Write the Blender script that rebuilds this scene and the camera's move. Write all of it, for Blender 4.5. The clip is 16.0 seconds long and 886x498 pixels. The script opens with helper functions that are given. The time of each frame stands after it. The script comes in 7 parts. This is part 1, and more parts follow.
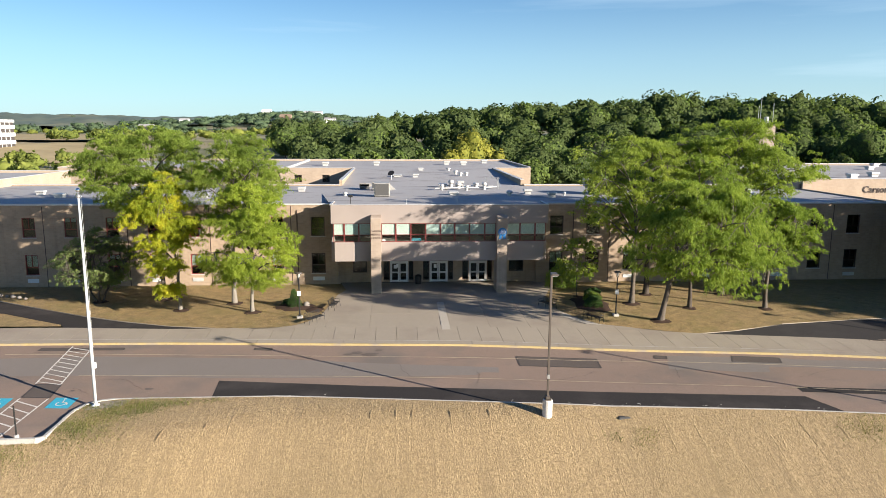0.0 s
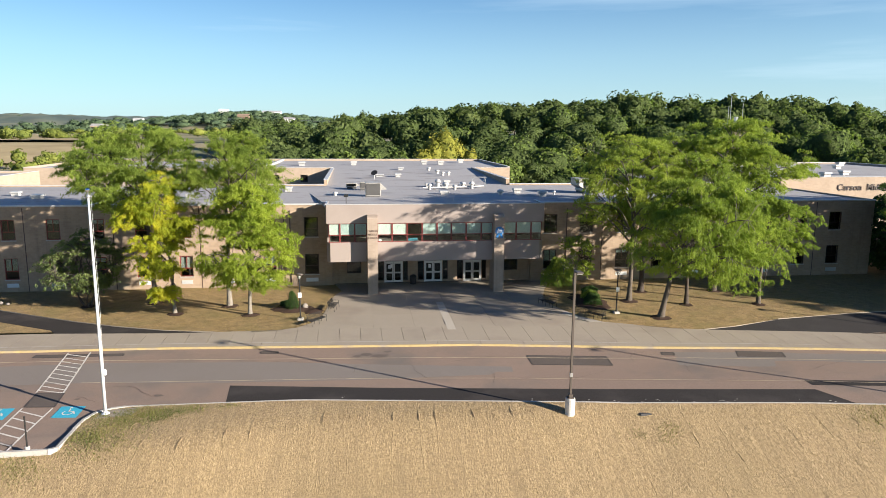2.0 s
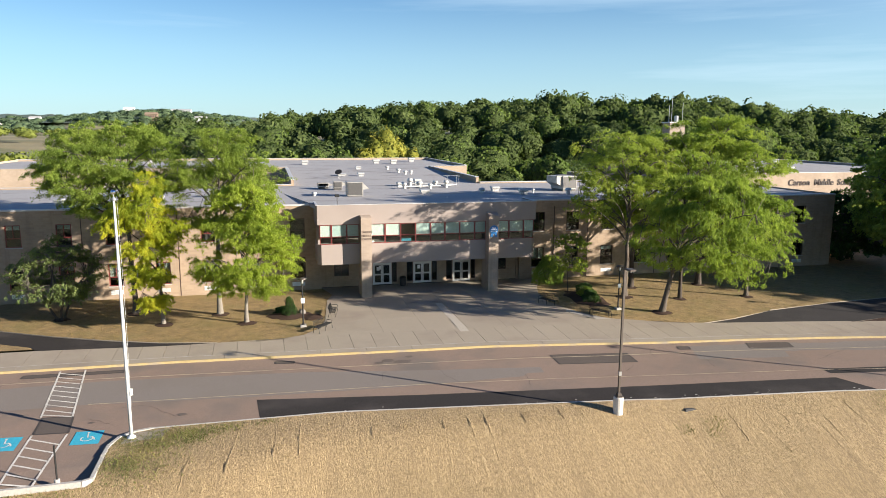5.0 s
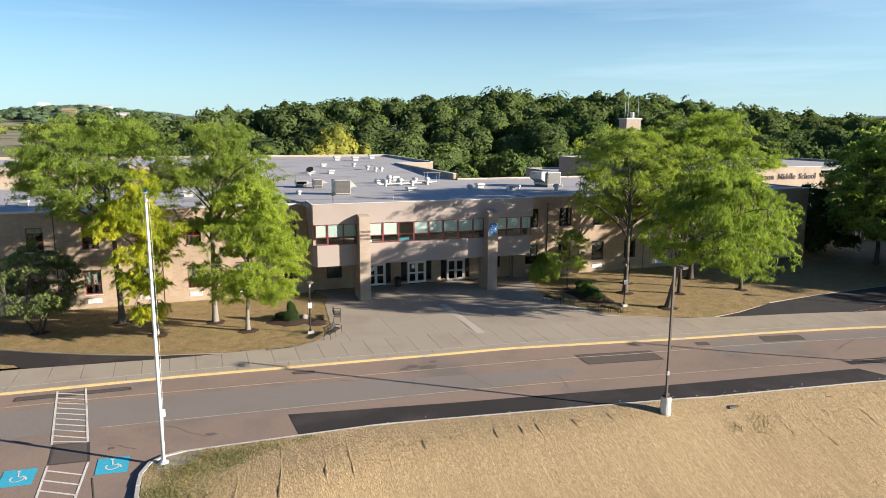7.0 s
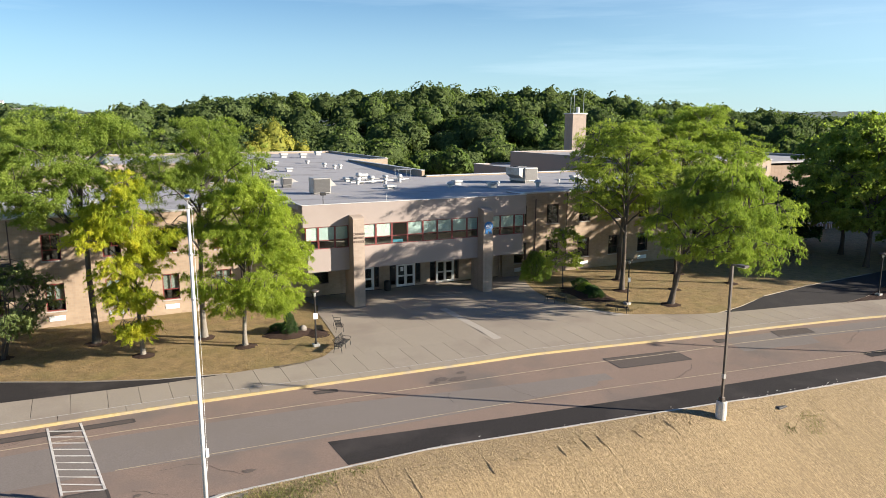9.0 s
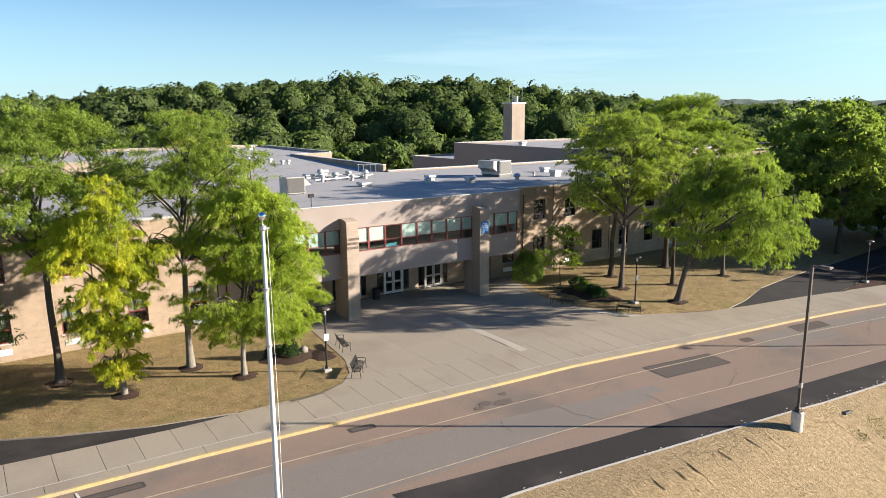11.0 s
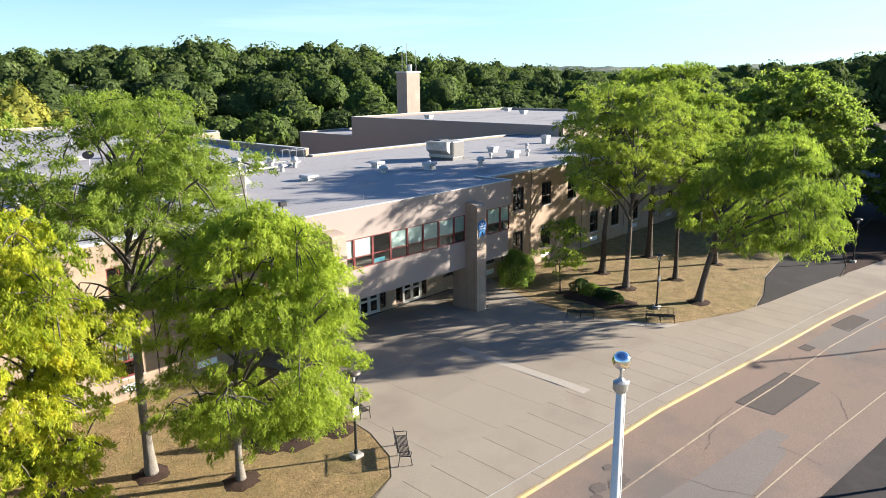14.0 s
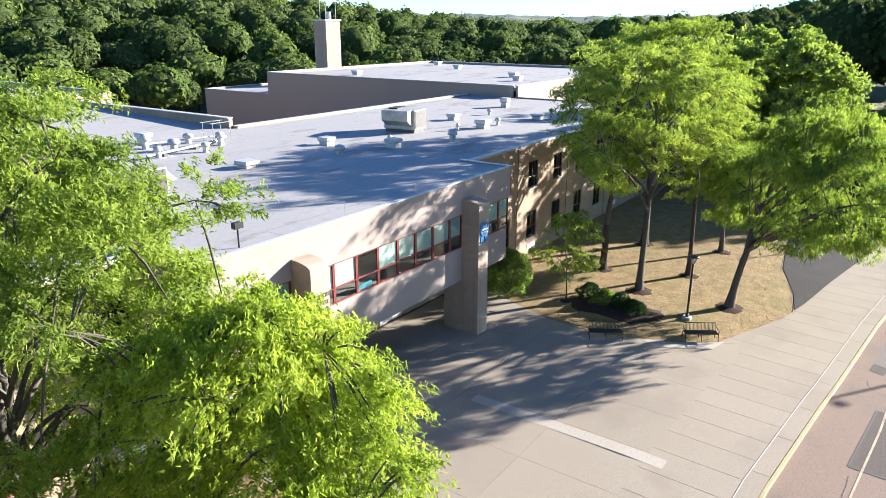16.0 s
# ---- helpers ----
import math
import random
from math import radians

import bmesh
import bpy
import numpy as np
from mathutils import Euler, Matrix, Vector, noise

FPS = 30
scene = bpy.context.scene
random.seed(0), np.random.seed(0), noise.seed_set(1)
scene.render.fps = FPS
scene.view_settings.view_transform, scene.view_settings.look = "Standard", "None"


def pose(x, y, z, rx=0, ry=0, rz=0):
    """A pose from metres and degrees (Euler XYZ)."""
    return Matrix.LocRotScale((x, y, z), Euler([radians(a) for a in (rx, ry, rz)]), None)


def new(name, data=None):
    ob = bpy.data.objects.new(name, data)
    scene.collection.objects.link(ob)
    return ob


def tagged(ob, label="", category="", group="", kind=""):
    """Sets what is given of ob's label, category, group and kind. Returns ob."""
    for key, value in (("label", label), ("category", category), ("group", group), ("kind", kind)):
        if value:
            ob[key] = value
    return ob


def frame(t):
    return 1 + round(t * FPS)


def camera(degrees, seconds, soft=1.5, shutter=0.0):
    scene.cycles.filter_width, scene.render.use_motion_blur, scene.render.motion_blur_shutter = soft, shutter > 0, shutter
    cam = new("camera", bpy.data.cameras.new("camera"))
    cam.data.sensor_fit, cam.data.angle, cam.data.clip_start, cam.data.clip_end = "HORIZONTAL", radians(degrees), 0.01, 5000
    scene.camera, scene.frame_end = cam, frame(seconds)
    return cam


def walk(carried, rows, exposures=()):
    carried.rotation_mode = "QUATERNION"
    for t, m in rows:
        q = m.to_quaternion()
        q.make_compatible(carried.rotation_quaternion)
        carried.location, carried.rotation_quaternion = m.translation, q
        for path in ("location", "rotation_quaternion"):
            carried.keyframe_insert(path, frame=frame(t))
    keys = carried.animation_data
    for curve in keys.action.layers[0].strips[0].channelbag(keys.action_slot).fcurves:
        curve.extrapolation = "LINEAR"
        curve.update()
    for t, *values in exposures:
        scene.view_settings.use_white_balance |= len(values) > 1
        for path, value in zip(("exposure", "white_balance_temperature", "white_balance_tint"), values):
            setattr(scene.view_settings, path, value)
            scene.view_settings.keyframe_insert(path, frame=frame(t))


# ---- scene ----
cam = camera(65.0, 16.0, soft=0.8)
ROWS = [
    (0.0, -1.959, -1.185, 16.277, -3.765, -9.757, -0.271),
    (0.5, -2.773, -1.049, 16.246, -4.545, -9.738, -0.284),
    (1.0, -3.650, -0.882, 16.203, -5.313, -9.729, -0.312),
    (1.5, -4.591, -0.682, 16.168, -6.208, -9.718, -0.333),
    (2.0, -5.595, -0.424, 16.127, -7.089, -9.727, -0.328),
    (2.5, -6.677, -0.134, 16.107, -8.066, -9.745, -0.356),
    (3.0, -7.816, 0.218, 16.082, -9.130, -9.742, -0.357),
    (3.5, -8.930, 0.628, 16.034, -10.210, -9.739, -0.352),
    (4.0, -10.152, 1.130, 15.999, -11.426, -9.735, -0.331),
    (6.5, -16.934, 5.081, 15.766, -18.103, -9.889, -0.328),
    (7.0, -18.319, 6.221, 15.717, -19.604, -9.967, -0.316),
    (7.5, -19.689, 7.478, 15.677, -21.212, -10.037, -0.313),
    (8.0, -21.026, 8.854, 15.652, -22.947, -10.118, -0.281),
    (8.5, -22.327, 10.399, 15.616, -24.729, -10.191, -0.242),
    (9.0, -23.575, 12.083, 15.569, -26.489, -10.276, -0.175),
    (11.5, -28.235, 22.850, 15.775, -36.380, -11.413, 0.401),
    (12.0, -28.686, 25.402, 15.847, -38.444, -11.762, 0.498),
    (12.5, -28.918, 28.081, 15.967, -40.617, -12.143, 0.587),
    (13.0, -28.920, 30.848, 16.072, -42.711, -12.638, 0.658),
    (13.5, -28.652, 33.711, 16.169, -44.919, -13.154, 0.673),
    (14.0, -28.156, 36.441, 16.265, -47.034, -13.743, 0.632),
    (14.5, -27.309, 39.383, 16.419, -49.329, -14.523, 0.557),
    (15.0, -26.152, 42.289, 16.536, -51.408, -15.425, 0.410),
    (15.5, -24.666, 45.122, 16.705, -53.286, -16.447, 0.215),
    (16.0, -22.861, 47.854, 16.872, -55.037, -17.840, -0.084),
]
walk(cam, [(t, pose(x, y, z, 90 + pitch, roll, yaw)) for t, x, y, z, yaw, pitch, roll in ROWS],
     exposures=((0, 1.02, 6330, 10), (9, 1.07, 6330, 10), (12.5, 1.25, 6300, 10), (14.5, 1.5, 6080, 10), (16, 1.76, 5880, 10)))

# ---- world, sun and exposure ----
SUN_DIR = Vector((0.835, -0.548, 0.295)).normalized()      # towards the sun
world = bpy.data.worlds.new("sky")
scene.world = world
world.use_nodes = True
wn = world.node_tree.nodes
sky = wn.new("ShaderNodeTexSky")
sky.sky_type = "NISHITA"
sky.sun_disc = False
sky.sun_elevation = math.asin(SUN_DIR.z)
sky.sun_rotation = math.atan2(SUN_DIR.x, SUN_DIR.y)
sky.altitude, sky.air_density, sky.dust_density, sky.ozone_density = 300, 1.0, 0.5, 3.0
wn["Background"].inputs["Strength"].default_value = 0.058
wl = world.node_tree.links
tone = wn.new("ShaderNodeMix")
tone.data_type, tone.blend_type = "RGBA", "MULTIPLY"
tone.inputs["Factor"].default_value = 1.0
tone.inputs["B"].default_value = (0.70, 1.09, 1.30, 1)
wl.new(sky.outputs[0], tone.inputs["A"])
# thin streaks of high cloud
where = wn.new("ShaderNodeTexCoord")
stretch = wn.new("ShaderNodeMapping")
stretch.inputs["Scale"].default_value = (1.0, 1.0, 14.0)
wl.new(where.outputs["Generated"], stretch.inputs[0])
cirrus = wn.new("ShaderNodeTexNoise")
cirrus.inputs["Scale"].default_value, cirrus.inputs["Detail"].default_value, cirrus.inputs["Roughness"].default_value = 1.6, 6.0, 0.55
wl.new(stretch.outputs[0], cirrus.inputs["Vector"])
veil = wn.new("ShaderNodeValToRGB")
veil.color_ramp.elements[0].position, veil.color_ramp.elements[1].position = 0.44, 0.74
veil.color_ramp.elements[1].color = (0.34, 0.34, 0.34, 1)
wl.new(cirrus.outputs["Fac"], veil.inputs[0])
cloud = wn.new("ShaderNodeMix")
cloud.data_type = "RGBA"
cloud.inputs["B"].default_value = (7.6, 9.4, 10.2, 1)
# thin haze, thicker towards the sun's side
side = wn.new("ShaderNodeVectorMath")
side.operation = "DOT_PRODUCT"
side.inputs[1].default_value = (SUN_DIR.x, SUN_DIR.y, 0)
wl.new(where.outputs["Generated"], side.inputs[0])
haze = wn.new("ShaderNodeMapRange")
for key, val in (("From Min", -0.45), ("From Max", 0.85), ("To Min", 0.0), ("To Max", 0.60)):
    haze.inputs[key].default_value = val
wl.new(side.outputs["Value"], haze.inputs["Value"])
# clear overhead, hazy low down
rise = wn.new("ShaderNodeSeparateXYZ")
wl.new(where.outputs["Generated"], rise.inputs[0])
clear = wn.new("ShaderNodeMapRange")
for key, val in (("From Min", 0.12), ("From Max", 0.55), ("To Min", 1.0), ("To Max", 0.05)):
    clear.inputs[key].default_value = val
wl.new(rise.outputs["Z"], clear.inputs["Value"])
thin = wn.new("ShaderNodeMath")
thin.operation = "MULTIPLY"
wl.new(haze.outputs[0], thin.inputs[0])
wl.new(clear.outputs[0], thin.inputs[1])
both = wn.new("ShaderNodeMath")
both.operation, both.use_clamp = "ADD", True
wl.new(veil.outputs[0], both.inputs[0])
wl.new(thin.outputs[0], both.inputs[1])
low = wn.new("ShaderNodeMapRange")
for key, val in (("From Min", 0.0), ("From Max", 0.24), ("To Min", 0.5), ("To Max", 0.0)):
    low.inputs[key].default_value = val
wl.new(rise.outputs["Z"], low.inputs["Value"])
most = wn.new("ShaderNodeMath")
most.operation = "MAXIMUM"
wl.new(both.outputs[0], most.inputs[0])
wl.new(low.outputs[0], most.inputs[1])
wl.new(most.outputs[0], cloud.inputs["Factor"])
wl.new(tone.outputs["Result"], cloud.inputs["A"])
# the clear sky deepens towards the zenith
deep = wn.new("ShaderNodeMapRange")
for key, val in (("From Min", 0.10), ("From Max", 0.70), ("To Min", 0.0), ("To Max", 1.0)):
    deep.inputs[key].default_value = val
wl.new(rise.outputs["Z"], deep.inputs["Value"])
zenith = wn.new("ShaderNodeMix")
zenith.data_type = "RGBA"
zenith.inputs["A"].default_value, zenith.inputs["B"].default_value = (1, 1, 1, 1), (0.26, 0.43, 0.74, 1)
wl.new(deep.outputs[0], zenith.inputs["Factor"])
dome = wn.new("ShaderNodeMix")
dome.data_type, dome.blend_type = "RGBA", "MULTIPLY"
dome.inputs["Factor"].default_value = 1.0
wl.new(cloud.outputs["Result"], dome.inputs["A"])
wl.new(zenith.outputs["Result"], dome.inputs["B"])
wl.new(dome.outputs["Result"], wn["Background"].inputs[0])

sun_data = bpy.data.lights.new("sun", "SUN")
sun_data.energy, sun_data.angle, sun_data.color = 6.9, radians(0.6), (1.0, 0.90, 0.765)
sun = new("sun", sun_data)
sun.rotation_euler = (-SUN_DIR).to_track_quat("-Z", "Y").to_euler()


# ---- materials ----
def node_material(name):
    m = bpy.data.materials.new(name)
    m.use_nodes = True
    nt = m.node_tree
    return m, nt, nt.nodes["Principled BSDF"]


def place_vector(nt, sx=1.0, sy=1.0, sz=1.0, wall=False):
    """World place as a texture vector; for walls (x + y, z)."""
    geo = nt.nodes.new("ShaderNodeNewGeometry")
    if wall:
        sep = nt.nodes.new("ShaderNodeSeparateXYZ")
        nt.links.new(geo.outputs["Position"], sep.inputs[0])
        add = nt.nodes.new("ShaderNodeMath")
        nt.links.new(sep.outputs[0], add.inputs[0])
        nt.links.new(sep.outputs[1], add.inputs[1])
        com = nt.nodes.new("ShaderNodeCombineXYZ")
        nt.links.new(add.outputs[0], com.inputs[0])
        nt.links.new(sep.outputs[2], com.inputs[1])
        src = com.outputs[0]
    else:
        src = geo.outputs["Position"]
    mp = nt.nodes.new("ShaderNodeMapping")
    mp.inputs["Scale"].default_value = (sx, sy, sz)
    nt.links.new(src, mp.inputs[0])
    return mp.outputs[0]


def noise_tex(nt, vec, scale, detail=4.0, rough=0.55):
    n = nt.nodes.new("ShaderNodeTexNoise")
    n.inputs["Scale"].default_value, n.inputs["Detail"].default_value, n.inputs["Roughness"].default_value = scale, detail, rough
    nt.links.new(vec, n.inputs["Vector"])
    return n.outputs["Fac"]


def ramp(nt, fac, stops):
    r = nt.nodes.new("ShaderNodeValToRGB")
    e = r.color_ramp.elements
    while len(e) < len(stops):
        e.new(0.5)
    for i, (p, c) in enumerate(stops):
        e[i].position = p
        e[i].color = (*c, 1) if len(c) == 3 else c
    nt.links.new(fac, r.inputs[0])
    return r.outputs[0]


def mix(nt, fac, a, b, how="MIX"):
    m = nt.nodes.new("ShaderNodeMix")
    m.data_type, m.blend_type = "RGBA", how
    for sock, v in ((m.inputs["Factor"], fac), (m.inputs["A"], a), (m.inputs["B"], b)):
        if isinstance(v, bpy.types.NodeSocket):
            nt.links.new(v, sock)
        elif isinstance(v, (int, float)):
            sock.default_value = v
        else:
            sock.default_value = (*v, 1)
    return m.outputs["Result"]


def bump(nt, bsdf, height, strength=0.3, dist=0.02):
    b = nt.nodes.new("ShaderNodeBump")
    b.inputs["Strength"].default_value, b.inputs["Distance"].default_value = strength, dist
    nt.links.new(height, b.inputs["Height"])
    nt.links.new(b.outputs[0], bsdf.inputs["Normal"])


def mottled(name, lo, hi, scale=0.6, fine=12.0, rough=0.85, relief=0.25, metal=0.0, stain=None, stain_scale=0.15, dist=0.02, wall=False, vary=0.0):
    """A surface that varies at two scales, with an optional broad stain colour."""
    m, nt, b = node_material(name)
    v = place_vector(nt, wall=wall)
    n1, n2 = noise_tex(nt, v, scale), noise_tex(nt, v, fine, 6, 0.7)
    c = mix(nt, n1, lo, hi)
    c = mix(nt, 0.55, c, ramp(nt, n2, [(0.3, [k * 0.72 for k in lo]), (0.7, [min(1, k * 1.18) for k in hi])]))
    if stain:
        s = ramp(nt, noise_tex(nt, v, stain_scale, 5, 0.6), [(0.5, (0, 0, 0)), (0.68, (1, 1, 1))])
        c = mix(nt, s, c, stain)
    if vary:
        oi = nt.nodes.new("ShaderNodeObjectInfo")
        k = ramp(nt, oi.outputs["Random"], [(0, (1 - vary,) * 3), (1, (1 + vary,) * 3)])
        c = mix(nt, 1.0, c, k, "MULTIPLY")
    nt.links.new(c, b.inputs["Base Color"])
    b.inputs["Roughness"].default_value, b.inputs["Metallic"].default_value = rough, metal
    if rough >= 0.9:
        b.inputs["Specular IOR Level"].default_value = 0.15
    if relief:
        bump(nt, b, n2, relief, dist)
    return m


def brick_material(name, a, c, mortar, w=0.40, h=0.20):
    m, nt, b = node_material(name)
    v = place_vector(nt, wall=True)
    t = nt.nodes.new("ShaderNodeTexBrick")
    nt.links.new(v, t.inputs["Vector"])
    t.inputs["Scale"].default_value = 1.0
    t.inputs["Brick Width"].default_value, t.inputs["Row Height"].default_value = w, h
    t.inputs["Mortar Size"].default_value, t.inputs["Mortar Smooth"].default_value = 0.012, 0.3
    for k, col in (("Color1", a), ("Color2", c), ("Mortar", mortar)):
        t.inputs[k].default_value = (*col, 1)
    n = noise_tex(nt, v, 0.35, 5)
    col = mix(nt, 0.35, t.outputs["Color"], ramp(nt, n, [(0.3, [k * 0.75 for k in a]), (0.7, [k * 1.2 for k in c])]))
    streak = noise_tex(nt, place_vector(nt, 1.6, 0.12, 1, wall=True), 1.0, 4)
    col = mix(nt, ramp(nt, streak, [(0.52, (0, 0, 0)), (0.8, (0.5, 0.5, 0.5))]), col, [k * 0.6 for k in a])
    nt.links.new(col, b.inputs["Base Color"])
    b.inputs["Roughness"].default_value = 0.9
    bump(nt, b, t.outputs["Fac"], -0.3, 0.01)
    return m


def plain(name, col, rough=0.5, metal=0.0, grain=0.12):
    m, nt, b = node_material(name)
    n = noise_tex(nt, place_vector(nt), 5.0, 5)
    nt.links.new(mix(nt, n, [k * (1 - grain) for k in col], [min(1, k * (1 + grain)) for k in col]), b.inputs["Base Color"])
    b.inputs["Roughness"].default_value, b.inputs["Metallic"].default_value = rough, metal
    return m


def leaf_material(name, stops, passing=0.35, gloss=0.25, scale=0.45):
    """Leaves: colour by the single leaf and by the spray, part of the light passes."""
    m, nt, b = node_material(name)
    geo = nt.nodes.new("ShaderNodeNewGeometry")
    n = noise_tex(nt, place_vector(nt), scale, 3)
    add = nt.nodes.new("ShaderNodeMath")
    add.operation = "MULTIPLY_ADD"
    nt.links.new(geo.outputs["Random Per Island"], add.inputs[0])
    add.inputs[1].default_value = 0.33
    sub = nt.nodes.new("ShaderNodeMath")
    sub.operation = "MULTIPLY_ADD"
    nt.links.new(n, sub.inputs[0])
    sub.inputs[1].default_value, sub.inputs[2].default_value = 1.5, -0.5
    nt.links.new(sub.outputs[0], add.inputs[2])
    col = ramp(nt, add.outputs[0], stops)
    oi = nt.nodes.new("ShaderNodeObjectInfo")
    col = mix(nt, 1.0, col, ramp(nt, oi.outputs["Random"], [(0, (0.9, 0.93, 0.9)), (1, (1.1, 1.05, 1.0))]), "MULTIPLY")
    nt.links.new(col, b.inputs["Base Color"])
    b.inputs["Roughness"].default_value = 0.6
    b.inputs["Specular IOR Level"].default_value = gloss
    tr = nt.nodes.new("ShaderNodeBsdfTranslucent")
    nt.links.new(mix(nt, 1.0, col, (1.12, 1.22, 0.68), "MULTIPLY"), tr.inputs["Color"])
    ms = nt.nodes.new("ShaderNodeMixShader")
    ms.inputs[0].default_value = passing
    nt.links.new(b.outputs[0], ms.inputs[1])
    nt.links.new(tr.outputs[0], ms.inputs[2])
    nt.links.new(ms.outputs[0], nt.nodes["Material Output"].inputs["Surface"])
    return m


def glass_material(name, tint=(0.86, 0.92, 0.90)):
    m, nt, b = node_material(name)
    nt.nodes.remove(b)
    tr, gl = nt.nodes.new("ShaderNodeBsdfTransparent"), nt.nodes.new("ShaderNodeBsdfGlossy")
    tr.inputs[0].default_value = (*tint, 1)
    gl.inputs["Roughness"].default_value = 0.03
    face = nt.nodes.new("ShaderNodeLayerWeight")
    face.inputs[0].default_value = 0.5
    five = nt.nodes.new("ShaderNodeMath")
    five.operation = "POWER"
    five.inputs[1].default_value = 5.0
    nt.links.new(face.outputs["Facing"], five.inputs[0])
    fr = nt.nodes.new("ShaderNodeMath")
    fr.operation = "MULTIPLY_ADD"
    fr.inputs[1].default_value, fr.inputs[2].default_value = 0.95, 0.045
    nt.links.new(five.outputs[0], fr.inputs[0])
    ms = nt.nodes.new("ShaderNodeMixShader")
    nt.links.new(fr.outputs[0], ms.inputs[0])
    nt.links.new(tr.outputs[0], ms.inputs[1])
    nt.links.new(gl.outputs[0], ms.inputs[2])
    nt.links.new(ms.outputs[0], nt.nodes["Material Output"].inputs["Surface"])
    return m


BRICK = brick_material("tan_brick", (0.280, 0.202, 0.138), (0.365, 0.270, 0.186), (0.32, 0.268, 0.208))
BRICK_DARK = brick_material("brown_brick", (0.22, 0.15, 0.10), (0.27, 0.19, 0.13), (0.24, 0.2, 0.16))
STUCCO = mottled("pinkish_stucco", (0.300, 0.250, 0.220), (0.332, 0.279, 0.247), 0.3, 45, 0.9, 0.03, stain=(0.278, 0.230, 0.202), wall=True)
PIER_BRICK = brick_material("pier_brick", (0.29, 0.225, 0.172), (0.35, 0.275, 0.212), (0.33, 0.275, 0.225))
GREY_WALL = mottled("grey_brown_wall", (0.27, 0.22, 0.185), (0.32, 0.26, 0.22), 0.3, 8, 0.9, 0.2, wall=True)
CREAM_WALL = brick_material("cream_brick", (0.335, 0.255, 0.185), (0.395, 0.305, 0.225), (0.35, 0.285, 0.22))
def membrane():
    """Pale roofing laid in broad sheets, with dirty laps and old puddle marks."""
    m, nt, b = node_material("roof_sheets")
    v = place_vector(nt)
    broad, fine = noise_tex(nt, v, 0.13, 5, 0.6), noise_tex(nt, v, 3.2, 6, 0.7)
    c = mix(nt, broad, (0.285, 0.270, 0.262), (0.365, 0.348, 0.337))
    c = mix(nt, 0.4, c, ramp(nt, fine, [(0.3, (0.25, 0.235, 0.225)), (0.7, (0.39, 0.37, 0.36))]))
    puddle = noise_tex(nt, place_vector(nt, 0.6, 1.5, 1), 0.22, 7, 0.72)
    c = mix(nt, ramp(nt, puddle, [(0.55, (0, 0, 0)), (0.62, (0.65, 0.65, 0.65)), (0.75, (0.3, 0.3, 0.3))]), c, (0.165, 0.150, 0.138))
    t = nt.nodes.new("ShaderNodeTexBrick")
    nt.links.new(v, t.inputs["Vector"])
    t.inputs["Scale"].default_value, t.inputs["Brick Width"].default_value, t.inputs["Row Height"].default_value = 1.0, 9.0, 2.4
    t.inputs["Mortar Size"].default_value, t.inputs["Mortar Smooth"].default_value = 0.035, 0.6
    lap = mix(nt, 1.0, t.outputs["Fac"], ramp(nt, noise_tex(nt, v, 0.5, 4), [(0.35, (0.1, 0.1, 0.1)), (0.65, (0.75, 0.75, 0.75))]), "MULTIPLY")
    c = mix(nt, lap, c, (0.15, 0.14, 0.13))
    nt.links.new(c, b.inputs["Base Color"])
    b.inputs["Roughness"].default_value = 0.8
    bump(nt, b, fine, 0.15, 0.02)
    return m


ROOF = membrane()
COPING = plain("metal_coping", (0.50, 0.485, 0.46), 0.5, 0.2)
CONCRETE = mottled("concrete", (0.280, 0.237, 0.184), (0.332, 0.283, 0.221), 0.25, 17, 0.9, 0.08, stain=(0.255, 0.21, 0.167), stain_scale=0.2, vary=0.03)
CONCRETE_NEW = mottled("new_concrete", (0.37, 0.33, 0.27), (0.42, 0.37, 0.31), 0.4, 9, 0.9, 0.15)
KERB = mottled("kerb_concrete", (0.37, 0.345, 0.31), (0.46, 0.43, 0.385), 0.6, 8, 0.9, 0.3)
YELLOW = mottled("yellow_paint", (0.36, 0.265, 0.115), (0.44, 0.335, 0.155), 0.9, 7, 0.8, 0.2, stain=(0.29, 0.24, 0.175), stain_scale=0.6)
WHITE_PAINT = mottled("worn_white_paint", (0.50, 0.46, 0.40), (0.66, 0.62, 0.55), 1.2, 9, 0.75, 0.1, stain=(0.36, 0.31, 0.26), stain_scale=0.9)
FADED_YELLOW = mottled("faded_yellow_line", (0.34, 0.265, 0.17), (0.45, 0.36, 0.24), 1.2, 9, 0.8, 0.1, stain=(0.25, 0.19, 0.145), stain_scale=0.9)
BLUE_PAINT = mottled("blue_paint", (0.03, 0.30, 0.42), (0.05, 0.38, 0.50), 0.9, 9, 0.7, 0.1)
ASPHALT = mottled("weathered_asphalt", (0.200, 0.145, 0.112), (0.262, 0.192, 0.150), 0.22, 14, 0.92, 0.35, stain=(0.160, 0.135, 0.115), stain_scale=0.14)
ASPHALT_GREY = mottled("grey_asphalt", (0.180, 0.155, 0.134), (0.220, 0.188, 0.163), 0.3, 14, 0.92, 0.35, stain=(0.185, 0.157, 0.133))
ASPHALT_NEW = mottled("fresh_asphalt", (0.026, 0.023, 0.022), (0.042, 0.037, 0.034), 0.3, 14, 0.9, 0.35, stain=(0.058, 0.05, 0.046), stain_scale=0.2)
PATH_ASPHALT = mottled("path_asphalt", (0.032, 0.029, 0.028), (0.050, 0.045, 0.042), 0.3, 14, 0.9, 0.35, stain=(0.06, 0.054, 0.05))
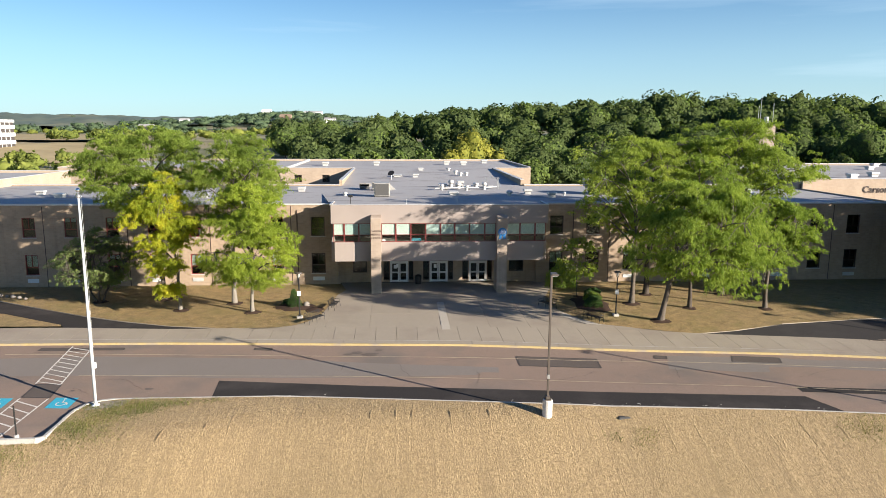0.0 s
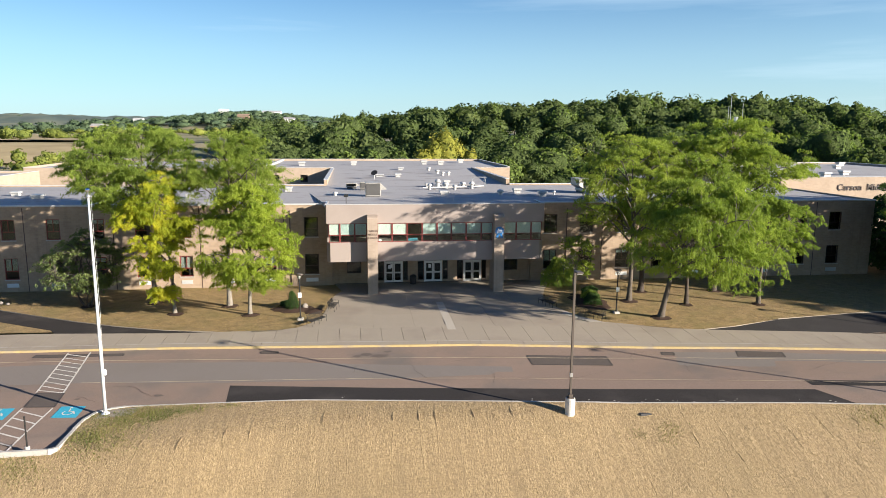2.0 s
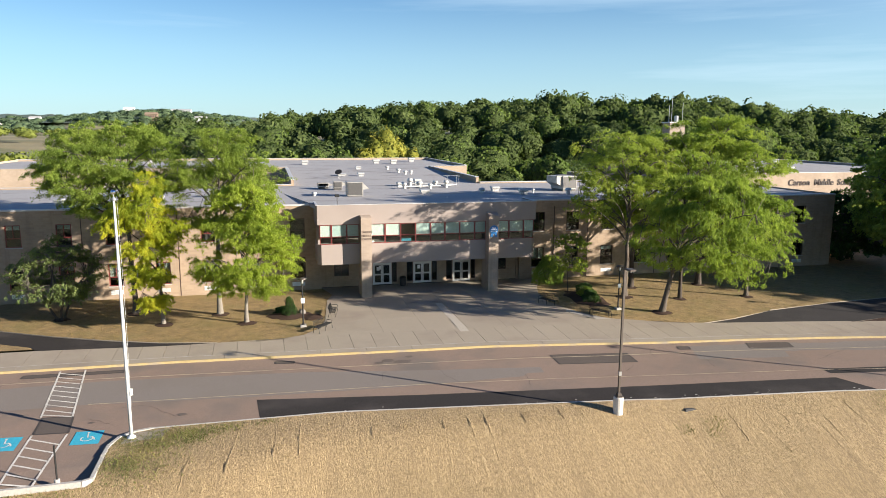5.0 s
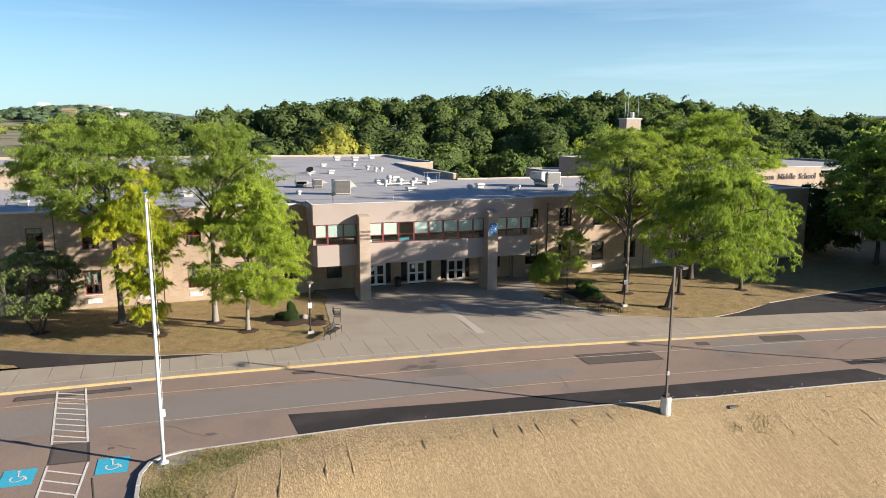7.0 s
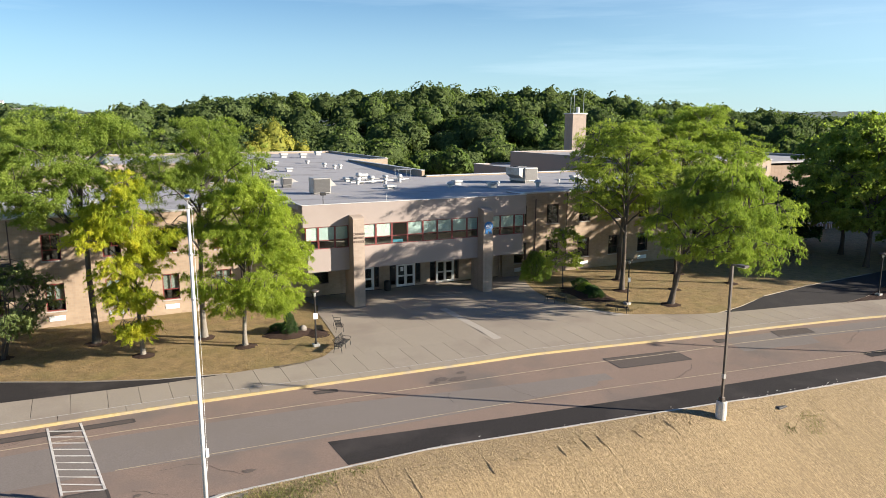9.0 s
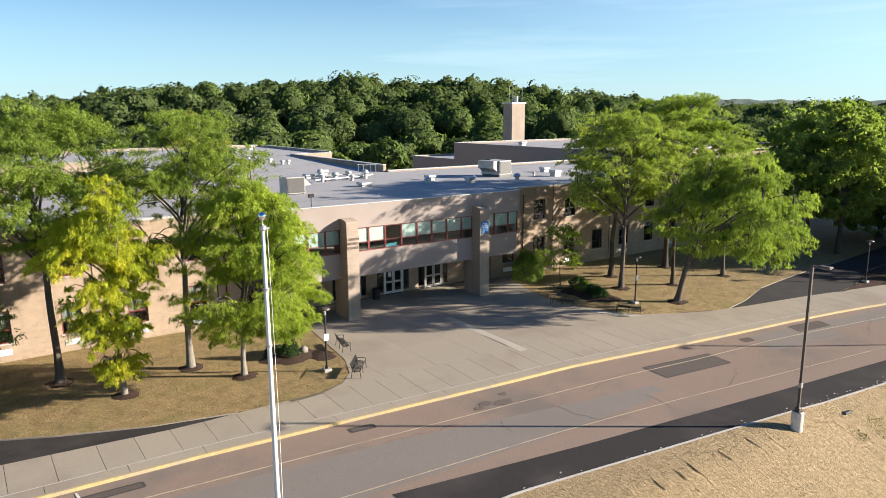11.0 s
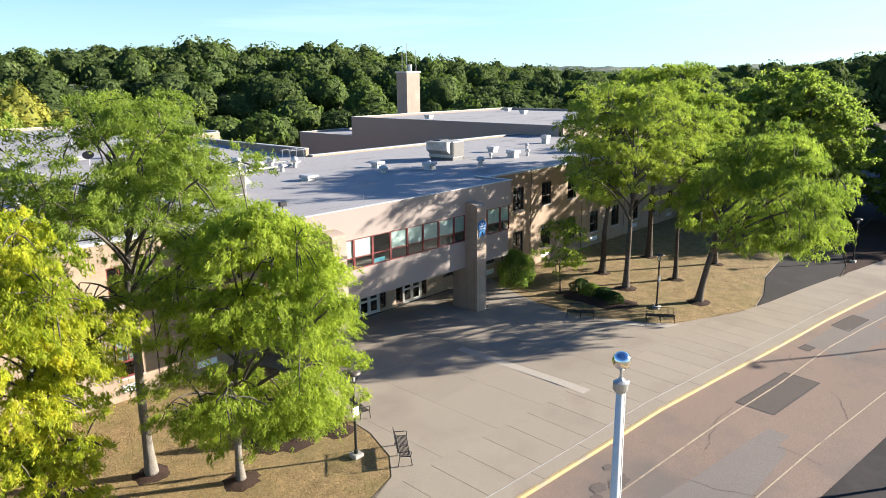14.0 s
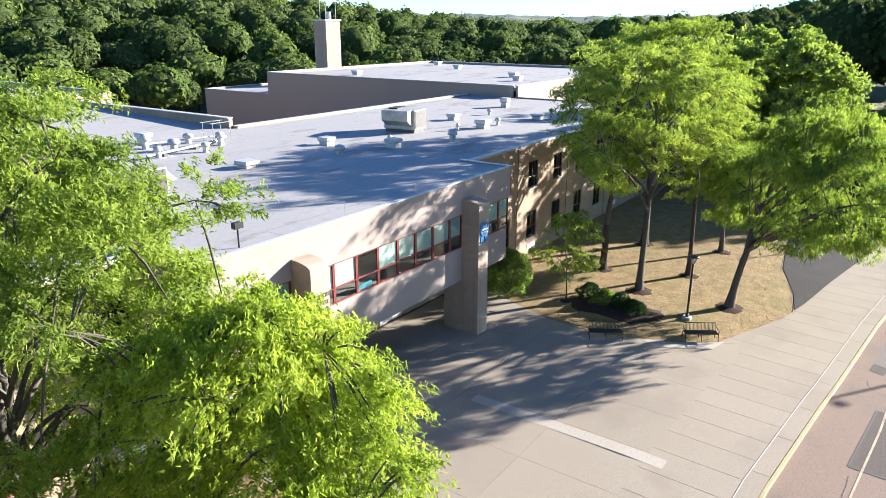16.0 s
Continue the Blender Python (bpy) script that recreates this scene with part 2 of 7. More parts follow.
ASPHALT_PATCH = mottled("patch_asphalt", (0.085, 0.070, 0.060), (0.12, 0.098, 0.083), 0.5, 14, 0.9, 0.35)
SEALER = plain("crack_sealer", (0.05, 0.04, 0.034), 0.8)
OIL = mottled("oil_stain", (0.09, 0.068, 0.055), (0.13, 0.10, 0.08), 0.8, 10, 0.8, 0.1)
MULCH = mottled("bark_mulch", (0.032, 0.021, 0.016), (0.072, 0.044, 0.032), 2.0, 22, 0.95, 0.9, dist=0.05)
STEEL_DARK = plain("black_metal", (0.025, 0.024, 0.023), 0.5, 0.3)
STEEL_GREY = plain("galvanised_metal", (0.45, 0.45, 0.44), 0.4, 0.7)
BRONZE = plain("bronze_metal", (0.11, 0.09, 0.075), 0.5, 0.4)
WHITE_METAL = plain("white_enamel", (0.78, 0.78, 0.76), 0.4)
POLE_WHITE = plain("white_pole_paint", (0.60, 0.615, 0.60), 0.4)
HVAC_METAL = mottled("hvac_sheet_metal", (0.36, 0.34, 0.31), (0.46, 0.44, 0.40), 0.8, 6, 0.5, 0.1, metal=0.4, stain=(0.28, 0.25, 0.21), stain_scale=0.8)
HVAC_DARK = plain("dark_grille", (0.10, 0.095, 0.09), 0.6, 0.3)
VENT_METAL = mottled("vent_metal", (0.46, 0.45, 0.43), (0.54, 0.53, 0.50), 1.0, 6, 0.45, 0.1, metal=0.3)
RED_FRAME = plain("dark_red_frame", (0.17, 0.030, 0.026), 0.5)
BROWN_FRAME = plain("brown_frame", (0.055, 0.030, 0.024), 0.5)
BLIND = mottled("window_blind", (0.47, 0.51, 0.455), (0.53, 0.565, 0.51), 0.5, 4, 0.8, 0.0)
BLIND_DIM = mottled("dim_blind", (0.36, 0.425, 0.40), (0.42, 0.48, 0.45), 0.5, 4, 0.8, 0.0)
# dark colour stands in for the shade inside unlit rooms
UNLIT_ROOM = plain("unlit_room_shade", (0.06, 0.05, 0.045), 0.9)
ALU = plain("pale_aluminium", (0.60, 0.60, 0.57), 0.4, 0.4)
GLASS = glass_material("window_glass")
POSTER = plain("blue_paper", (0.05, 0.22, 0.28), 0.8)
SIGN_BLUE = plain("blue_sign", (0.015, 0.14, 0.36), 0.5)
SIGN_WHITE = plain("white_lettering", (0.8, 0.82, 0.85), 0.6)
LETTER = plain("dark_lettering", (0.05, 0.03, 0.022), 0.6)
LETTER_WORN = plain("worn_lettering", (0.15, 0.105, 0.08), 0.7)
BARK = mottled("grey_brown_bark", (0.075, 0.06, 0.047), (0.15, 0.125, 0.10), 1.2, 14, 0.95, 1.0, dist=0.06)
BARK_PALE = mottled("pale_grey_bark", (0.13, 0.112, 0.092), (0.27, 0.24, 0.20), 1.2, 14, 0.95, 1.0, dist=0.06)
BARK_LIMB = mottled("limb_bark", (0.070, 0.060, 0.050), (0.125, 0.108, 0.090), 2.0, 14, 0.9, 0.3)
DRY_FIELD = mottled("dry_field", (0.30, 0.235, 0.125), (0.38, 0.30, 0.165), 0.01, 0.05, 0.95, 0.0)
SCRUB_LEAF = leaf_material("scrub_leaves", [(0.1, (0.090, 0.118, 0.030)), (0.5, (0.165, 0.195, 0.045)), (0.9, (0.27, 0.285, 0.07))], 0.25, 0.05, 0.1)
BARK_DARK = mottled("dark_bark", (0.05, 0.04, 0.032), (0.10, 0.08, 0.065), 1.2, 14, 0.95, 1.0, dist=0.06)
LOCUST = leaf_material("locust_leaves", [(0.12, (0.144, 0.198, 0.039)), (0.5, (0.273, 0.338, 0.066)), (0.88, (0.417, 0.465, 0.101))], 0.53, 0.1)
LOCUST_BRIGHT = leaf_material("bright_locust_leaves", [(0.12, (0.190, 0.250, 0.040)), (0.5, (0.340, 0.410, 0.064)), (0.88, (0.500, 0.545, 0.100))], 0.56, 0.1)
LOCUST_YELLOW = leaf_material("yellowing_leaves", [(0.08, (0.215, 0.275, 0.034)), (0.38, (0.410, 0.440, 0.050)), (0.72, (0.640, 0.570, 0.062))], 0.6, 0.1)
LOCUST_DEEP = leaf_material("green_leaves", [(0.12, (0.110, 0.158, 0.032)), (0.5, (0.205, 0.268, 0.052)), (0.88, (0.325, 0.370, 0.08))], 0.55)
BROADLEAF = leaf_material("broad_leaves", [(0.12, (0.130, 0.186, 0.045)), (0.5, (0.242, 0.312, 0.074)), (0.88, (0.370, 0.428, 0.112))], 0.55, 0.12)
CRAB_LEAF = leaf_material("dull_leaves", [(0.12, (0.080, 0.115, 0.038)), (0.5, (0.150, 0.195, 0.065)), (0.88, (0.24, 0.28, 0.10))], 0.35)
SHRUB_LEAF = leaf_material("shrub_leaves", [(0.15, (0.02, 0.05, 0.012)), (0.5, (0.045, 0.09, 0.018)), (0.85, (0.08, 0.13, 0.026))], 0.2)
WOODS = leaf_material("wood_canopy", [(0.05, (0.055, 0.082, 0.032)), (0.45, (0.088, 0.122, 0.044)), (0.95, (0.138, 0.172, 0.062))], 0.38, 0.05, 0.07)
WOODS_PALE = leaf_material("pale_canopy", [(0.05, (0.075, 0.118, 0.036)), (0.45, (0.112, 0.164, 0.044)), (0.95, (0.170, 0.222, 0.058))], 0.38, 0.05, 0.07)
WOODS_GOLD = leaf_material("golden_canopy", [(0.1, (0.15, 0.16, 0.03)), (0.45, (0.25, 0.245, 0.045)), (0.9, (0.34, 0.31, 0.065))], 0.25, 0.05)
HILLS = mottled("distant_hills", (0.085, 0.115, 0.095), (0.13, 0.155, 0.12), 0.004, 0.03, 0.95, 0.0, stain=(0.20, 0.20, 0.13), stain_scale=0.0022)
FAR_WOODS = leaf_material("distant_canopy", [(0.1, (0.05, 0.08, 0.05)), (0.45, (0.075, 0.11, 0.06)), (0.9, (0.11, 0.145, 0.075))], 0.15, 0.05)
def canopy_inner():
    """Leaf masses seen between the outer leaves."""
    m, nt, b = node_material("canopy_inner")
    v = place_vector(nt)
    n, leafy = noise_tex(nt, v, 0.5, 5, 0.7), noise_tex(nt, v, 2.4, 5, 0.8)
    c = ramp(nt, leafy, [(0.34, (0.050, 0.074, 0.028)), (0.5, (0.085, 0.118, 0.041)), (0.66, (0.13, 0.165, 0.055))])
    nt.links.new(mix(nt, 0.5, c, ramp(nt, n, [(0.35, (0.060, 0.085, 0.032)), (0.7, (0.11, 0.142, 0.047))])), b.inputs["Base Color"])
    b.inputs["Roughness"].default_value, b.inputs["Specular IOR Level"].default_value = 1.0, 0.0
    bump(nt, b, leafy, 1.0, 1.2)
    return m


CANOPY_INNER = canopy_inner()
STONE = mottled("pale_boulder", (0.17, 0.15, 0.13), (0.27, 0.235, 0.20), 1.5, 9, 0.9, 0.5)


def lawn_material():
    m, nt, b = node_material("dry_lawn")
    v = place_vector(nt)
    fine = noise_tex(nt, v, 9.0, 8, 0.75)
    c = ramp(nt, fine, [(0.28, (0.105, 0.070, 0.028)), (0.5, (0.265, 0.180, 0.076)), (0.72, (0.42, 0.292, 0.126))])
    green = ramp(nt, noise_tex(nt, v, 0.32, 5, 0.6), [(0.45, (0, 0, 0)), (0.68, (0.6, 0.6, 0.6))])
    patchy = ramp(nt, noise_tex(nt, v, 1.1, 5, 0.7), [(0.32, (0.62, 0.60, 0.56)), (0.55, (1, 1, 1)), (0.75, (1.22, 1.18, 1.12))])
    c = mix(nt, 1.0, c, patchy, "MULTIPLY")
    c = mix(nt, green, c, ramp(nt, fine, [(0.3, (0.125, 0.105, 0.030)), (0.7, (0.225, 0.185, 0.058))]))
    nt.links.new(c, b.inputs["Base Color"])
    b.inputs["Roughness"].default_value = 0.95
    bump(nt, b, fine, 0.8, 0.06)
    return m


def straw_material():
    """Straw matting laid in strips down the bank."""
    m, nt, b = node_material("straw_bank")
    v = place_vector(nt)
    fine = noise_tex(nt, place_vector(nt, 14.0, 4.5, 4.5), 1.0, 9, 0.85)
    stretched = noise_tex(nt, place_vector(nt, 4.2, 0.16, 0.16), 1.0, 6, 0.85)
    c = ramp(nt, fine, [(0.35, (0.075, 0.050, 0.023)), (0.46, (0.245, 0.172, 0.085)), (0.55, (0.385, 0.276, 0.143)), (0.68, (0.60, 0.45, 0.255))])
    c = mix(nt, ramp(nt, stretched, [(0.36, (0.75, 0.75, 0.75)), (0.58, (0, 0, 0))]), c, (0.215, 0.152, 0.08))
    c = mix(nt, ramp(nt, noise_tex(nt, v, 0.12, 4), [(0.45, (0, 0, 0)), (0.75, (0.55, 0.55, 0.55))]), c, (0.27, 0.195, 0.095))
    nt.links.new(c, b.inputs["Base Color"])
    b.inputs["Roughness"].default_value = 0.95
    bump(nt, b, fine, 1.0, 0.07)
    return m


def meadow_material():
    """Open land: dry fields, hedges and woods."""
    m, nt, b = node_material("open_land")
    v = place_vector(nt)
    patch = noise_tex(nt, place_vector(nt, 0.6, 1.6, 1), 0.006, 5, 0.6)
    c = ramp(nt, patch, [(0.36, (0.050, 0.075, 0.028)), (0.46, (0.11, 0.115, 0.045)), (0.52, (0.27, 0.21, 0.11)), (0.62, (0.34, 0.27, 0.15)), (0.7, (0.09, 0.105, 0.04))])
    c = mix(nt, 0.35, c, ramp(nt, noise_tex(nt, v, 0.35, 6, 0.7), [(0.3, (0.06, 0.075, 0.025)), (0.7, (0.25, 0.22, 0.10))]))
    nt.links.new(c, b.inputs["Base Color"])
    b.inputs["Roughness"].default_value = 0.95
    bump(nt, b, noise_tex(nt, v, 0.8, 6), 0.8, 0.4)
    return m


LAWN, STRAW, MEADOW = lawn_material(), straw_material(), meadow_material()
GRASS_BLADE = leaf_material("grass_blades", [(0.2, (0.13, 0.09, 0.03)), (0.5, (0.250, 0.165, 0.058)), (0.8, (0.36, 0.245, 0.098))], 0.2)
GREEN_BLADE = leaf_material("green_blades", [(0.2, (0.10, 0.12, 0.032)), (0.5, (0.165, 0.175, 0.05)), (0.8, (0.26, 0.225, 0.08))], 0.3)
STRAW_BLADE = leaf_material("straw_blades", [(0.2, (0.30, 0.215, 0.11)), (0.5, (0.40, 0.29, 0.155)), (0.8, (0.52, 0.40, 0.23))], 0.15)


# ---- mesh helpers ----
class Build:
    """Collects vertices and faces of one mesh."""

    def __init__(self):
        self.v, self.f = [], []

    def add(self, verts, faces):
        k = len(self.v)
        self.v.extend(tuple(p) for p in verts)
        self.f.extend(tuple(i + k for i in f) for f in faces)
        return self

    def box(self, x0, x1, y0, y1, z0, z1, m=None):
        p = [(x, y, z) for z in (z0, z1) for x, y in ((x0, y0), (x1, y0), (x1, y1), (x0, y1))]
        if m is not None:
            p = [m @ Vector(q) for q in p]
        return self.add(p, [(0, 3, 2, 1), (4, 5, 6, 7), (0, 1, 5, 4), (1, 2, 6, 5), (2, 3, 7, 6), (3, 0, 4, 7)])

    def prism(self, ring, z0, z1):
        n = len(ring)
        p = [(x, y, z0) for x, y in ring] + [(x, y, z1) for x, y in ring]
        return self.add(p, [tuple(range(n - 1, -1, -1)), tuple(range(n, 2 * n))] + [(i, (i + 1) % n, n + (i + 1) % n, n + i) for i in range(n)])

    def tube(self, pts, radii, n=8, cap=True):
        pts = [Vector(p) for p in pts]
        if isinstance(radii, (int, float)):
            radii = [radii] * len(pts)
        v, f = [], []
        side = None
        for i, p in enumerate(pts):
            d = (pts[min(i + 1, len(pts) - 1)] - pts[max(i - 1, 0)]).normalized()
            if side is None:
                side = d.orthogonal().normalized()
            side = (side - d * side.dot(d)).normalized()
            up = d.cross(side)
            for k in range(n):
                a = 2 * math.pi * k / n
                v.append(p + (side * math.cos(a) + up * math.sin(a)) * radii[i])
        for i in range(len(pts) - 1):
            for k in range(n):
                a, b = i * n + k, i * n + (k + 1) % n
                f.append((a, b, b + n, a + n))
        if cap:
            f += [tuple(range(n - 1, -1, -1)), tuple(range((len(pts) - 1) * n, len(pts) * n))]
        return self.add(v, f)

    def lathe(self, cx, cy, profile, n=16):
        """A turned body from (radius, height) pairs."""
        v = [(cx + r * math.cos(2 * math.pi * k / n), cy + r * math.sin(2 * math.pi * k / n), z) for r, z in profile for k in range(n)]
        f = [(i * n + k, i * n + (k + 1) % n, (i + 1) * n + (k + 1) % n, (i + 1) * n + k) for i in range(len(profile) - 1) for k in range(n)]
        m = (len(profile) - 1) * n
        return self.add(v, f + [tuple(range(n - 1, -1, -1)), tuple(range(m, m + n))])

    def mesh(self, name):
        me = bpy.data.meshes.new(name)
        me.from_pydata(self.v, [], self.f)
        me.update()
        return me


def part(name, b, material, parent=None, label="", bevel=0.0, smooth=False):
    """One mesh object from a Build, under a thing or a part."""
    me = b.mesh(name)
    if bevel:
        bm = bmesh.new()
        bm.from_mesh(me)
        bmesh.ops.bevel(bm, geom=bm.edges[:], offset=bevel, segments=1, affect="EDGES", profile=0.5)
        bm.to_mesh(me)
        bm.free()
    me.materials.append(material)
    if smooth:
        me.polygons.foreach_set("use_smooth", [True] * len(me.polygons))
    ob = new(name, me)
    if parent is not None:
        ob.parent = parent
    if label:
        tagged(ob, label)
    return ob


def thing(name, label, category, at=(0, 0, 0), group="", kind=""):
    ob = new(name)
    ob.location = at
    ob.empty_display_size = 0.3
    return tagged(ob, label, category, group, kind)


def structure(name, b, material, label, category="", smooth=False, kind="structure"):
    return tagged(part(name, b, material, smooth=smooth), label, category or name, kind=kind)


def lettering(text, size, material, m, parent, name="lettering", depth=0.02, align="CENTER", spacing=1.0):
    cu = bpy.data.curves.new(name, "FONT")
    cu.body, cu.size, cu.extrude, cu.align_x, cu.align_y = text, size, depth, align, "CENTER"
    cu.space_character = spacing
    cu.offset = size * 0.012
    tmp = new("tmp_text", cu)
    bpy.context.view_layer.update()
    me = bpy.data.meshes.new_from_object(tmp)
    bpy.data.objects.remove(tmp)
    me.materials.append(material)
    me.transform(m)
    ob = new(name, me)
    ob.parent = parent
    return ob


# ---- the lie of the land ----
def smooth(a, b, t):
    t = min(1.0, max(0.0, (t - a) / (b - a)))
    return t * t * (3 - 2 * t)


def lerp_line(x, xs, ys):
    return float(np.interp(x, xs, ys))


def kerb_far(x):
    """y of the yellow kerb line along the school side of the road."""
    return lerp_line(x, (-60, -32, -20, -8, -2, 3, 11, 14, 24, 30, 34, 60, 90), (52.6, 52.3, 52.0, 51.25, 50.85, 50.6, 49.8, 49.45, 48.4, 47.6, 46.95, 42.0, 35.5))


def kerb_near(x):
    return lerp_line(x, (-20, -9.3, 4.2, 11.8, 22, 28, 60, 90), (41.5, 41.4, 39.8, 38.85, 37.8, 36.9, 31.0, 24.5))


def land(x, y):
    """Ground height."""
    z = -0.03 * max(0.0, 56 - max(y, 36)) if y < 56 else 0.0
    # the drive falls a little towards its far end
    z -= 0.2 * smooth(0, 20, x) * smooth(40, 47, y) * smooth(62, 52, y)
    # the bank below the road
    yb = 36.4 + 2.0 * smooth(-17, -9, x) + 0.4 * smooth(2, 12, x)
    if x > 11.8:
        yb = min(yb, kerb_near(x) - 0.3)
    d = yb - y
    if d > -0.6:
        d += 0.6
        z -= 0.45 * (d * d / 2.4 if d < 1.2 else d - 0.6) if d < 22 else 0.45 * 21.4
    # lower ground behind the school and the wooded hill; open rising land to the left
    if y > 140 or x < -70 or x > 60:
        r = math.hypot(x, y - 60)
        left = smooth(-20, -90, x)
        z -= 8.0 * smooth(140, 230, y) * (1 - 0.4 * smooth(60, 160, x)) * (1 - left)
        z += 8.0 * smooth(140, 400, r) * left
        heading = math.degrees(math.atan2(x + 10, y - 30))
        hill = smooth(185, 325, y + 0.35 * max(0, x - 40)) * smooth(-125, 60, x)
        hill *= lerp_line(heading, (0, 12, 25, 37, 46, 56, 66, 80), (0.95, 1.04, 1.06, 0.90, 0.68, 0.35, 0.25, 0.3))
        z += 24.0 * smooth(190, 330, r) * smooth(74, 88, heading) * smooth(150, 110, heading)
        z += 19.9 * hill * (1 - 0.35 * smooth(420, 900, r))
        z += 6.0 * smooth(180, 420, x) * smooth(260, 0, y)
        if r > 700:
            n = noise.noise(Vector((x * 0.0011, y * 0.0011, 3.1))) + 0.5 * noise.noise(Vector((x * 0.003, y * 0.003, 7.7)))
            z += smooth(1100, 3400, r) * (53 + 9 * n) + smooth(700, 1500, r) * 5 * n
            z += 27 * math.exp(-((x + 256) / 190) ** 2 - ((y - 1780) / 330) ** 2)
    return z


def clip_to_box(poly, x0, x1, y0, y1):
    """The part of a polygon inside a rectangle."""
    for axis, lim, sign in ((0, x0, 1), (0, x1, -1), (1, y0, 1), (1, y1, -1)):
        out = []
        for i in range(len(poly)):
            a, b = poly[i - 1], poly[i]
            da, db = sign * (a[axis] - lim), sign * (b[axis] - lim)
            if (da >= 0) != (db >= 0):
                t = da / (da - db)
                out.append((a[0] + t * (b[0] - a[0]), a[1] + t * (b[1] - a[1])))
            if db >= 0:
                out.append(b)
        poly = out
        if not poly:
            return poly
    return poly


def area(poly):
    return 0.5 * sum(poly[i - 1][0] * poly[i][1] - poly[i][0] * poly[i - 1][1] for i in range(len(poly)))


def sheet(poly, cell=2.0, lift=0.0, b=None):
    """A polygon laid on the land, cut into cells so that it follows the slope."""
    b = b or Build()
    if area(poly) < 0:
        poly = poly[::-1]
    xs, ys = [p[0] for p in poly], [p[1] for p in poly]
    seen = {}
    for i in range(math.floor(min(xs) / cell), math.ceil(max(xs) / cell)):
        for j in range(math.floor(min(ys) / cell), math.ceil(max(ys) / cell)):
            c = clip_to_box(poly, i * cell, (i + 1) * cell, j * cell, (j + 1) * cell)
            if len(c) < 3 or abs(area(c)) < 1e-5:
                continue
            face = []
            for x, y in c:
                key = (round(x, 3), round(y, 3))
                if key not in seen:
                    seen[key] = len(b.v)
                    b.v.append((x, y, land(x, y) + lift))
                if not face or seen[key] != face[-1]:
                    face.append(seen[key])
            if face[0] == face[-1]:
                face.pop()
            if len(face) > 2:
                b.f.append(tuple(face))
    return b


def slab(poly, thick=0.12, lift=0.0):
    """One concrete panel with its own thickness, on the land."""
    b = Build()
    n = len(poly)
    b.add([(x, y, land(x, y) + lift - thick) for x, y in poly] + [(x, y, land(x, y) + lift) for x, y in poly],
          [tuple(range(n, 2 * n))] + [(i, (i + 1) % n, n + (i + 1) % n, n + i) for i in range(n)])
    return b


def strip(f, width, x0, x1, lift, step=1.0):
    """A band along a curve y = f(x)."""
    b = Build()
    n = max(1, round((x1 - x0) / step))
    for i in range(n + 1):
        x = x0 + (x1 - x0) * i / n
        for y in (f(x), f(x) + width):
            b.v.append((x, y, land(x, y) + lift))
        if i:
            k = 2 * i
            b.f.append((k - 2, k, k + 1, k - 1))
    return b


def raised_strip(f, width, x0, x1, z0, z1, step=1.0):
    """A kerb along y = f(x): a real step with sides."""
    b = Build()
    n = max(1, round((x1 - x0) / step))
    for i in range(n + 1):
        x = x0 + (x1 - x0) * i / n
        y = f(x)
        g = land(x, y + width / 2)
        b.v += [(x, y, g + z0), (x, y + 0.015, g + z1 - 0.015), (x, y + 0.03, g + z1), (x, y + width - 0.03, g + z1), (x, y + width - 0.015, g + z1 - 0.015), (x, y + width, g + z0)]
        if i:
            for k in range(5):
                a = 6 * i + k
                b.f.append((a - 6, a, a + 1, a - 5))
    b.f += [tuple(range(6)), tuple(range(6 * n + 5, 6 * n - 1, -1))]
    return b


# ---- ground ----
def ground_sheet():
    def axis(c, fine0, fine1, step, reach):
        mid = list(np.arange(fine0, fine1 + 0.01, step))
        out, s, p, q = [], step, fine0, fine1
        lo, hi = [], []
        while p > c - reach:
            s *= 1.22
            p -= s
            lo.append(p)
        s = step
        while q < c + reach:
            s *= 1.22
            q += s
            hi.append(q)
        return lo[::-1] + mid + hi
    xs, ys = axis(0, -90, 110, 5.0, 4300), axis(60, 10, 260, 5.0, 4300)
    b = Build()
    for y in ys:
        for x in xs:
            near = smooth(130, 90, math.hypot(x - 5, (y - 60) * 0.9))
            b.v.append((x, y, land(x, y) - 0.15 - 0.5 * near))
    w = len(xs)
    for j in range(len(ys) - 1):
        for i in range(w - 1):
            k = j * w + i
            b.f.append((k, k + 1, k + w + 1, k + w))
    return b


structure("ground", ground_sheet(), MEADOW, "dry open land with fields and scrub around the school", smooth=True)

XL, XR = -60.0, 92.0
xs_road = list(np.arange(XL, XR + 0.1, 2.0))
# road between the kerbs; on the left it widens into the parking bays
road_poly = [(x, kerb_far(x) + 0.05) for x in xs_road] + [(x, kerb_near(x) - 0.05) for x in reversed(xs_road) if x > -20.2] + [(-20.6, 41.2), (-21.3, 40.3), (-21.5, 39.0), (-21.5, 36.2), (-60, 36.0)]
road = structure("road", sheet(road_poly, 2.0, -0.14), ASPHALT, "weathered reddish-grey asphalt school drive with patches and cracks")


def road_part(name, b, material, label):
    ob = part(name, b, material, road, label)
    return ob


def between(x, k):
    """y at the fraction k of the road's width, from the near kerb."""
    return kerb_near(max(x, -20)) + k * (kerb_far(x) - kerb_near(max(x, -20)))


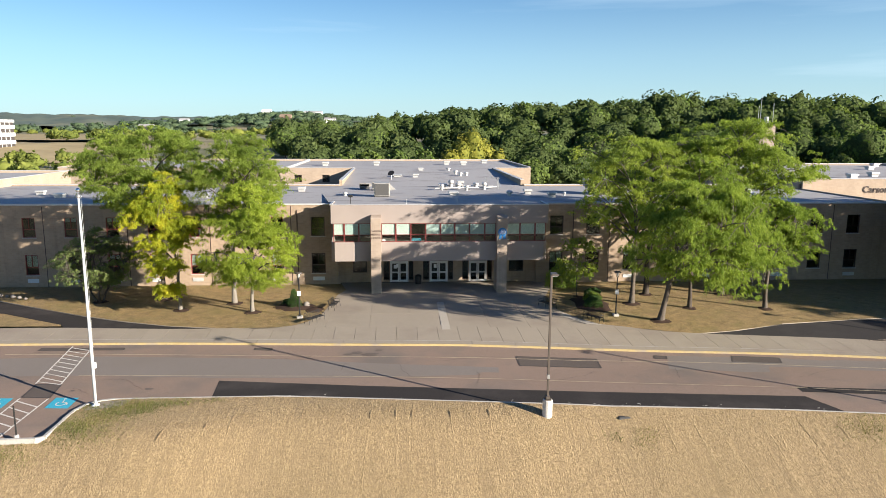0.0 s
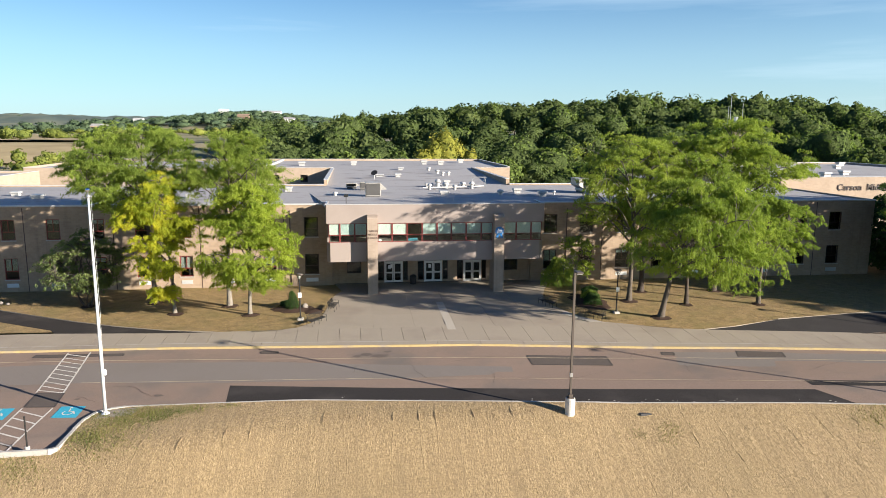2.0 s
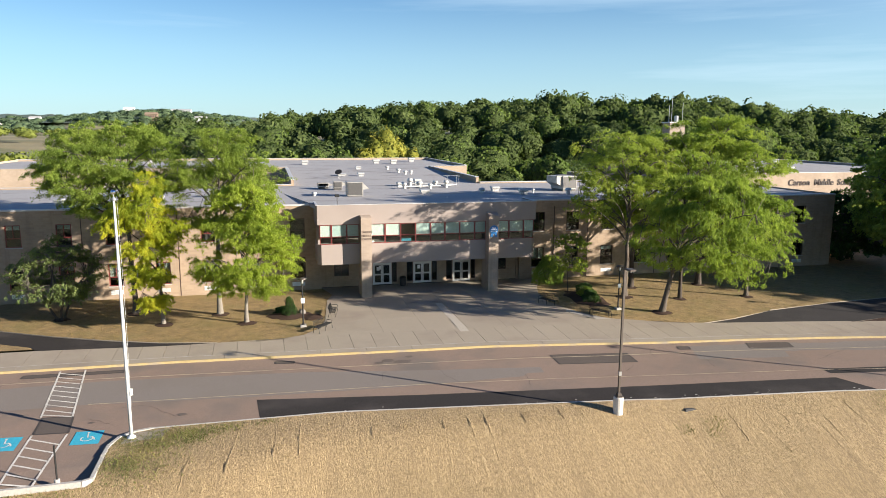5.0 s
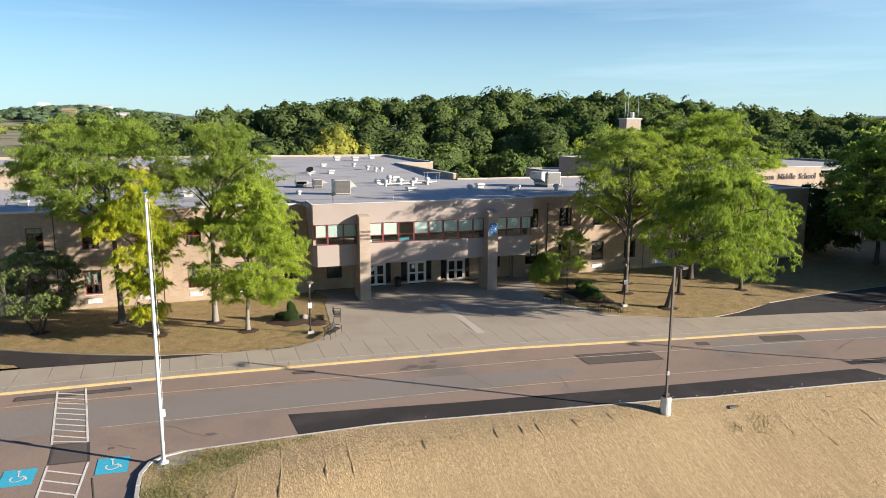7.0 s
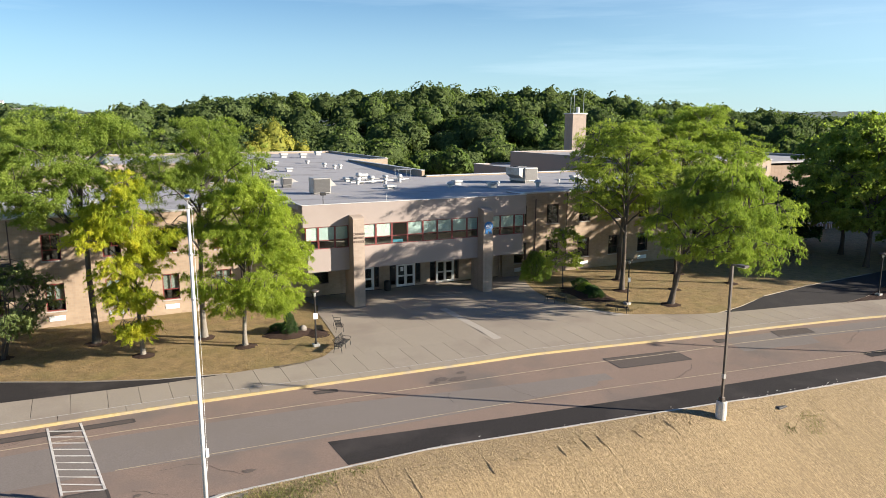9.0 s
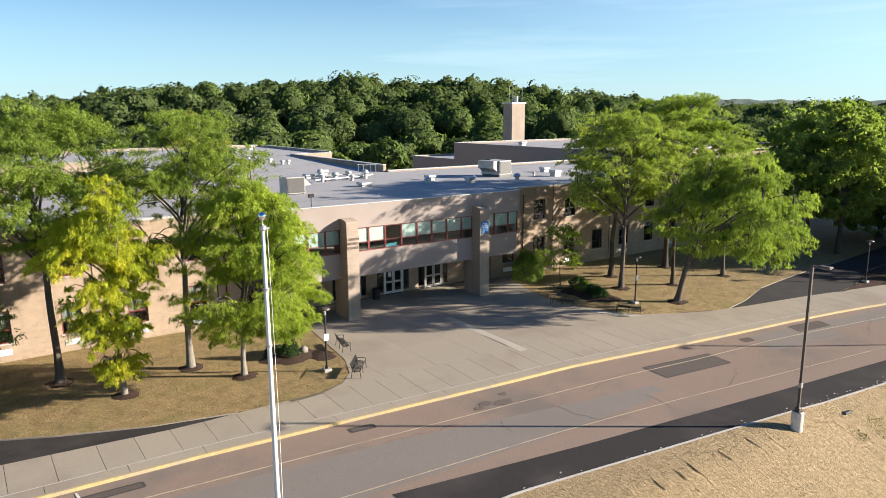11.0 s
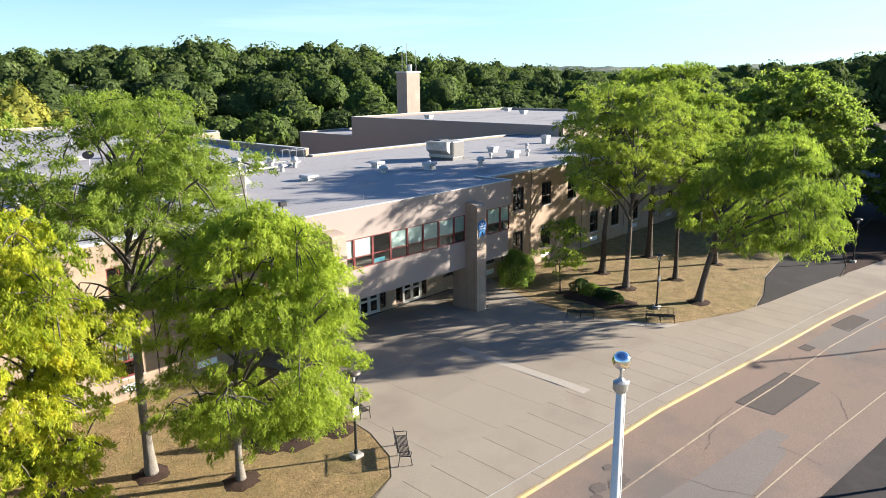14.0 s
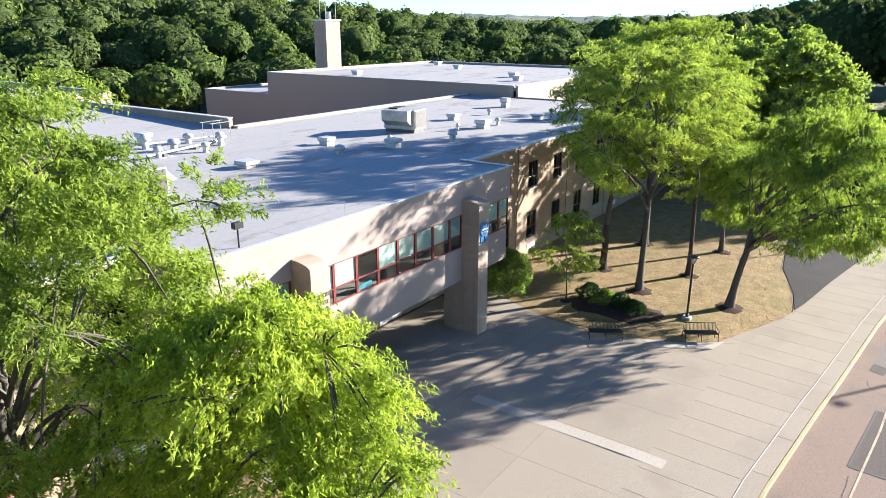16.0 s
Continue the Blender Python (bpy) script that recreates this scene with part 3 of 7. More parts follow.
road_part("fresh_strip", sheet([(-14.0, 44.4), (-13.8, 41.75), (-9.3, 41.6), (4.2, 40.0), (11.8, 39.05), (22, 38.0), (25.5, 37.45), (24.3, 39.9), (11, 41.3), (-4, 43.0)], 2.0, -0.134), ASPHALT_NEW, "strip of fresh black asphalt")
road_part("fresh_strip", sheet([(24.6, 41.5), (24.6, 40.6), (34, 39.3), (60, 34.9), (60, 36.0), (34, 40.3)], 2.0, -0.132), ASPHALT_NEW, "strip of fresh black asphalt")
road_part("grey_band", sheet([(-31, 49.4), (-31, 45.9), (-24.3, 45.8), (-14.3, 44.9), (-4.8, 44.5), (3.4, 44.6), (3.9, 45.1), (5.1, 45.0), (5.2, 46.0), (-2, 46.9), (-11, 48.4), (-23.5, 49.5)], 2.0, -0.136), ASPHALT_GREY, "greyer worn asphalt lane")
road_part("grey_band", sheet([(18.3, 48.2), (17.4, 45.1), (24.4, 44.4), (25.0, 45.6), (40, 42.9), (40, 45.4), (26.8, 47.3)], 2.0, -0.136), ASPHALT_GREY, "greyer worn asphalt lane")
patches = [[(6.85, 48.2), (12.75, 47.6), (12.6, 45.75), (6.8, 46.3)], [(23.3, 47.9), (26.7, 47.35), (26.35, 46.3), (22.8, 46.75)],
           [(-28.95, 51.55), (-22.75, 51.3), (-22.7, 50.85), (-29.0, 51.0)], [(17.4, 48.25), (18.3, 48.1), (18.1, 47.5), (17.2, 47.65)],
           [(-25.85, 44.35), (-24.2, 44.2), (-23.95, 42.05), (-25.72, 42.2)], [(-12.85, 50.8), (-11.55, 50.65), (-11.55, 50.25), (-12.85, 50.4)]]
for poly in patches:
    road_part("patch", sheet(poly, 2.0, -0.131), ASPHALT_PATCH, "darker asphalt repair patch")
    for i in range(len(poly)):
        a, c = Vector(poly[i - 1]), Vector(poly[i])
        d = (c - a).normalized()
        nrm = Vector((-d.y, d.x)) * 0.06
        road_part("seal", sheet([tuple(a - nrm), tuple(c - nrm), tuple(c + nrm), tuple(a + nrm)], 2.0, -0.128), SEALER, "tar seal round a patch")


def blot(cx, cy, r, seed, squash=1.0):
    rng = random.Random(seed)
    return [(cx + r * (0.7 + 0.5 * rng.random()) * math.cos(a), cy + squash * r * (0.7 + 0.5 * rng.random()) * math.sin(a)) for a in np.linspace(0, 2 * math.pi, 18)[:-1]]


for cx, cy, r, sq in ((-5.0, 49.4, 0.5, 0.6), (-4.0, 49.0, 0.62, 0.6), (-5.7, 49.1, 0.3, 0.8), (-3.4, 49.9, 0.27, 0.8), (-18.2, 43.2, 0.33, 0.6), (-23.0, 43.1, 0.2, 0.7), (29.0, 38.6, 0.4, 0.6)):
    road_part("oil_stain", sheet(blot(cx, cy, r, int(cx * 10) + 99, sq), 2.0, -0.127), OIL, "dark oil stain")
rng = random.Random(5)
for x0, y0, ang, length in ((-29, 50.6, -0.2, 3), (-27, 50.3, 0.5, 2.2), (-2, 47.2, -0.7, 3.5), (3.5, 45.2, -1.2, 2.5), (8, 43.4, 0.1, 5), (14.5, 46.5, 1.2, 3), (18, 45.6, -1.4, 2.4), (-12, 48.5, -0.1, 5), (-22, 44.9, 0.15, 5), (26, 43.4, -0.2, 6), (1, 47.4, -0.15, 6), (-6, 45.9, 1.3, 1.8), (-23.2, 43.6, -0.9, 2.0), (-30.5, 49.6, 0.3, 4)):
    pts, p, a = [], Vector((x0, y0)), ang
    for _ in range(8):
        pts.append(p.copy())
        a += rng.uniform(-0.45, 0.45)
        p += Vector((math.cos(a), math.sin(a))) * length / 8
    b = Build()
    for q, r2 in zip(pts, pts[1:]):
        d = (r2 - q).normalized()
        nn = Vector((-d.y, d.x)) * 0.009
        b.add([(s.x, s.y, land(s.x, s.y) - 0.126) for s in (q - nn, r2 - nn, r2 + nn, q + nn)], [(0, 1, 2, 3)])
    road_part("crack", b, SEALER, "sealed crack")

# lines on the road
road_part("lane_line", strip(lambda x: lerp_line(x, (-31, -23.5, -10.5, -3.5, 4.8, 10.8, 18.7, 24, 40), (50.2, 49.9, 48.95, 48.45, 47.85, 47.3, 46.85, 46.15, 43.6)), 0.09, -31, 60, -0.124), FADED_YELLOW, "faded yellow lane line")
road_part("lane_line", strip(lambda x: lerp_line(x, (-24.3, -14.3, -8, -4, 5, 16, 24, 50), (45.8, 45.2, 44.85, 44.6, 43.75, 42.45, 41.4, 36.9)), 0.07, -23.8, 50, -0.1235), FADED_YELLOW, "faded lane line")


def ladder(pts_left, pts_right, rungs, width=0.11, slant=0.9):
    """Two lines and slanting bars between them."""
    b = Build()
    def ln(p, q):
        p, q = Vector(p), Vector(q)
        d = (q - p).normalized()
        nn = Vector((-d.y, d.x)) * width / 2
        sheet([tuple(p - nn), tuple(q - nn), tuple(q + nn), tuple(p + nn)], 2.0, -0.122, b)
    ln(*pts_left)
    ln(*pts_right)
    for i in range(rungs):
        t = (i + 0.5) / rungs
        ln(Vector(pts_left[0]).lerp(Vector(pts_left[1]), t), Vector(pts_right[0]).lerp(Vector(pts_right[1]), min(1, t + slant / rungs)))
    return b


road_part("crosswalk", ladder(((-26.85, 51.9), (-25.95, 44.4)), ((-25.3, 51.9), (-24.25, 44.2)), 10), WHITE_PAINT, "white ladder crossing lines")
road_part("hatched_bay", ladder(((-25.75, 42.1), (-25.65, 36.5)), ((-23.95, 41.9), (-24.15, 36.5)), 6), WHITE_PAINT, "white hatched bay lines")
for cx, cy in ((-22.8, 41.2), (-26.85, 41.3)):
    road_part("bay_square", sheet([(cx - 0.72, cy - 0.75), (cx + 0.72, cy - 0.85), (cx + 0.72, cy + 0.75), (cx - 0.72, cy + 0.85)], 2.0, -0.122), BLUE_PAINT, "pale blue painted square")
    b = Build()
    for k in range(18):
        a0, a1 = 2 * math.pi * k / 24 + 2.4, 2 * math.pi * (k + 1) / 24 + 2.4
        q = [(cx + r * math.cos(a), cy - 0.1 + r * math.sin(a)) for r, a in ((0.33, a0), (0.33, a1), (0.26, a1), (0.26, a0))]
        b.add([(x, y, land(x, y) - 0.118) for x, y in q], [(0, 1, 2, 3)])
    for q in ([(-0.08, 0.62), (-0.02, 0.62), (0.06, 0.1), (-0.02, 0.1)], [(-0.02, 0.17), (0.32, 0.14), (0.32, 0.07), (-0.02, 0.1)], [(0.28, 0.1), (0.35, 0.1), (0.46, -0.2), (0.38, -0.22)], [(-0.12, 0.76), (0.02, 0.76), (0.02, 0.64), (-0.12, 0.64)]):
        b.add([(cx + x, cy + y - 0.1, land(cx, cy + y) - 0.118) for x, y in q], [(3, 2, 1, 0)])
    road_part("bay_symbol", b, WHITE_PAINT, "white wheelchair symbol")

# pale dust and scraps along the fresh strip
scraps = Build()
rd = random.Random(23)
for k in range(60):
    x = rd.uniform(-13, 25)
    y = kerb_near(x) + 0.12 + abs(rd.gauss(0, 0.25))
    r = rd.uniform(0.03, 0.11)
    scraps.add([(x + r * rd.uniform(0.6, 1.4) * math.cos(q), y + 0.5 * r * math.sin(q), land(x, y) - 0.112) for q in (0.3, 1.7, 3.2, 4.6)], [(0, 1, 2, 3)])
road_part("litter_scraps", scraps, KERB, "pale scraps of grit along the kerb")
drain = thing("drain_grate", "small grey metal drain cover on the bank edge", "drain", (11.73, 38.0, land(11.73, 38.0)))
part("frame", Build().box(-0.35, 0.35, -0.25, 0.25, -0.1, 0.03), HVAC_DARK, drain, bevel=0.01)
for k in range(6):
    part("bar", Build().box(-0.29 + 0.1 * k, -0.24 + 0.1 * k, -0.2, 0.2, 0.03, 0.045), HVAC_DARK, drain)

# kerbs
structure("kerb", raised_strip(lambda x: kerb_far(x) - 0.05, 0.18, XL, XR, -0.3, 0.012), YELLOW, "yellow painted concrete kerb along the pavement")
structure("kerb", raised_strip(lambda x: kerb_near(x) - 0.1, 0.18, -19.6, XR, -0.4, -0.02), KERB, "pale concrete kerb along the straw bank")
b = Build()
corner = [(-19.6, 41.45), (-20.4, 41.25), (-21.1, 40.7), (-21.45, 39.7), (-21.5, 38.6), (-21.5, 36.3), (-21.9, 36.1), (-25, 36.05), (-60, 35.9)]
for (x0, y0), (x1, y1) in zip(corner, corner[1:]):
    d = Vector((x1 - x0, y1 - y0)).normalized()
    nn = Vector((-d.y, d.x)) * 0.09
    ring = [(x0 - nn.x, y0 - nn.y), (x1 - nn.x, y1 - nn.y), (x1 + nn.x, y1 + nn.y), (x0 + nn.x, y0 + nn.y)]
    g = land(x0, max(y0, 38)) 
    b.prism(ring, g - 0.4, g - 0.0)
structure("kerb", b, KERB, "pale concrete kerb round the parking bays")

# straw bank
bank_poly = [(x, kerb_near(x) - 0.08) for x in xs_road if x > -19] + [(XR, -25), (-70, -25), (-70, 35.8), (-25, 35.95), (-21.7, 36.0), (-21.4, 36.4), (-21.35, 39.6), (-21.0, 40.6), (-20.3, 41.1), (-19.4, 41.35)]
bank = structure("straw_bank", sheet(bank_poly, 1.0, -0.03), STRAW, "straw-covered seeded bank below the road", smooth=True)
structure("mow_strip", sheet([(-20.6, 41.0), (-18.6, 41.25), (-18.9, 40.2), (-20.9, 39.8)], 1.0, -0.02), CONCRETE, "concrete pad round the flagpole foot", "pavement")

# ---- pavement, plaza and lawns ----
def walk_back(x):
    """y of the pavement's back edge."""
    return kerb_far(x) + lerp_line(x, (-60, -30, -20, -12, 17, 25, 34, 60), (4.1, 4.0, 3.4, 4.0, 5.0, 4.3, 4.2, 4.2))


lawn_left_edge = [(-7.9, 71.7), (-7.2, 69.0), (-7.9, 66.8), (-8.3, 63.0), (-8.7, 59.5), (-9.5, 57.3), (-10.6, 56.0), (-12.2, 55.3), (-14.2, 55.1), (-17.0, 55.5)]
lawn_right_edge = [(15.4, 71.7), (13.6, 68.0), (12.6, 65.0), (12.2, 62.2), (12.9, 59.6), (13.9, 57.4), (15.3, 55.6), (17.5, 54.8), (20.0, 53.9), (22.7, 52.9)]
pavement = structure("pavement", sheet([(x, kerb_far(x) + 0.14) for x in xs_road] + [(x, walk_back(x) + 0.05) for x in reversed(xs_road)], 3.0, -0.06), CONCRETE, "jointed concrete pavement along the road")
x = XL
while x < 75:
    w = 1.68 if -24 < x < 34 else 1.9
    x1 = x + w
    lean = 0.03 * (x - 2)
    g = 0.010
    def yb(k):
        return kerb_far(k) + 0.9
    poly = [(x + g, yb(x) + 0.02), (x1 - g, yb(x1) + 0.02), (x1 - g + lean * 0.06, walk_back(x1)), (x + g + lean * 0.06, walk_back(x))]
    part("panel", slab(poly), CONCRETE, pavement)
    x = x1
x = XL
while x < 75:
    x1 = x + 3.36
    part("kerb_panel", slab([(x + 0.01, kerb_far(x) + 0.135), (x1 - 0.01, kerb_far(x1) + 0.135), (x1 - 0.01, kerb_far(x1) + 0.885), (x + 0.01, kerb_far(x) + 0.885)]), CONCRETE, pavement)
    x = x1
part("edge_line", strip(lambda x: kerb_far(x) + 0.84, 0.055, -60, 30, 0.006), KERB, pavement, "thin worn white edge line")

plaza_poly = [(x, walk_back(x)) for x in np.arange(-14.2, 20.1, 1.9)] + lawn_right_edge[:-2][::-1] + [(15.4, 72.4), (-7.9, 72.4)] + lawn_left_edge[:-1]
plaza = structure("plaza", sheet(plaza_poly, 3.0, -0.025), CONCRETE, "broad concrete forecourt before the school doors", "pavement")
rows_y = [49.0, 59.4, 64.2, 67.9, 72.4]
cols_x = [-16.0, -12.2, -8.0, -4.35, -0.9, 2.5, 5.8, 9.2, 12.7, 16.4, 20.2]
for y0, y1 in zip(rows_y, rows_y[1:]):
    for x0, x1 in zip(cols_x, cols_x[1:]):
        c = clip_to_box(plaza_poly, x0 + 0.006, x1 - 0.006, y0 + 0.006, y1 - 0.006)
        if len(c) > 2 and abs(area(c)) > 0.05:
            clean = [p for i, p in enumerate(c) if (Vector(p) - Vector(c[i - 1])).length > 0.004]
            if area(clean) < 0:
                clean = clean[::-1]
            part("panel", slab(clean), CONCRETE, plaza)
part("infill_strip", sheet([(1.75, 63.45), (2.4, 63.45), (2.4, 54.3), (1.7, 54.3)], 2.0, 0.004), CONCRETE_NEW, plaza, "paler new concrete strip")
part("infill_patch", sheet([(13.0, 59.1), (12.5, 58.2), (14.2, 55.6), (15.6, 55.3), (14.0, 57.0)], 2.0, 0.006), CONCRETE_NEW, plaza, "paler new concrete patch")

lawn_left = [(-17.0, 55.5), (-21.3, 56.4), (-25.5, 58.0), (-29.7, 60.0), (-34, 62.4), (-39.3, 65.5), (-47, 70.0), (-52, 71.9), (-7.9, 71.9)] + lawn_left_edge[1:-1]
lawn_right = lawn_right_edge + [(26.5, 53.6), (31.3, 55.1), (38, 56.0), (50, 56.8), (66, 58.5), (95, 60), (95, 84), (53.2, 84), (53.2, 72.0), (15.4, 71.9)]
structure("lawn", sheet(lawn_left, 1.5, -0.02), LAWN, "dry brownish lawn under the trees", "grass", smooth=True)
structure("lawn", sheet(lawn_right, 1.5, -0.02), LAWN, "dry brownish lawn under the trees", "grass", smooth=True)
structure("lawn", sheet([(-36.8, 61.0), (-30.2, 57.2), (-29.9, 56.7), (-33, 56.8), (-60, 57.3), (-60, 66)], 1.5, -0.02), LAWN, "small strip of lawn beside the side path", "grass", smooth=True)
path_left = [(-17.0, 55.45), (-21.3, 56.35), (-25.5, 57.9), (-29.7, 59.9), (-34, 62.3), (-39.3, 65.4), (-47, 69.9), (-60, 77), (-60, 66), (-36.8, 61.1), (-30.2, 57.2), (-29.5, 56.3), (-21, 55.3)]
structure("side_path", sheet(path_left, 2.0, -0.035), ASPHALT_NEW, "dark asphalt side path past the lawn", "path")
path_right = [(22.7, 52.8), (26.5, 53.5), (31.3, 55.0), (38, 55.9), (50, 56.7), (66, 58.4), (95, 60), (95, 56), (60, 54.2), (47, 53.2), (40.3, 51.2), (36, 50.6), (34, 50.0), (25.5, 51.8)]
structure("side_path", sheet(path_right, 2.0, -0.035), PATH_ASPHALT, "dark asphalt side path past the lawn", "path")
structure("pavement", sheet([(13.5, 54.3), (13.5, 57.5), (17, 56), (23.0, 54.0), (24.5, 51.4), (18, 52.6)], 1.5, -0.06), CONCRETE, "plain concrete margin between lawn and pavement")
structure("side_path", sheet([(22.9, 54.2), (36, 57), (40, 51.5), (36, 49.0), (24.4, 51.2)], 1.5, -0.065), PATH_ASPHALT, "dark asphalt margin of the side path", "path")
structure("mulch_bed", sheet([(36, 50.5), (40.3, 51.1), (47, 53.1), (60, 54.1), (95, 55.9), (95, 36), (60, walk_back(60)), (48, walk_back(48)), (36, walk_back(36))], 2.0, 0.0), MULCH, "dark bark mulch bed beside the path", "mulch")


def edging(pts, name="edging"):
    b = Build()
    for (x0, y0), (x1, y1) in zip(pts, pts[1:]):
        d = Vector((x1 - x0, y1 - y0)).normalized()
        nn = Vector((-d.y, d.x)) * 0.016
        b.prism([(x0 - nn.x, y0 - nn.y), (x1 - nn.x, y1 - nn.y), (x1 + nn.x, y1 + nn.y), (x0 + nn.x, y0 + nn.y)], land((x0 + x1) / 2, (y0 + y1) / 2) - 0.15, min(land(x0, y0), land(x1, y1)) + 0.012)
    return structure(name, b, CONCRETE, "low concrete edging of the lawn", "kerb")


edging(lawn_left[:7])
edging(lawn_right[9:14])
edging([(36, 50.5), (40.3, 51.1), (47, 53.1), (60, 54.1)])

# ---- school building ----
school = thing("school_building", "two-storey tan brick school with flat roofs and projecting entrance", "building")
FRONT, DOORS, OUT = 71.8, 72.3, 68.15          # wing wall, door wall, face of the upper entrance storey
DECK = 8.45


def pierced_wall(x0, x1, z0, z1, y, depth, holes):
    """A wall facing -y with rectangular openings that go through it."""
    b = Build()
    xs = sorted({x0, x1, *(h[0] for h in holes), *(h[1] for h in holes)})
    zs = sorted({z0, z1, *(h[2] for h in holes), *(h[3] for h in holes)})
    xs, zs = [v for v in xs if x0 <= v <= x1], [v for v in zs if z0 <= v <= z1]
    solid = {}
    for i in range(len(xs) - 1):
        for j in range(len(zs) - 1):
            cx, cz = (xs[i] + xs[i + 1]) / 2, (zs[j] + zs[j + 1]) / 2
            solid[i, j] = not any(h[0] < cx < h[1] and h[2] < cz < h[3] for h in holes)
    for (i, j), s in solid.items():
        if not s:
            continue
        a, c, d, e = xs[i], xs[i + 1], zs[j], zs[j + 1]
        b.add([(a, y, d), (c, y, d), (c, y, e), (a, y, e)], [(0, 1, 2, 3)])
        b.add([(a, y + depth, d), (c, y + depth, d), (c, y + depth, e), (a, y + depth, e)], [(3, 2, 1, 0)])
        for k, q in (((i - 1, j), [(a, y, d), (a, y, e), (a, y + depth, e), (a, y + depth, d)]), ((i + 1, j), [(c, y, d), (c, y + depth, d), (c, y + depth, e), (c, y, e)]),
                     ((i, j - 1), [(a, y, d), (a, y + depth, d), (c, y + depth, d), (c, y, d)]), ((i, j + 1), [(a, y, e), (c, y, e), (c, y + depth, e), (a, y + depth, e)])):
            if not solid.get(k, False):
                b.add(q, [(0, 1, 2, 3)])
    return b


def ring_frame(x0, x1, z0, z1, y0, y1, t):
    """A rectangular window frame as one closed body."""
    o = [(x0, z0), (x1, z0), (x1, z1), (x0, z1)]
    i = [(x0 + t, z0 + t), (x1 - t, z0 + t), (x1 - t, z1 - t), (x0 + t, z1 - t)]
    v = [(x, y, z) for y in (y0, y1) for x, z in o + i]
    f = []
    for k in range(4):
        n = (k + 1) % 4
        f += [(k, n, 4 + n, 4 + k), (8 + k, 12 + k, 12 + n, 8 + n), (k, 8 + k, 8 + n, n), (4 + k, 4 + n, 12 + n, 12 + k)]
    return Build().add(v, f)


def wing_window(x, w, z0, z1, blind, red, y=FRONT):
    """A window set in the wing wall: frame, three panes, sill and, where drawn, a blind."""
    mat = RED_FRAME if red else BROWN_FRAME
    t, ya, yb = 0.075, y + 0.07, y + 0.19
    zm = z0 + (z1 - z0) * 0.40
    win = part("window", ring_frame(x, x + w, z0, z1, ya, yb, t), mat, school, "red-framed wing window" if red else "dark-framed wing window")
    part("transom", Build().box(x + t, x + w - t, ya + 0.01, yb - 0.01, zm - 0.04, zm + 0.04), mat, win)
    part("mullion", Build().box(x + w / 2 - 0.025, x + w / 2 + 0.025, ya + 0.012, yb - 0.012, zm + 0.04, z1 - t), mat, win)
    yg = y + 0.13
    for a, c, d, e in ((x + t, x + w - t, z0 + t, zm - 0.04), (x + t, x + w / 2 - 0.025, zm + 0.04, z1 - t), (x + w / 2 + 0.025, x + w - t, zm + 0.04, z1 - t)):
        ob = part("pane", Build().box(a, c, yg, yg + 0.008, d, e), GLASS, win)
        ob.visible_shadow = False
    part("window_sill", Build().box(x - 0.06, x + w + 0.06, y - 0.05, y + 0.07, z0 - 0.09, z0 + 0.002), KERB, win)
    if blind:
        low = zm if blind == 1 else z1 - 0.25 * (z1 - z0)
        b = Build()
        for k in range(int((z1 - t - low) / 0.05)):
            z = z1 - t - 0.05 * k
            b.add([(x + t, y + 0.22, z), (x + w - t, y + 0.22, z), (x + w - t, y + 0.25, z - 0.045), (x + t, y + 0.25, z - 0.045)], [(0, 1, 2, 3)])
        part("blind", b, BLIND if blind == 1 else BLIND_DIM, win, "pale slatted blind")
    return win


WIN_L = [(-11.0 - 4.17 * k, 1.45 if k == 0 else 1.3) for k in range(12)]
WIN_R = [(14.4, 1.45)] + [(18.35 + 4.17 * k, 1.5) for k in range(8)]
holes_l = [(x, x + w, a, c) for x, w in WIN_L for a, c in ((1.2, 3.35), (5.15, 7.2))]
holes_r = [(x, x + w, a, c) for x, w in WIN_R for a, c in ((1.3, 3.4), (5.2, 7.25))]
part("wall", pierced_wall(-62, -8.2, -0.3, DECK, FRONT, 0.36, holes_l), BRICK, school, "tan brick wing wall")
part("wall", pierced_wall(13.0, 53, -0.3, DECK, FRONT, 0.36, holes_r), BRICK, school, "tan brick wing wall")
rng = random.Random(11)
for side, wins in (("l", WIN_L), ("r", WIN_R)):
    for k, (x, w) in enumerate(wins):
        for up, (z0, z1) in enumerate(((1.2, 3.35), (5.15, 7.2)) if side == "l" else ((1.3, 3.4), (5.2, 7.25))):
            blind = 1 if (side, k, up) in (("l", 2, 0), ("l", 4, 0), ("l", 1, 0), ("l", 7, 0), ("r", 0, 0), ("l", 3, 0)) else (2 if rng.random() < 0.4 else 0)
            if (side, k) in (("l", 0), ("r", 8), ("r", 7)):
                blind = 0
            wing_window(x, w, z0, z1, blind, side == "l" and k > 0)
        if k % 2 == 0 or side == "l":
            b = Build().box(x + 0.1, x + w - 0.1, FRONT - 0.035, FRONT + 0.02, 0.42, 0.82)
            vent = part("wall_vent", b, WHITE_METAL if rng.random() < 0.5 else ALU, school, "pale louvred wall vent", bevel=0.008)
            for s in range(5):
                z = 0.47 + 0.065 * s
                part("louvre", Build().add([(x + 0.14, FRONT - 0.055, z), (x + w - 0.14, FRONT - 0.055, z), (x + w - 0.14, FRONT - 0.036, z + 0.045), (x + 0.14, FRONT - 0.036, z + 0.045)], [(0, 1, 2, 3)]), ALU, vent)
def boxes(name, material, label, *items):
    for it in items:
        part(name, Build().box(*it), material, school, label)


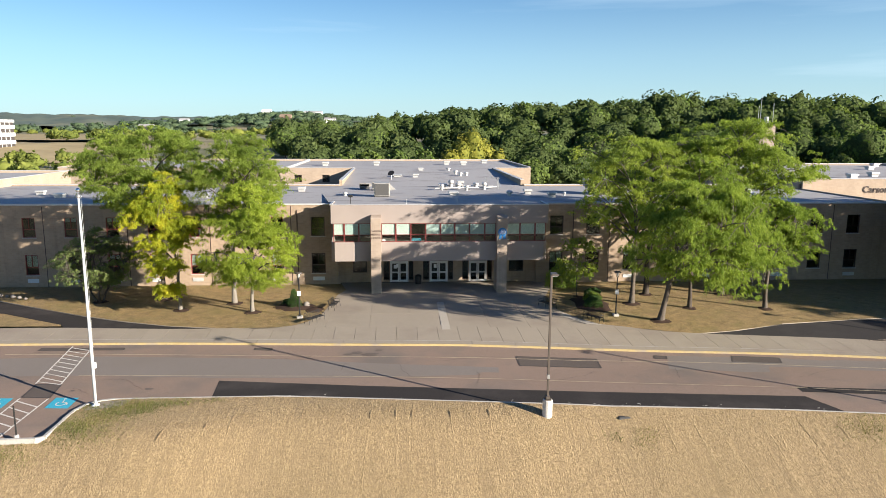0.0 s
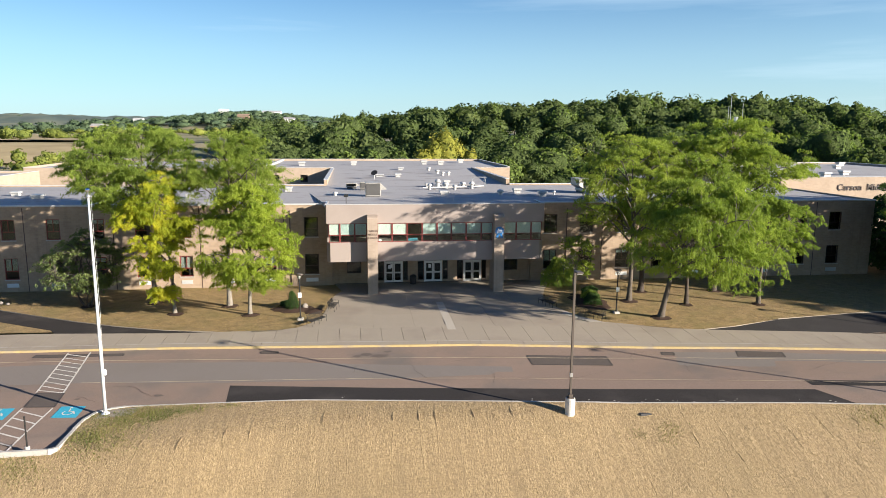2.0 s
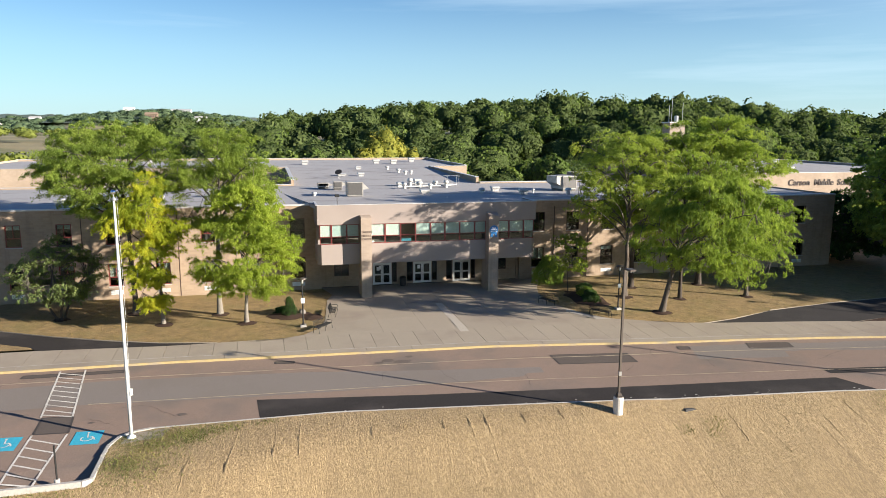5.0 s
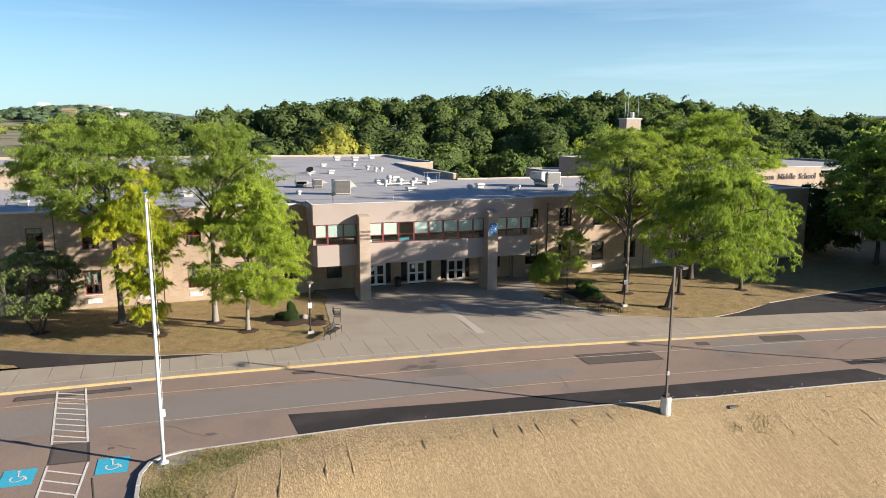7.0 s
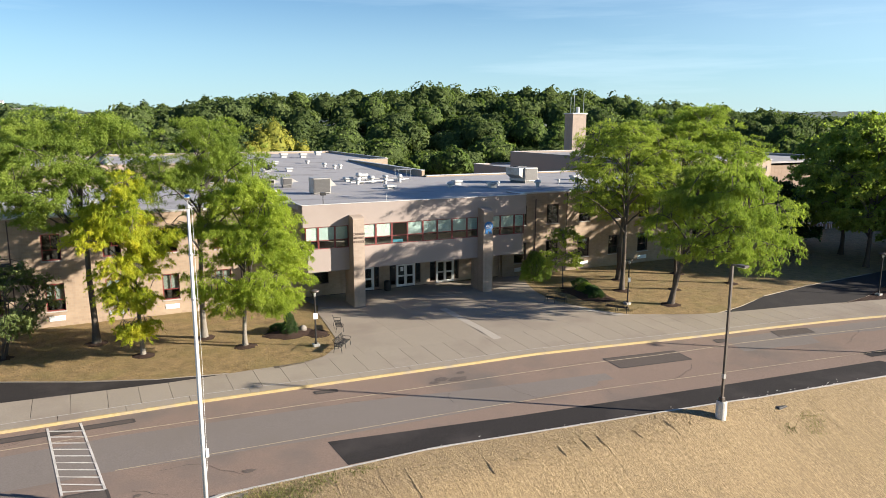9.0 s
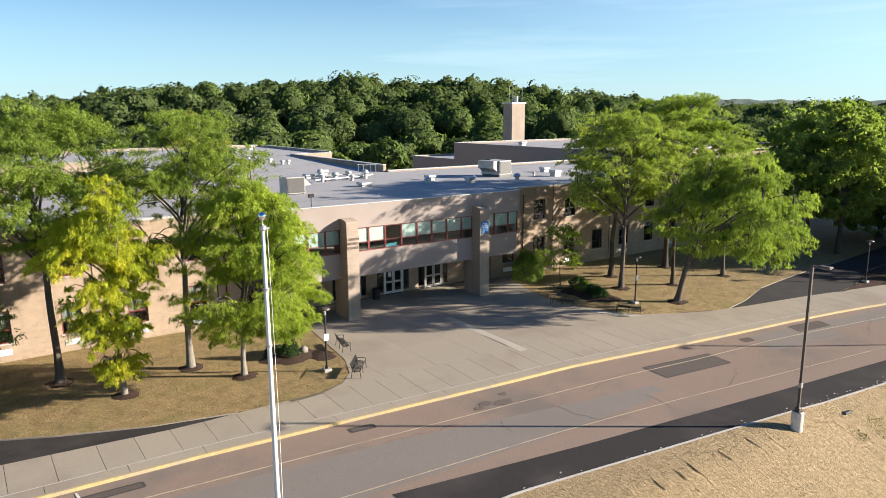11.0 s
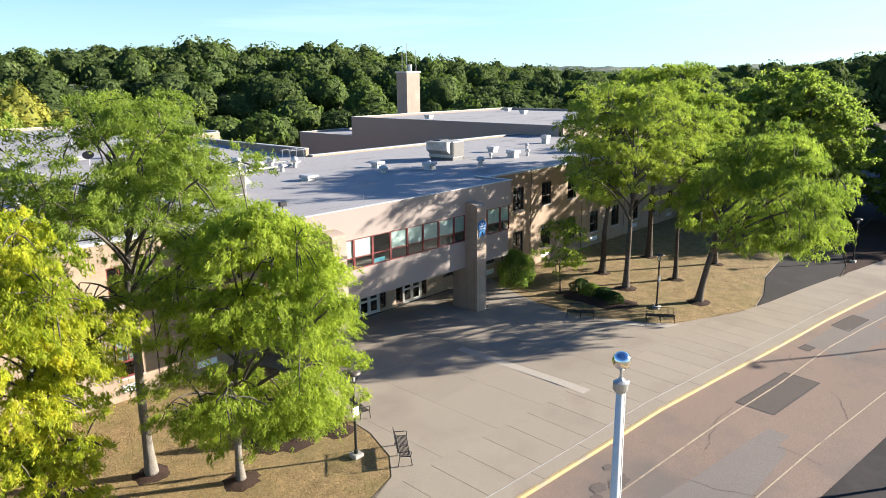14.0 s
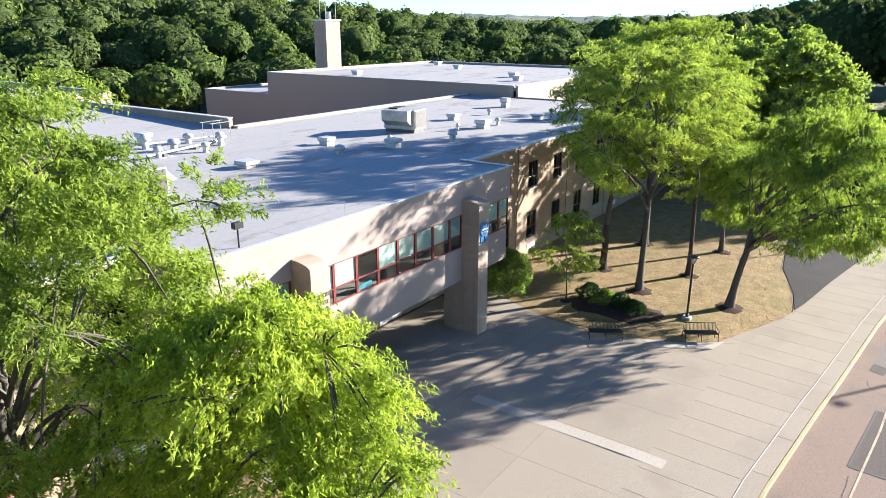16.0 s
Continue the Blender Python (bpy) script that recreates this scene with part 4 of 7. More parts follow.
# upright joints and downpipes along the wings
for x in [-13.05 - 8.34 * k for k in range(6)] + [20.9 + 8.34 * k for k in range(4)]:
    part("wall_joint", Build().box(x - 0.04, x + 0.04, FRONT - 0.012, FRONT + 0.01, 0.0, DECK - 0.1), BROWN_FRAME, school, "dark upright wall joint")
part("downpipe", Build().tube([(-12.4, FRONT - 0.07, 0.1), (-12.4, FRONT - 0.07, 7.9)], 0.05, 8), BROWN_FRAME, school, "dark downpipe")
part("downpipe", Build().tube([(16.9, FRONT - 0.07, 0.1), (16.9, FRONT - 0.07, 7.9)], 0.05, 8), BROWN_FRAME, school, "dark downpipe")

# rooms behind the windows, their lack of light put into a dark colour
part("room_back", Build().box(-61.5, 52.5, FRONT + 3.0, FRONT + 3.2, 0, 8.3), UNLIT_ROOM, school)
part("floor_slab", Build().box(-61.5, 52.5, FRONT + 0.37, FRONT + 3.0, 3.9, 4.3), UNLIT_ROOM, school)
part("floor_slab", Build().box(-61.5, 52.5, FRONT + 0.37, FRONT + 3.0, -0.2, 0.02), UNLIT_ROOM, school)

# door wall under the projecting storey
door_x = [(-2.75, -0.8), (1.5, 3.45), (5.75, 7.7)]
side_x = [(-3.45, -2.80), (-0.75, -0.25), (0.8, 1.45), (3.5, 4.05), (5.05, 5.7), (7.75, 8.25)]
small_x = [(-6.7, -5.2), (10.1, 11.7)]
holes = [(a, c, 0.0, 2.75) for a, c in door_x] + [(a, c, 0.25, 2.75) for a, c in side_x] + [(a, c, 1.1, 2.45) for a, c in small_x]
part("wall", pierced_wall(-8.2, 13.0, -0.3, 3.4, DOORS, 0.3, holes), BRICK, school, "tan brick wall under the projecting storey")
boxes("wall", BRICK, "", (-8.2, -8.0, FRONT + 0.36, DOORS, -0.3, 3.4), (12.8, 13.0, FRONT + 0.36, DOORS, -0.3, 3.4))


def framed_pane(x0, x1, z0, z1, y, mat, t=0.06, bars=(), ups=()):
    win = part("window", ring_frame(x0, x1, z0, z1, y, y + 0.09, t), mat, school)
    for z in bars:
        part("transom", Build().box(x0 + t, x1 - t, y + 0.005, y + 0.085, z - t / 2, z + t / 2), mat, win)
    for u in ups:
        part("mullion", Build().box(u - t / 2, u + t / 2, y + 0.007, y + 0.083, z0 + t, z1 - t), mat, win)
    part("pane", Build().box(x0 + t, x1 - t, y + 0.04, y + 0.048, z0 + t, z1 - t), GLASS, win).visible_shadow = False
    return win


for a, c in side_x + small_x:
    win = framed_pane(a, c, 1.1 if (a, c) in small_x else 0.25, 2.45 if (a, c) in small_x else 2.75, DOORS + 0.06, BROWN_FRAME, bars=() if (a, c) in small_x else (1.1,), ups=((a + c) / 2,) if (a, c) in small_x else ())
for a, c in door_x:
    t = 0.08
    b = Build().box(a, a + t, DOORS + 0.02, DOORS + 0.16, 0.02, 2.75).box(c - t, c, DOORS + 0.02, DOORS + 0.16, 0.02, 2.75).box(a + t, c - t, DOORS + 0.02, DOORS + 0.16, 2.65, 2.75).box(a + t, c - t, DOORS + 0.02, DOORS + 0.16, 2.2, 2.3)
    pair = part("double_door", b, ALU, school, "pale aluminium double door with glass lights")
    m = (a + c) / 2
    for p, q, hx in ((a + t + 0.01, m - 0.01, m - 0.14), (m + 0.01, c - t - 0.01, m + 0.14)):
        b = Build()
        s, y0, y1 = 0.13, DOORS + 0.05, DOORS + 0.10
        b.box(p, p + s, y0, y1, 0.04, 2.19).box(q - s, q, y0, y1, 0.04, 2.19)
        for z0, z1 in ((0.04, 0.26), (1.0, 1.16), (2.05, 2.19)):
            b.box(p + s, q - s, y0, y1, z0, z1)
        part("door_leaf", b, ALU, pair)
        for z0, z1 in ((0.26, 1.0), (1.16, 2.05)):
            part("pane", Build().box(p + s, q - s, y0 + 0.02, y0 + 0.028, z0, z1), GLASS, pair).visible_shadow = False
        part("door_handle", Build().tube([(hx, y0 - 0.06, 0.95), (hx, y0 - 0.06, 1.25)], 0.016, 6).box(hx - 0.01, hx + 0.01, y0 - 0.06, y0, 0.97, 0.99).box(hx - 0.01, hx + 0.01, y0 - 0.06, y0, 1.21, 1.23), STEEL_GREY, pair)
    part("pane", Build().box(a + t, c - t, DOORS + 0.08, DOORS + 0.088, 2.3, 2.65), GLASS, pair).visible_shadow = False
for p, q, z in ((-2.35, 0.0, 1.5), (1.95, 0.0, 1.55), (-2.1, 0.0, 1.6)):
    part("notice", Build().box(p, p + 0.3, DOORS + 0.055, DOORS + 0.06, z, z + 0.4), WHITE_METAL, school, "white paper notice on a door")

# projecting upper storey on its two piers
X0, X1 = -8.65, 13.4
Z_SILL, Z_HEAD, Z_TOP = 5.08, 6.97, 8.82
def chamfered(b, x0, x1, y0, y1, z0, z1, c):
    return b.prism([(x0 + c, y0), (x1 - c, y0), (x1, y0 + c), (x1, y1), (x0, y1), (x0, y0 + c)], z0, z1)
part("fascia", chamfered(Build(), X0, X1, OUT, FRONT, Z_HEAD, DECK - 0.06, 0.10), STUCCO, school, "smooth pinkish-beige fascia")
fascia_top = chamfered(Build(), X0, X1, OUT, OUT + 0.22, DECK - 0.06, Z_TOP, 0.10)
fascia_top.box(X0, X0 + 0.2, OUT + 0.22, FRONT - 0.07, DECK - 0.06, Z_TOP).box(X1 - 0.2, X1, OUT + 0.22, FRONT - 0.07, DECK - 0.06, Z_TOP)
part("parapet", fascia_top, STUCCO, school, "low pinkish-beige roof parapet")
part("spandrel", chamfered(Build(), X0 + 0.08, X1 - 0.08, OUT, FRONT, 3.12, Z_SILL, 0.35), STUCCO, school, "smooth pinkish-beige spandrel band")
part("soffit", Build().box(X0 + 0.4, X1 - 0.4, OUT + 0.36, DOORS, 3.06, 3.118), STUCCO, school, "plain soffit over the doors")
# dark board behind the upper windows, coloured as an unlit room
part("room_back", Build().box(X0 + 0.3, X1 - 0.3, FRONT - 0.25, FRONT - 0.05, Z_SILL, Z_HEAD), UNLIT_ROOM, school)
boxes("wall", STUCCO, "", (X0 + 0.15, X0 + 0.4, OUT + 0.5, FRONT - 0.26, Z_SILL, Z_HEAD), (X1 - 0.4, X1 - 0.15, OUT + 0.5, FRONT - 0.26, Z_SILL, Z_HEAD))
runs = [[-8.35, -7.25, -5.8, -4.6], [-3.55, -2.1, -0.6, 0.9, 2.4, 3.85, 5.35, 6.9, 8.05], [9.05, 10.5, 12.05, 13.15]]
for r, run in enumerate(runs):
    for k, (a, c) in enumerate(zip(run, run[1:])):
        red = True
        win = framed_pane(a + 0.01, c - 0.01, Z_SILL, Z_HEAD, OUT + 0.03, RED_FRAME if red else BROWN_FRAME, 0.06, bars=(Z_SILL + 0.72,))
        if not (r == 1 and k == 2):
            mat = BLIND_DIM if (r, k) in ((0, 1), (0, 2), (1, 3), (1, 4), (1, 5), (1, 6), (1, 7)) else BLIND
            part("blind", Build().box(a + 0.07, c - 0.07, OUT + 0.10, OUT + 0.112, Z_SILL + 0.70 + (0.05 if k % 2 else 0), Z_HEAD - 0.05), mat, win, "drawn pale roller blind")
        if (r, k) == (1, 2):
            part("poster", Build().box(a + 0.1, a + 1.05, OUT + 0.095, OUT + 0.099, Z_SILL + 0.08, Z_SILL + 0.36), POSTER, win, "blue paper at the window foot")
        if (r, k) in ((1, 0), (2, 0)):
            part("paper", Build().box(a + 0.1, a + 0.4, OUT + 0.095, OUT + 0.099, Z_SILL + 0.08, Z_SILL + 0.25), WHITE_METAL, win)

for name_x, (a, c) in (("l", (-4.57, -3.57)), ("r", (8.04, 9.05))):
    b = Build()
    prof = [(67.06, -0.3), (69.35, -0.3), (69.35, 7.4)] + [(67.06 + 0.0 + 1.1 * (1 - math.cos(t)), 7.55 + 0.29 * math.sin(t)) for t in np.linspace(math.pi / 2, 0, 6)]
    n = len(prof)
    b.add([(a, y, z) for y, z in prof] + [(c, y, z) for y, z in prof], [tuple(range(n)), tuple(range(2 * n - 1, n - 1, -1))] + [(i, n + i, n + (i + 1) % n, (i + 1) % n) for i in range(n)])
    pier = part("pier", b, PIER_BRICK, school, "tan brick entrance pier")
    if name_x == "l":
        for row, word in enumerate(("CARSON", "MIDDLE", "SCHOOL")):
            lettering(word, 0.27, LETTER_WORN, pose((a + c) / 2, 67.045, 6.33 - 0.33 * row, 90), school, "lettering", 0.012, spacing=0.96)
    else:
        ring = [(math.cos(t), math.sin(t)) for t in np.linspace(0, 2 * math.pi, 25)[:-1]]
        b = Build()
        pts = [((a + c) / 2 + 0.44 * u, 67.0, 6.22 + 0.42 * v) for u, v in ring]
        b.add(pts + [(x, 67.055, z) for x, y, z in pts], [tuple(range(24)), tuple(range(47, 23, -1))] + [(i, 24 + i, 24 + (i + 1) % 24, (i + 1) % 24) for i in range(24)])
        for s in (-1, 1):
            b.add([((a + c) / 2 + s * q, y, z) for y in (67.01, 67.05) for q, z in ((0.05, 5.9), (0.30, 5.85), (0.36, 5.45), (0.2, 5.55), (0.1, 5.42))], [(0, 1, 2, 3, 4), (9, 8, 7, 6, 5)] + [(i, 5 + i, 5 + (i + 1) % 5, (i + 1) % 5) for i in range(5)])
        plaque = part("plaque", b, SIGN_BLUE, school, "round blue award sign with ribbons")
        for row, (word, size) in enumerate((("BLUE", 0.17), ("RIBBON", 0.17), ("SCHOOL", 0.15))):
            lettering(word, size, SIGN_WHITE, pose((a + c) / 2, 66.99, 6.38 - 0.17 * row, 90), plaque, "lettering", 0.006)

# ---- roofs and rear blocks ----
def roof_block(x0, x1, y0, y1, deck, top, wall, open_sides="", wall_label="", z0=-0.3, lip=0.3):
    """Walls, a deck and a coping round it; sides left open join another block."""
    t = lip
    segs = {"s": (x0, x1, y0, y0 + t), "n": (x0, x1, y1 - t, y1), "w": (x0, x0 + t, y0 + t, y1 - t), "e": (x1 - t, x1, y0 + t, y1 - t)}
    for k, (a, c, d, e) in segs.items():
        if k in open_sides:
            continue
        part("wall", Build().box(a, c, d, e, z0, top), wall, school, wall_label)
        o = 0.05
        part("coping", Build().box(a - (o if k != "e" else 0), c + (o if k != "w" else 0), d - (o if k != "n" else 0), e + (o if k != "s" else 0), top, top + 0.06), COPING, school, "pale metal roof coping")
    part("roof", Build().box(x0 + t * 0.5, x1 - t * 0.5, y0 + t * 0.5, y1 - t * 0.5, deck - 0.3, deck), ROOF, school, "pale grey flat roof membrane")


# main block, whose front wall stands already
boxes("wall", BRICK, "tan brick outer wall", (-62, -61.7, FRONT + 0.36, 97, -0.3, DECK + 0.15), (52.7, 53, FRONT + 0.36, 90, -0.3, DECK + 0.15), (-61.7, -10, 96.7, 97, -0.3, DECK + 0.15), (16, 52.7, 96.4, 97, -0.3, DECK + 0.15))
part("roof", Build().box(-61.9, 52.8, FRONT + 0.2, 96.8, DECK - 0.3, DECK), ROOF, school, "pale grey flat roof membrane")
b = Build()
ya, yb, za, zb = OUT + 0.21, 88.0, DECK + 0.34, DECK + 0.012
b.add([(X0 + 0.12, ya, DECK - 0.05), (X1 - 0.12, ya, DECK - 0.05), (X1 + 3.0, yb, DECK - 0.05), (X0 - 3.0, yb, DECK - 0.05), (X0 + 0.12, ya, za), (X1 - 0.12, ya, za), (X1 - 0.12, yb, zb), (X0 + 0.12, yb, zb)],
      [(0, 3, 2, 1), (4, 5, 6, 7), (0, 1, 5, 4), (1, 2, 6, 5), (2, 3, 7, 6), (3, 0, 4, 7)])
part("roof", b, ROOF, school, "pale grey roof falling back from the entrance")
boxes("coping", COPING, "pale metal roof coping", (-62.05, X0 - 0.02, FRONT - 0.06, FRONT + 0.42, DECK, DECK + 0.15), (X1 + 0.02, 53.05, FRONT - 0.06, FRONT + 0.42, DECK, DECK + 0.15), (-61.7, -10, 96.65, 97.05, DECK + 0.15, DECK + 0.21), (16, 52.7, 96.35, 97.05, DECK + 0.15, DECK + 0.22))
boxes("coping", COPING, "pale metal roof coping", (X0 - 0.03, X1 + 0.03, OUT - 0.03, OUT + 0.2, Z_TOP, Z_TOP + 0.05), (X0 - 0.03, X0 + 0.2, OUT + 0.2, FRONT, Z_TOP, Z_TOP + 0.05), (X1 - 0.2, X1 + 0.03, OUT + 0.2, FRONT, Z_TOP, Z_TOP + 0.05))
# rear wing, its right-hand parapet high
boxes("wall", BRICK, "tan brick rear wing wall", (-10, -9.6, 97, 127, -0.3, DECK + 0.75), (15.6, 16, 97, 127, -0.3, DECK + 0.85))
boxes("coping", COPING, "pale metal roof coping", (-10.05, -9.5, 97, 127, DECK + 0.75, DECK + 0.82), (15.5, 16.05, 97, 127, DECK + 0.85, DECK + 0.92))
REAR = 9.1
part("roof", Build().add([(x, y, z) for y, z in ((96.8, DECK - 0.3), (127.2, DECK - 0.3), (96.8, DECK + 0.003), (127.2, REAR + 0.004)) for x in (-9.8, 15.8)], [(0, 2, 3, 1), (4, 5, 7, 6), (0, 1, 5, 4), (2, 6, 7, 3), (0, 4, 6, 2), (1, 3, 7, 5)]), ROOF, school, "pale grey flat roof membrane")
# rear cross block with small windows
rear_holes = [(x, x + 1.3, 6.7, 8.0) for x in (-48, -41, -34, -27, -20.5, -15.5, 18.4)]
for xa, xb in ((-62, -9.6), (15.6, 22.8)):
    part("wall", pierced_wall(xa, xb, -0.3, 9.3, 127, 0.3, [q for q in rear_holes if xa < q[0] < xb]), CREAM_WALL, school, "tan brick rear block wall")
for x, x1, z0, z1 in rear_holes:
    win = framed_pane(x, x1, z0, z1, 127.08, BROWN_FRAME, 0.07, ups=((x + x1) / 2,))
    # dark board close behind the glass gives the room's shade by colour
    part("room_back", Build().box(x - 0.2, x1 + 0.2, 127.6, 127.7, z0 - 0.2, z1 + 0.2), UNLIT_ROOM, win)
boxes("wall", CREAM_WALL, "tan brick rear block wall", (22.5, 22.8, 127.3, 160, -8, 9.45), (-62, -61.7, 127.3, 160, -8, 9.45), (-61.7, 22.5, 159.7, 160, -8, 9.45))
boxes("coping", COPING, "pale metal roof coping", (-62.05, -9.6, 126.95, 127.35, 9.3, 9.36), (15.6, 22.85, 126.95, 127.35, 9.3, 9.36), (22.45, 22.85, 127.35, 160.05, 9.45, 9.52), (-62.05, 22.45, 159.65, 160.05, 9.45, 9.52))
part("roof", Build().box(-61.8, 22.6, 127.2, 159.8, 8.6, REAR), ROOF, school, "pale grey flat roof membrane")
part("roof_divider", Build().box(-22.0, -21.6, 127.4, 159.6, 8.8, 9.5), COPING, school, "pale low roof divider")
# side hall on the left, gym and boiler house on the right
roof_block(-95, -54, 92, 114, 9.2, 9.5, CREAM_WALL, wall_label="cream brick side hall wall")
roof_block(52.6, 96, 90, 134, 9.55, 9.9, GREY_WALL, "s", "smooth grey-brown gym wall")
part("wall", Build().box(52.9, 74.5, 89.7, 90.0, -0.3, 9.9), CREAM_WALL, school, "pale tan gym front wall")
part("wall", Build().box(74.5, 96, 90.9, 91.2, -0.3, 8.9), BRICK_DARK, school, "brown brick wall beside the gym front")
part("coping", Build().box(52.55, 74.6, 89.65, 90.05, 9.9, 9.97), COPING, school, "pale metal roof coping")
roof_block(53.5, 72, 134.2, 151, 6.2, 6.5, GREY_WALL, "s", "smooth grey-brown low block wall")
for word, cx in (("Carson", 63.3), ("Middle", 67.68), ("School", 71.83)):
    lettering(word, 1.25, LETTER, pose(cx, 89.66, 8.45, 90), school, "lettering", 0.05, spacing=1.02)
stack = part("chimney", Build().box(72.9, 76.6, 140.6, 143.6, -2, 17.6), PIER_BRICK, school, "tall square tan brick chimney")
part("chimney_cap", Build().box(72.7, 76.8, 140.4, 143.8, 17.6, 17.85), COPING, stack, "pale chimney cap")
part("flue", Build().tube([(75.3, 142.1, 17.8), (75.3, 142.1, 19.2)], 0.45, 12), STEEL_GREY, stack, "metal flue")
for x, y, h in ((73.4, 141.0, 23.5), (74.0, 143.0, 21.5), (76.2, 141.2, 22.0)):
    part("antenna", Build().tube([(x, y, 17.8), (x, y, h)], 0.06, 6), STEEL_GREY, stack, "thin aerial mast")
part("porch", Build().box(70.5, 79, 79.0, 79.25, 2.6, 3.0).box(70.5, 70.75, 79.0, 79.25, -0.4, 2.6).box(78.75, 79, 79.0, 79.25, -0.4, 2.6).box(70.5, 79, 79.25, 90.9, 2.7, 3.0), WHITE_METAL, school, "white framed side entrance porch")
for x in (72.6, 74.7, 76.8):
    part("porch_door", Build().box(x - 0.9, x - 0.8, 79.3, 79.4, -0.4, 2.3).box(x + 0.8, x + 0.9, 79.3, 79.4, -0.4, 2.3).box(x - 0.05, x + 0.05, 79.3, 79.4, -0.4, 2.3).box(x - 0.8, x + 0.8, 79.3, 79.4, 2.2, 2.3).box(x - 0.8, x + 0.8, 79.3, 79.4, 0.9, 1.05).box(x - 0.8, x + 0.8, 79.3, 79.4, -0.4, -0.15), WHITE_METAL, school, "white door with dark glass")

# ---- trees ----
def kites(centres, along, across, length, width, droop):
    """Leaves as bent kites: arrays of centres and two axes each."""
    n = len(centres)
    up = np.cross(along, across)
    base = centres - along * (length * 0.5)[:, None]
    tip = centres + along * (length * 0.5)[:, None] - np.array([0, 0, 1.0]) * (droop * length)[:, None]
    left = centres + across * (width * 0.5)[:, None] + up * (width * 0.15)[:, None]
    right = centres - across * (width * 0.5)[:, None] + up * (width * 0.15)[:, None]
    return np.stack([base, right, tip, left], 1).reshape(-1, 3)


def spears(centres, along, across, length, width, droop):
    """Leaflet sprays as slim bent triangles."""
    base = centres - along * (length * 0.5)[:, None]
    tip = centres + along * (length * 0.5)[:, None] - np.array([0, 0, 1.0]) * (droop * length)[:, None]
    side = across * (width * 0.5)[:, None]
    return np.stack([base + side, base - side, tip], 1).reshape(-1, 3)


def leaf_mesh(name, verts, material, parent=None, corners=4):
    """One mesh of separate leaves."""
    n = len(verts) // corners
    me = bpy.data.meshes.new(name)
    me.vertices.add(len(verts))
    me.vertices.foreach_set("co", verts.astype(np.float32).ravel())
    me.loops.add(n * corners)
    me.loops.foreach_set("vertex_index", np.arange(n * corners, dtype=np.int32))
    me.polygons.add(n)
    me.polygons.foreach_set("loop_start", np.arange(0, n * corners, corners, dtype=np.int32))
    me.update()
    me.validate()
    me.materials.append(material)
    ob = new(name, me)
    if parent is not None:
        ob.parent = parent
    return ob


def unit(v):
    return v / np.maximum(1e-6, np.linalg.norm(v, axis=1))[:, None]


def random_axes(rng, n, flat):
    """Random leaf directions, the more level the higher flat is."""
    a = rng.normal(size=(n, 3)) * np.array([1, 1, 1 - flat])
    a = unit(a)
    u = rng.normal(size=(n, 3)) * np.array([1 - flat, 1 - flat, 0.25]) + np.array([0, 0, 1.0]) * flat
    b = unit(np.cross(u, a))
    return a, b


UMBRELLA = ((0.0, 0.35), (0.12, 0.70), (0.32, 0.95), (0.55, 1.05), (0.78, 0.98), (0.92, 0.76), (1.0, 0.38))
DOME = ((0.0, 0.45), (0.10, 0.72), (0.28, 0.98), (0.5, 1.0), (0.72, 0.82), (0.9, 0.48), (1.0, 0.14))
WIDE = ((0.0, 0.5), (0.12, 0.86), (0.3, 1.0), (0.5, 0.96), (0.7, 0.82), (0.88, 0.55), (1.0, 0.2))
SPIRE = ((0.0, 0.35), (0.15, 0.50), (0.35, 0.56), (0.5, 0.80), (0.68, 1.08), (0.85, 1.0), (0.95, 0.7), (1.0, 0.3))


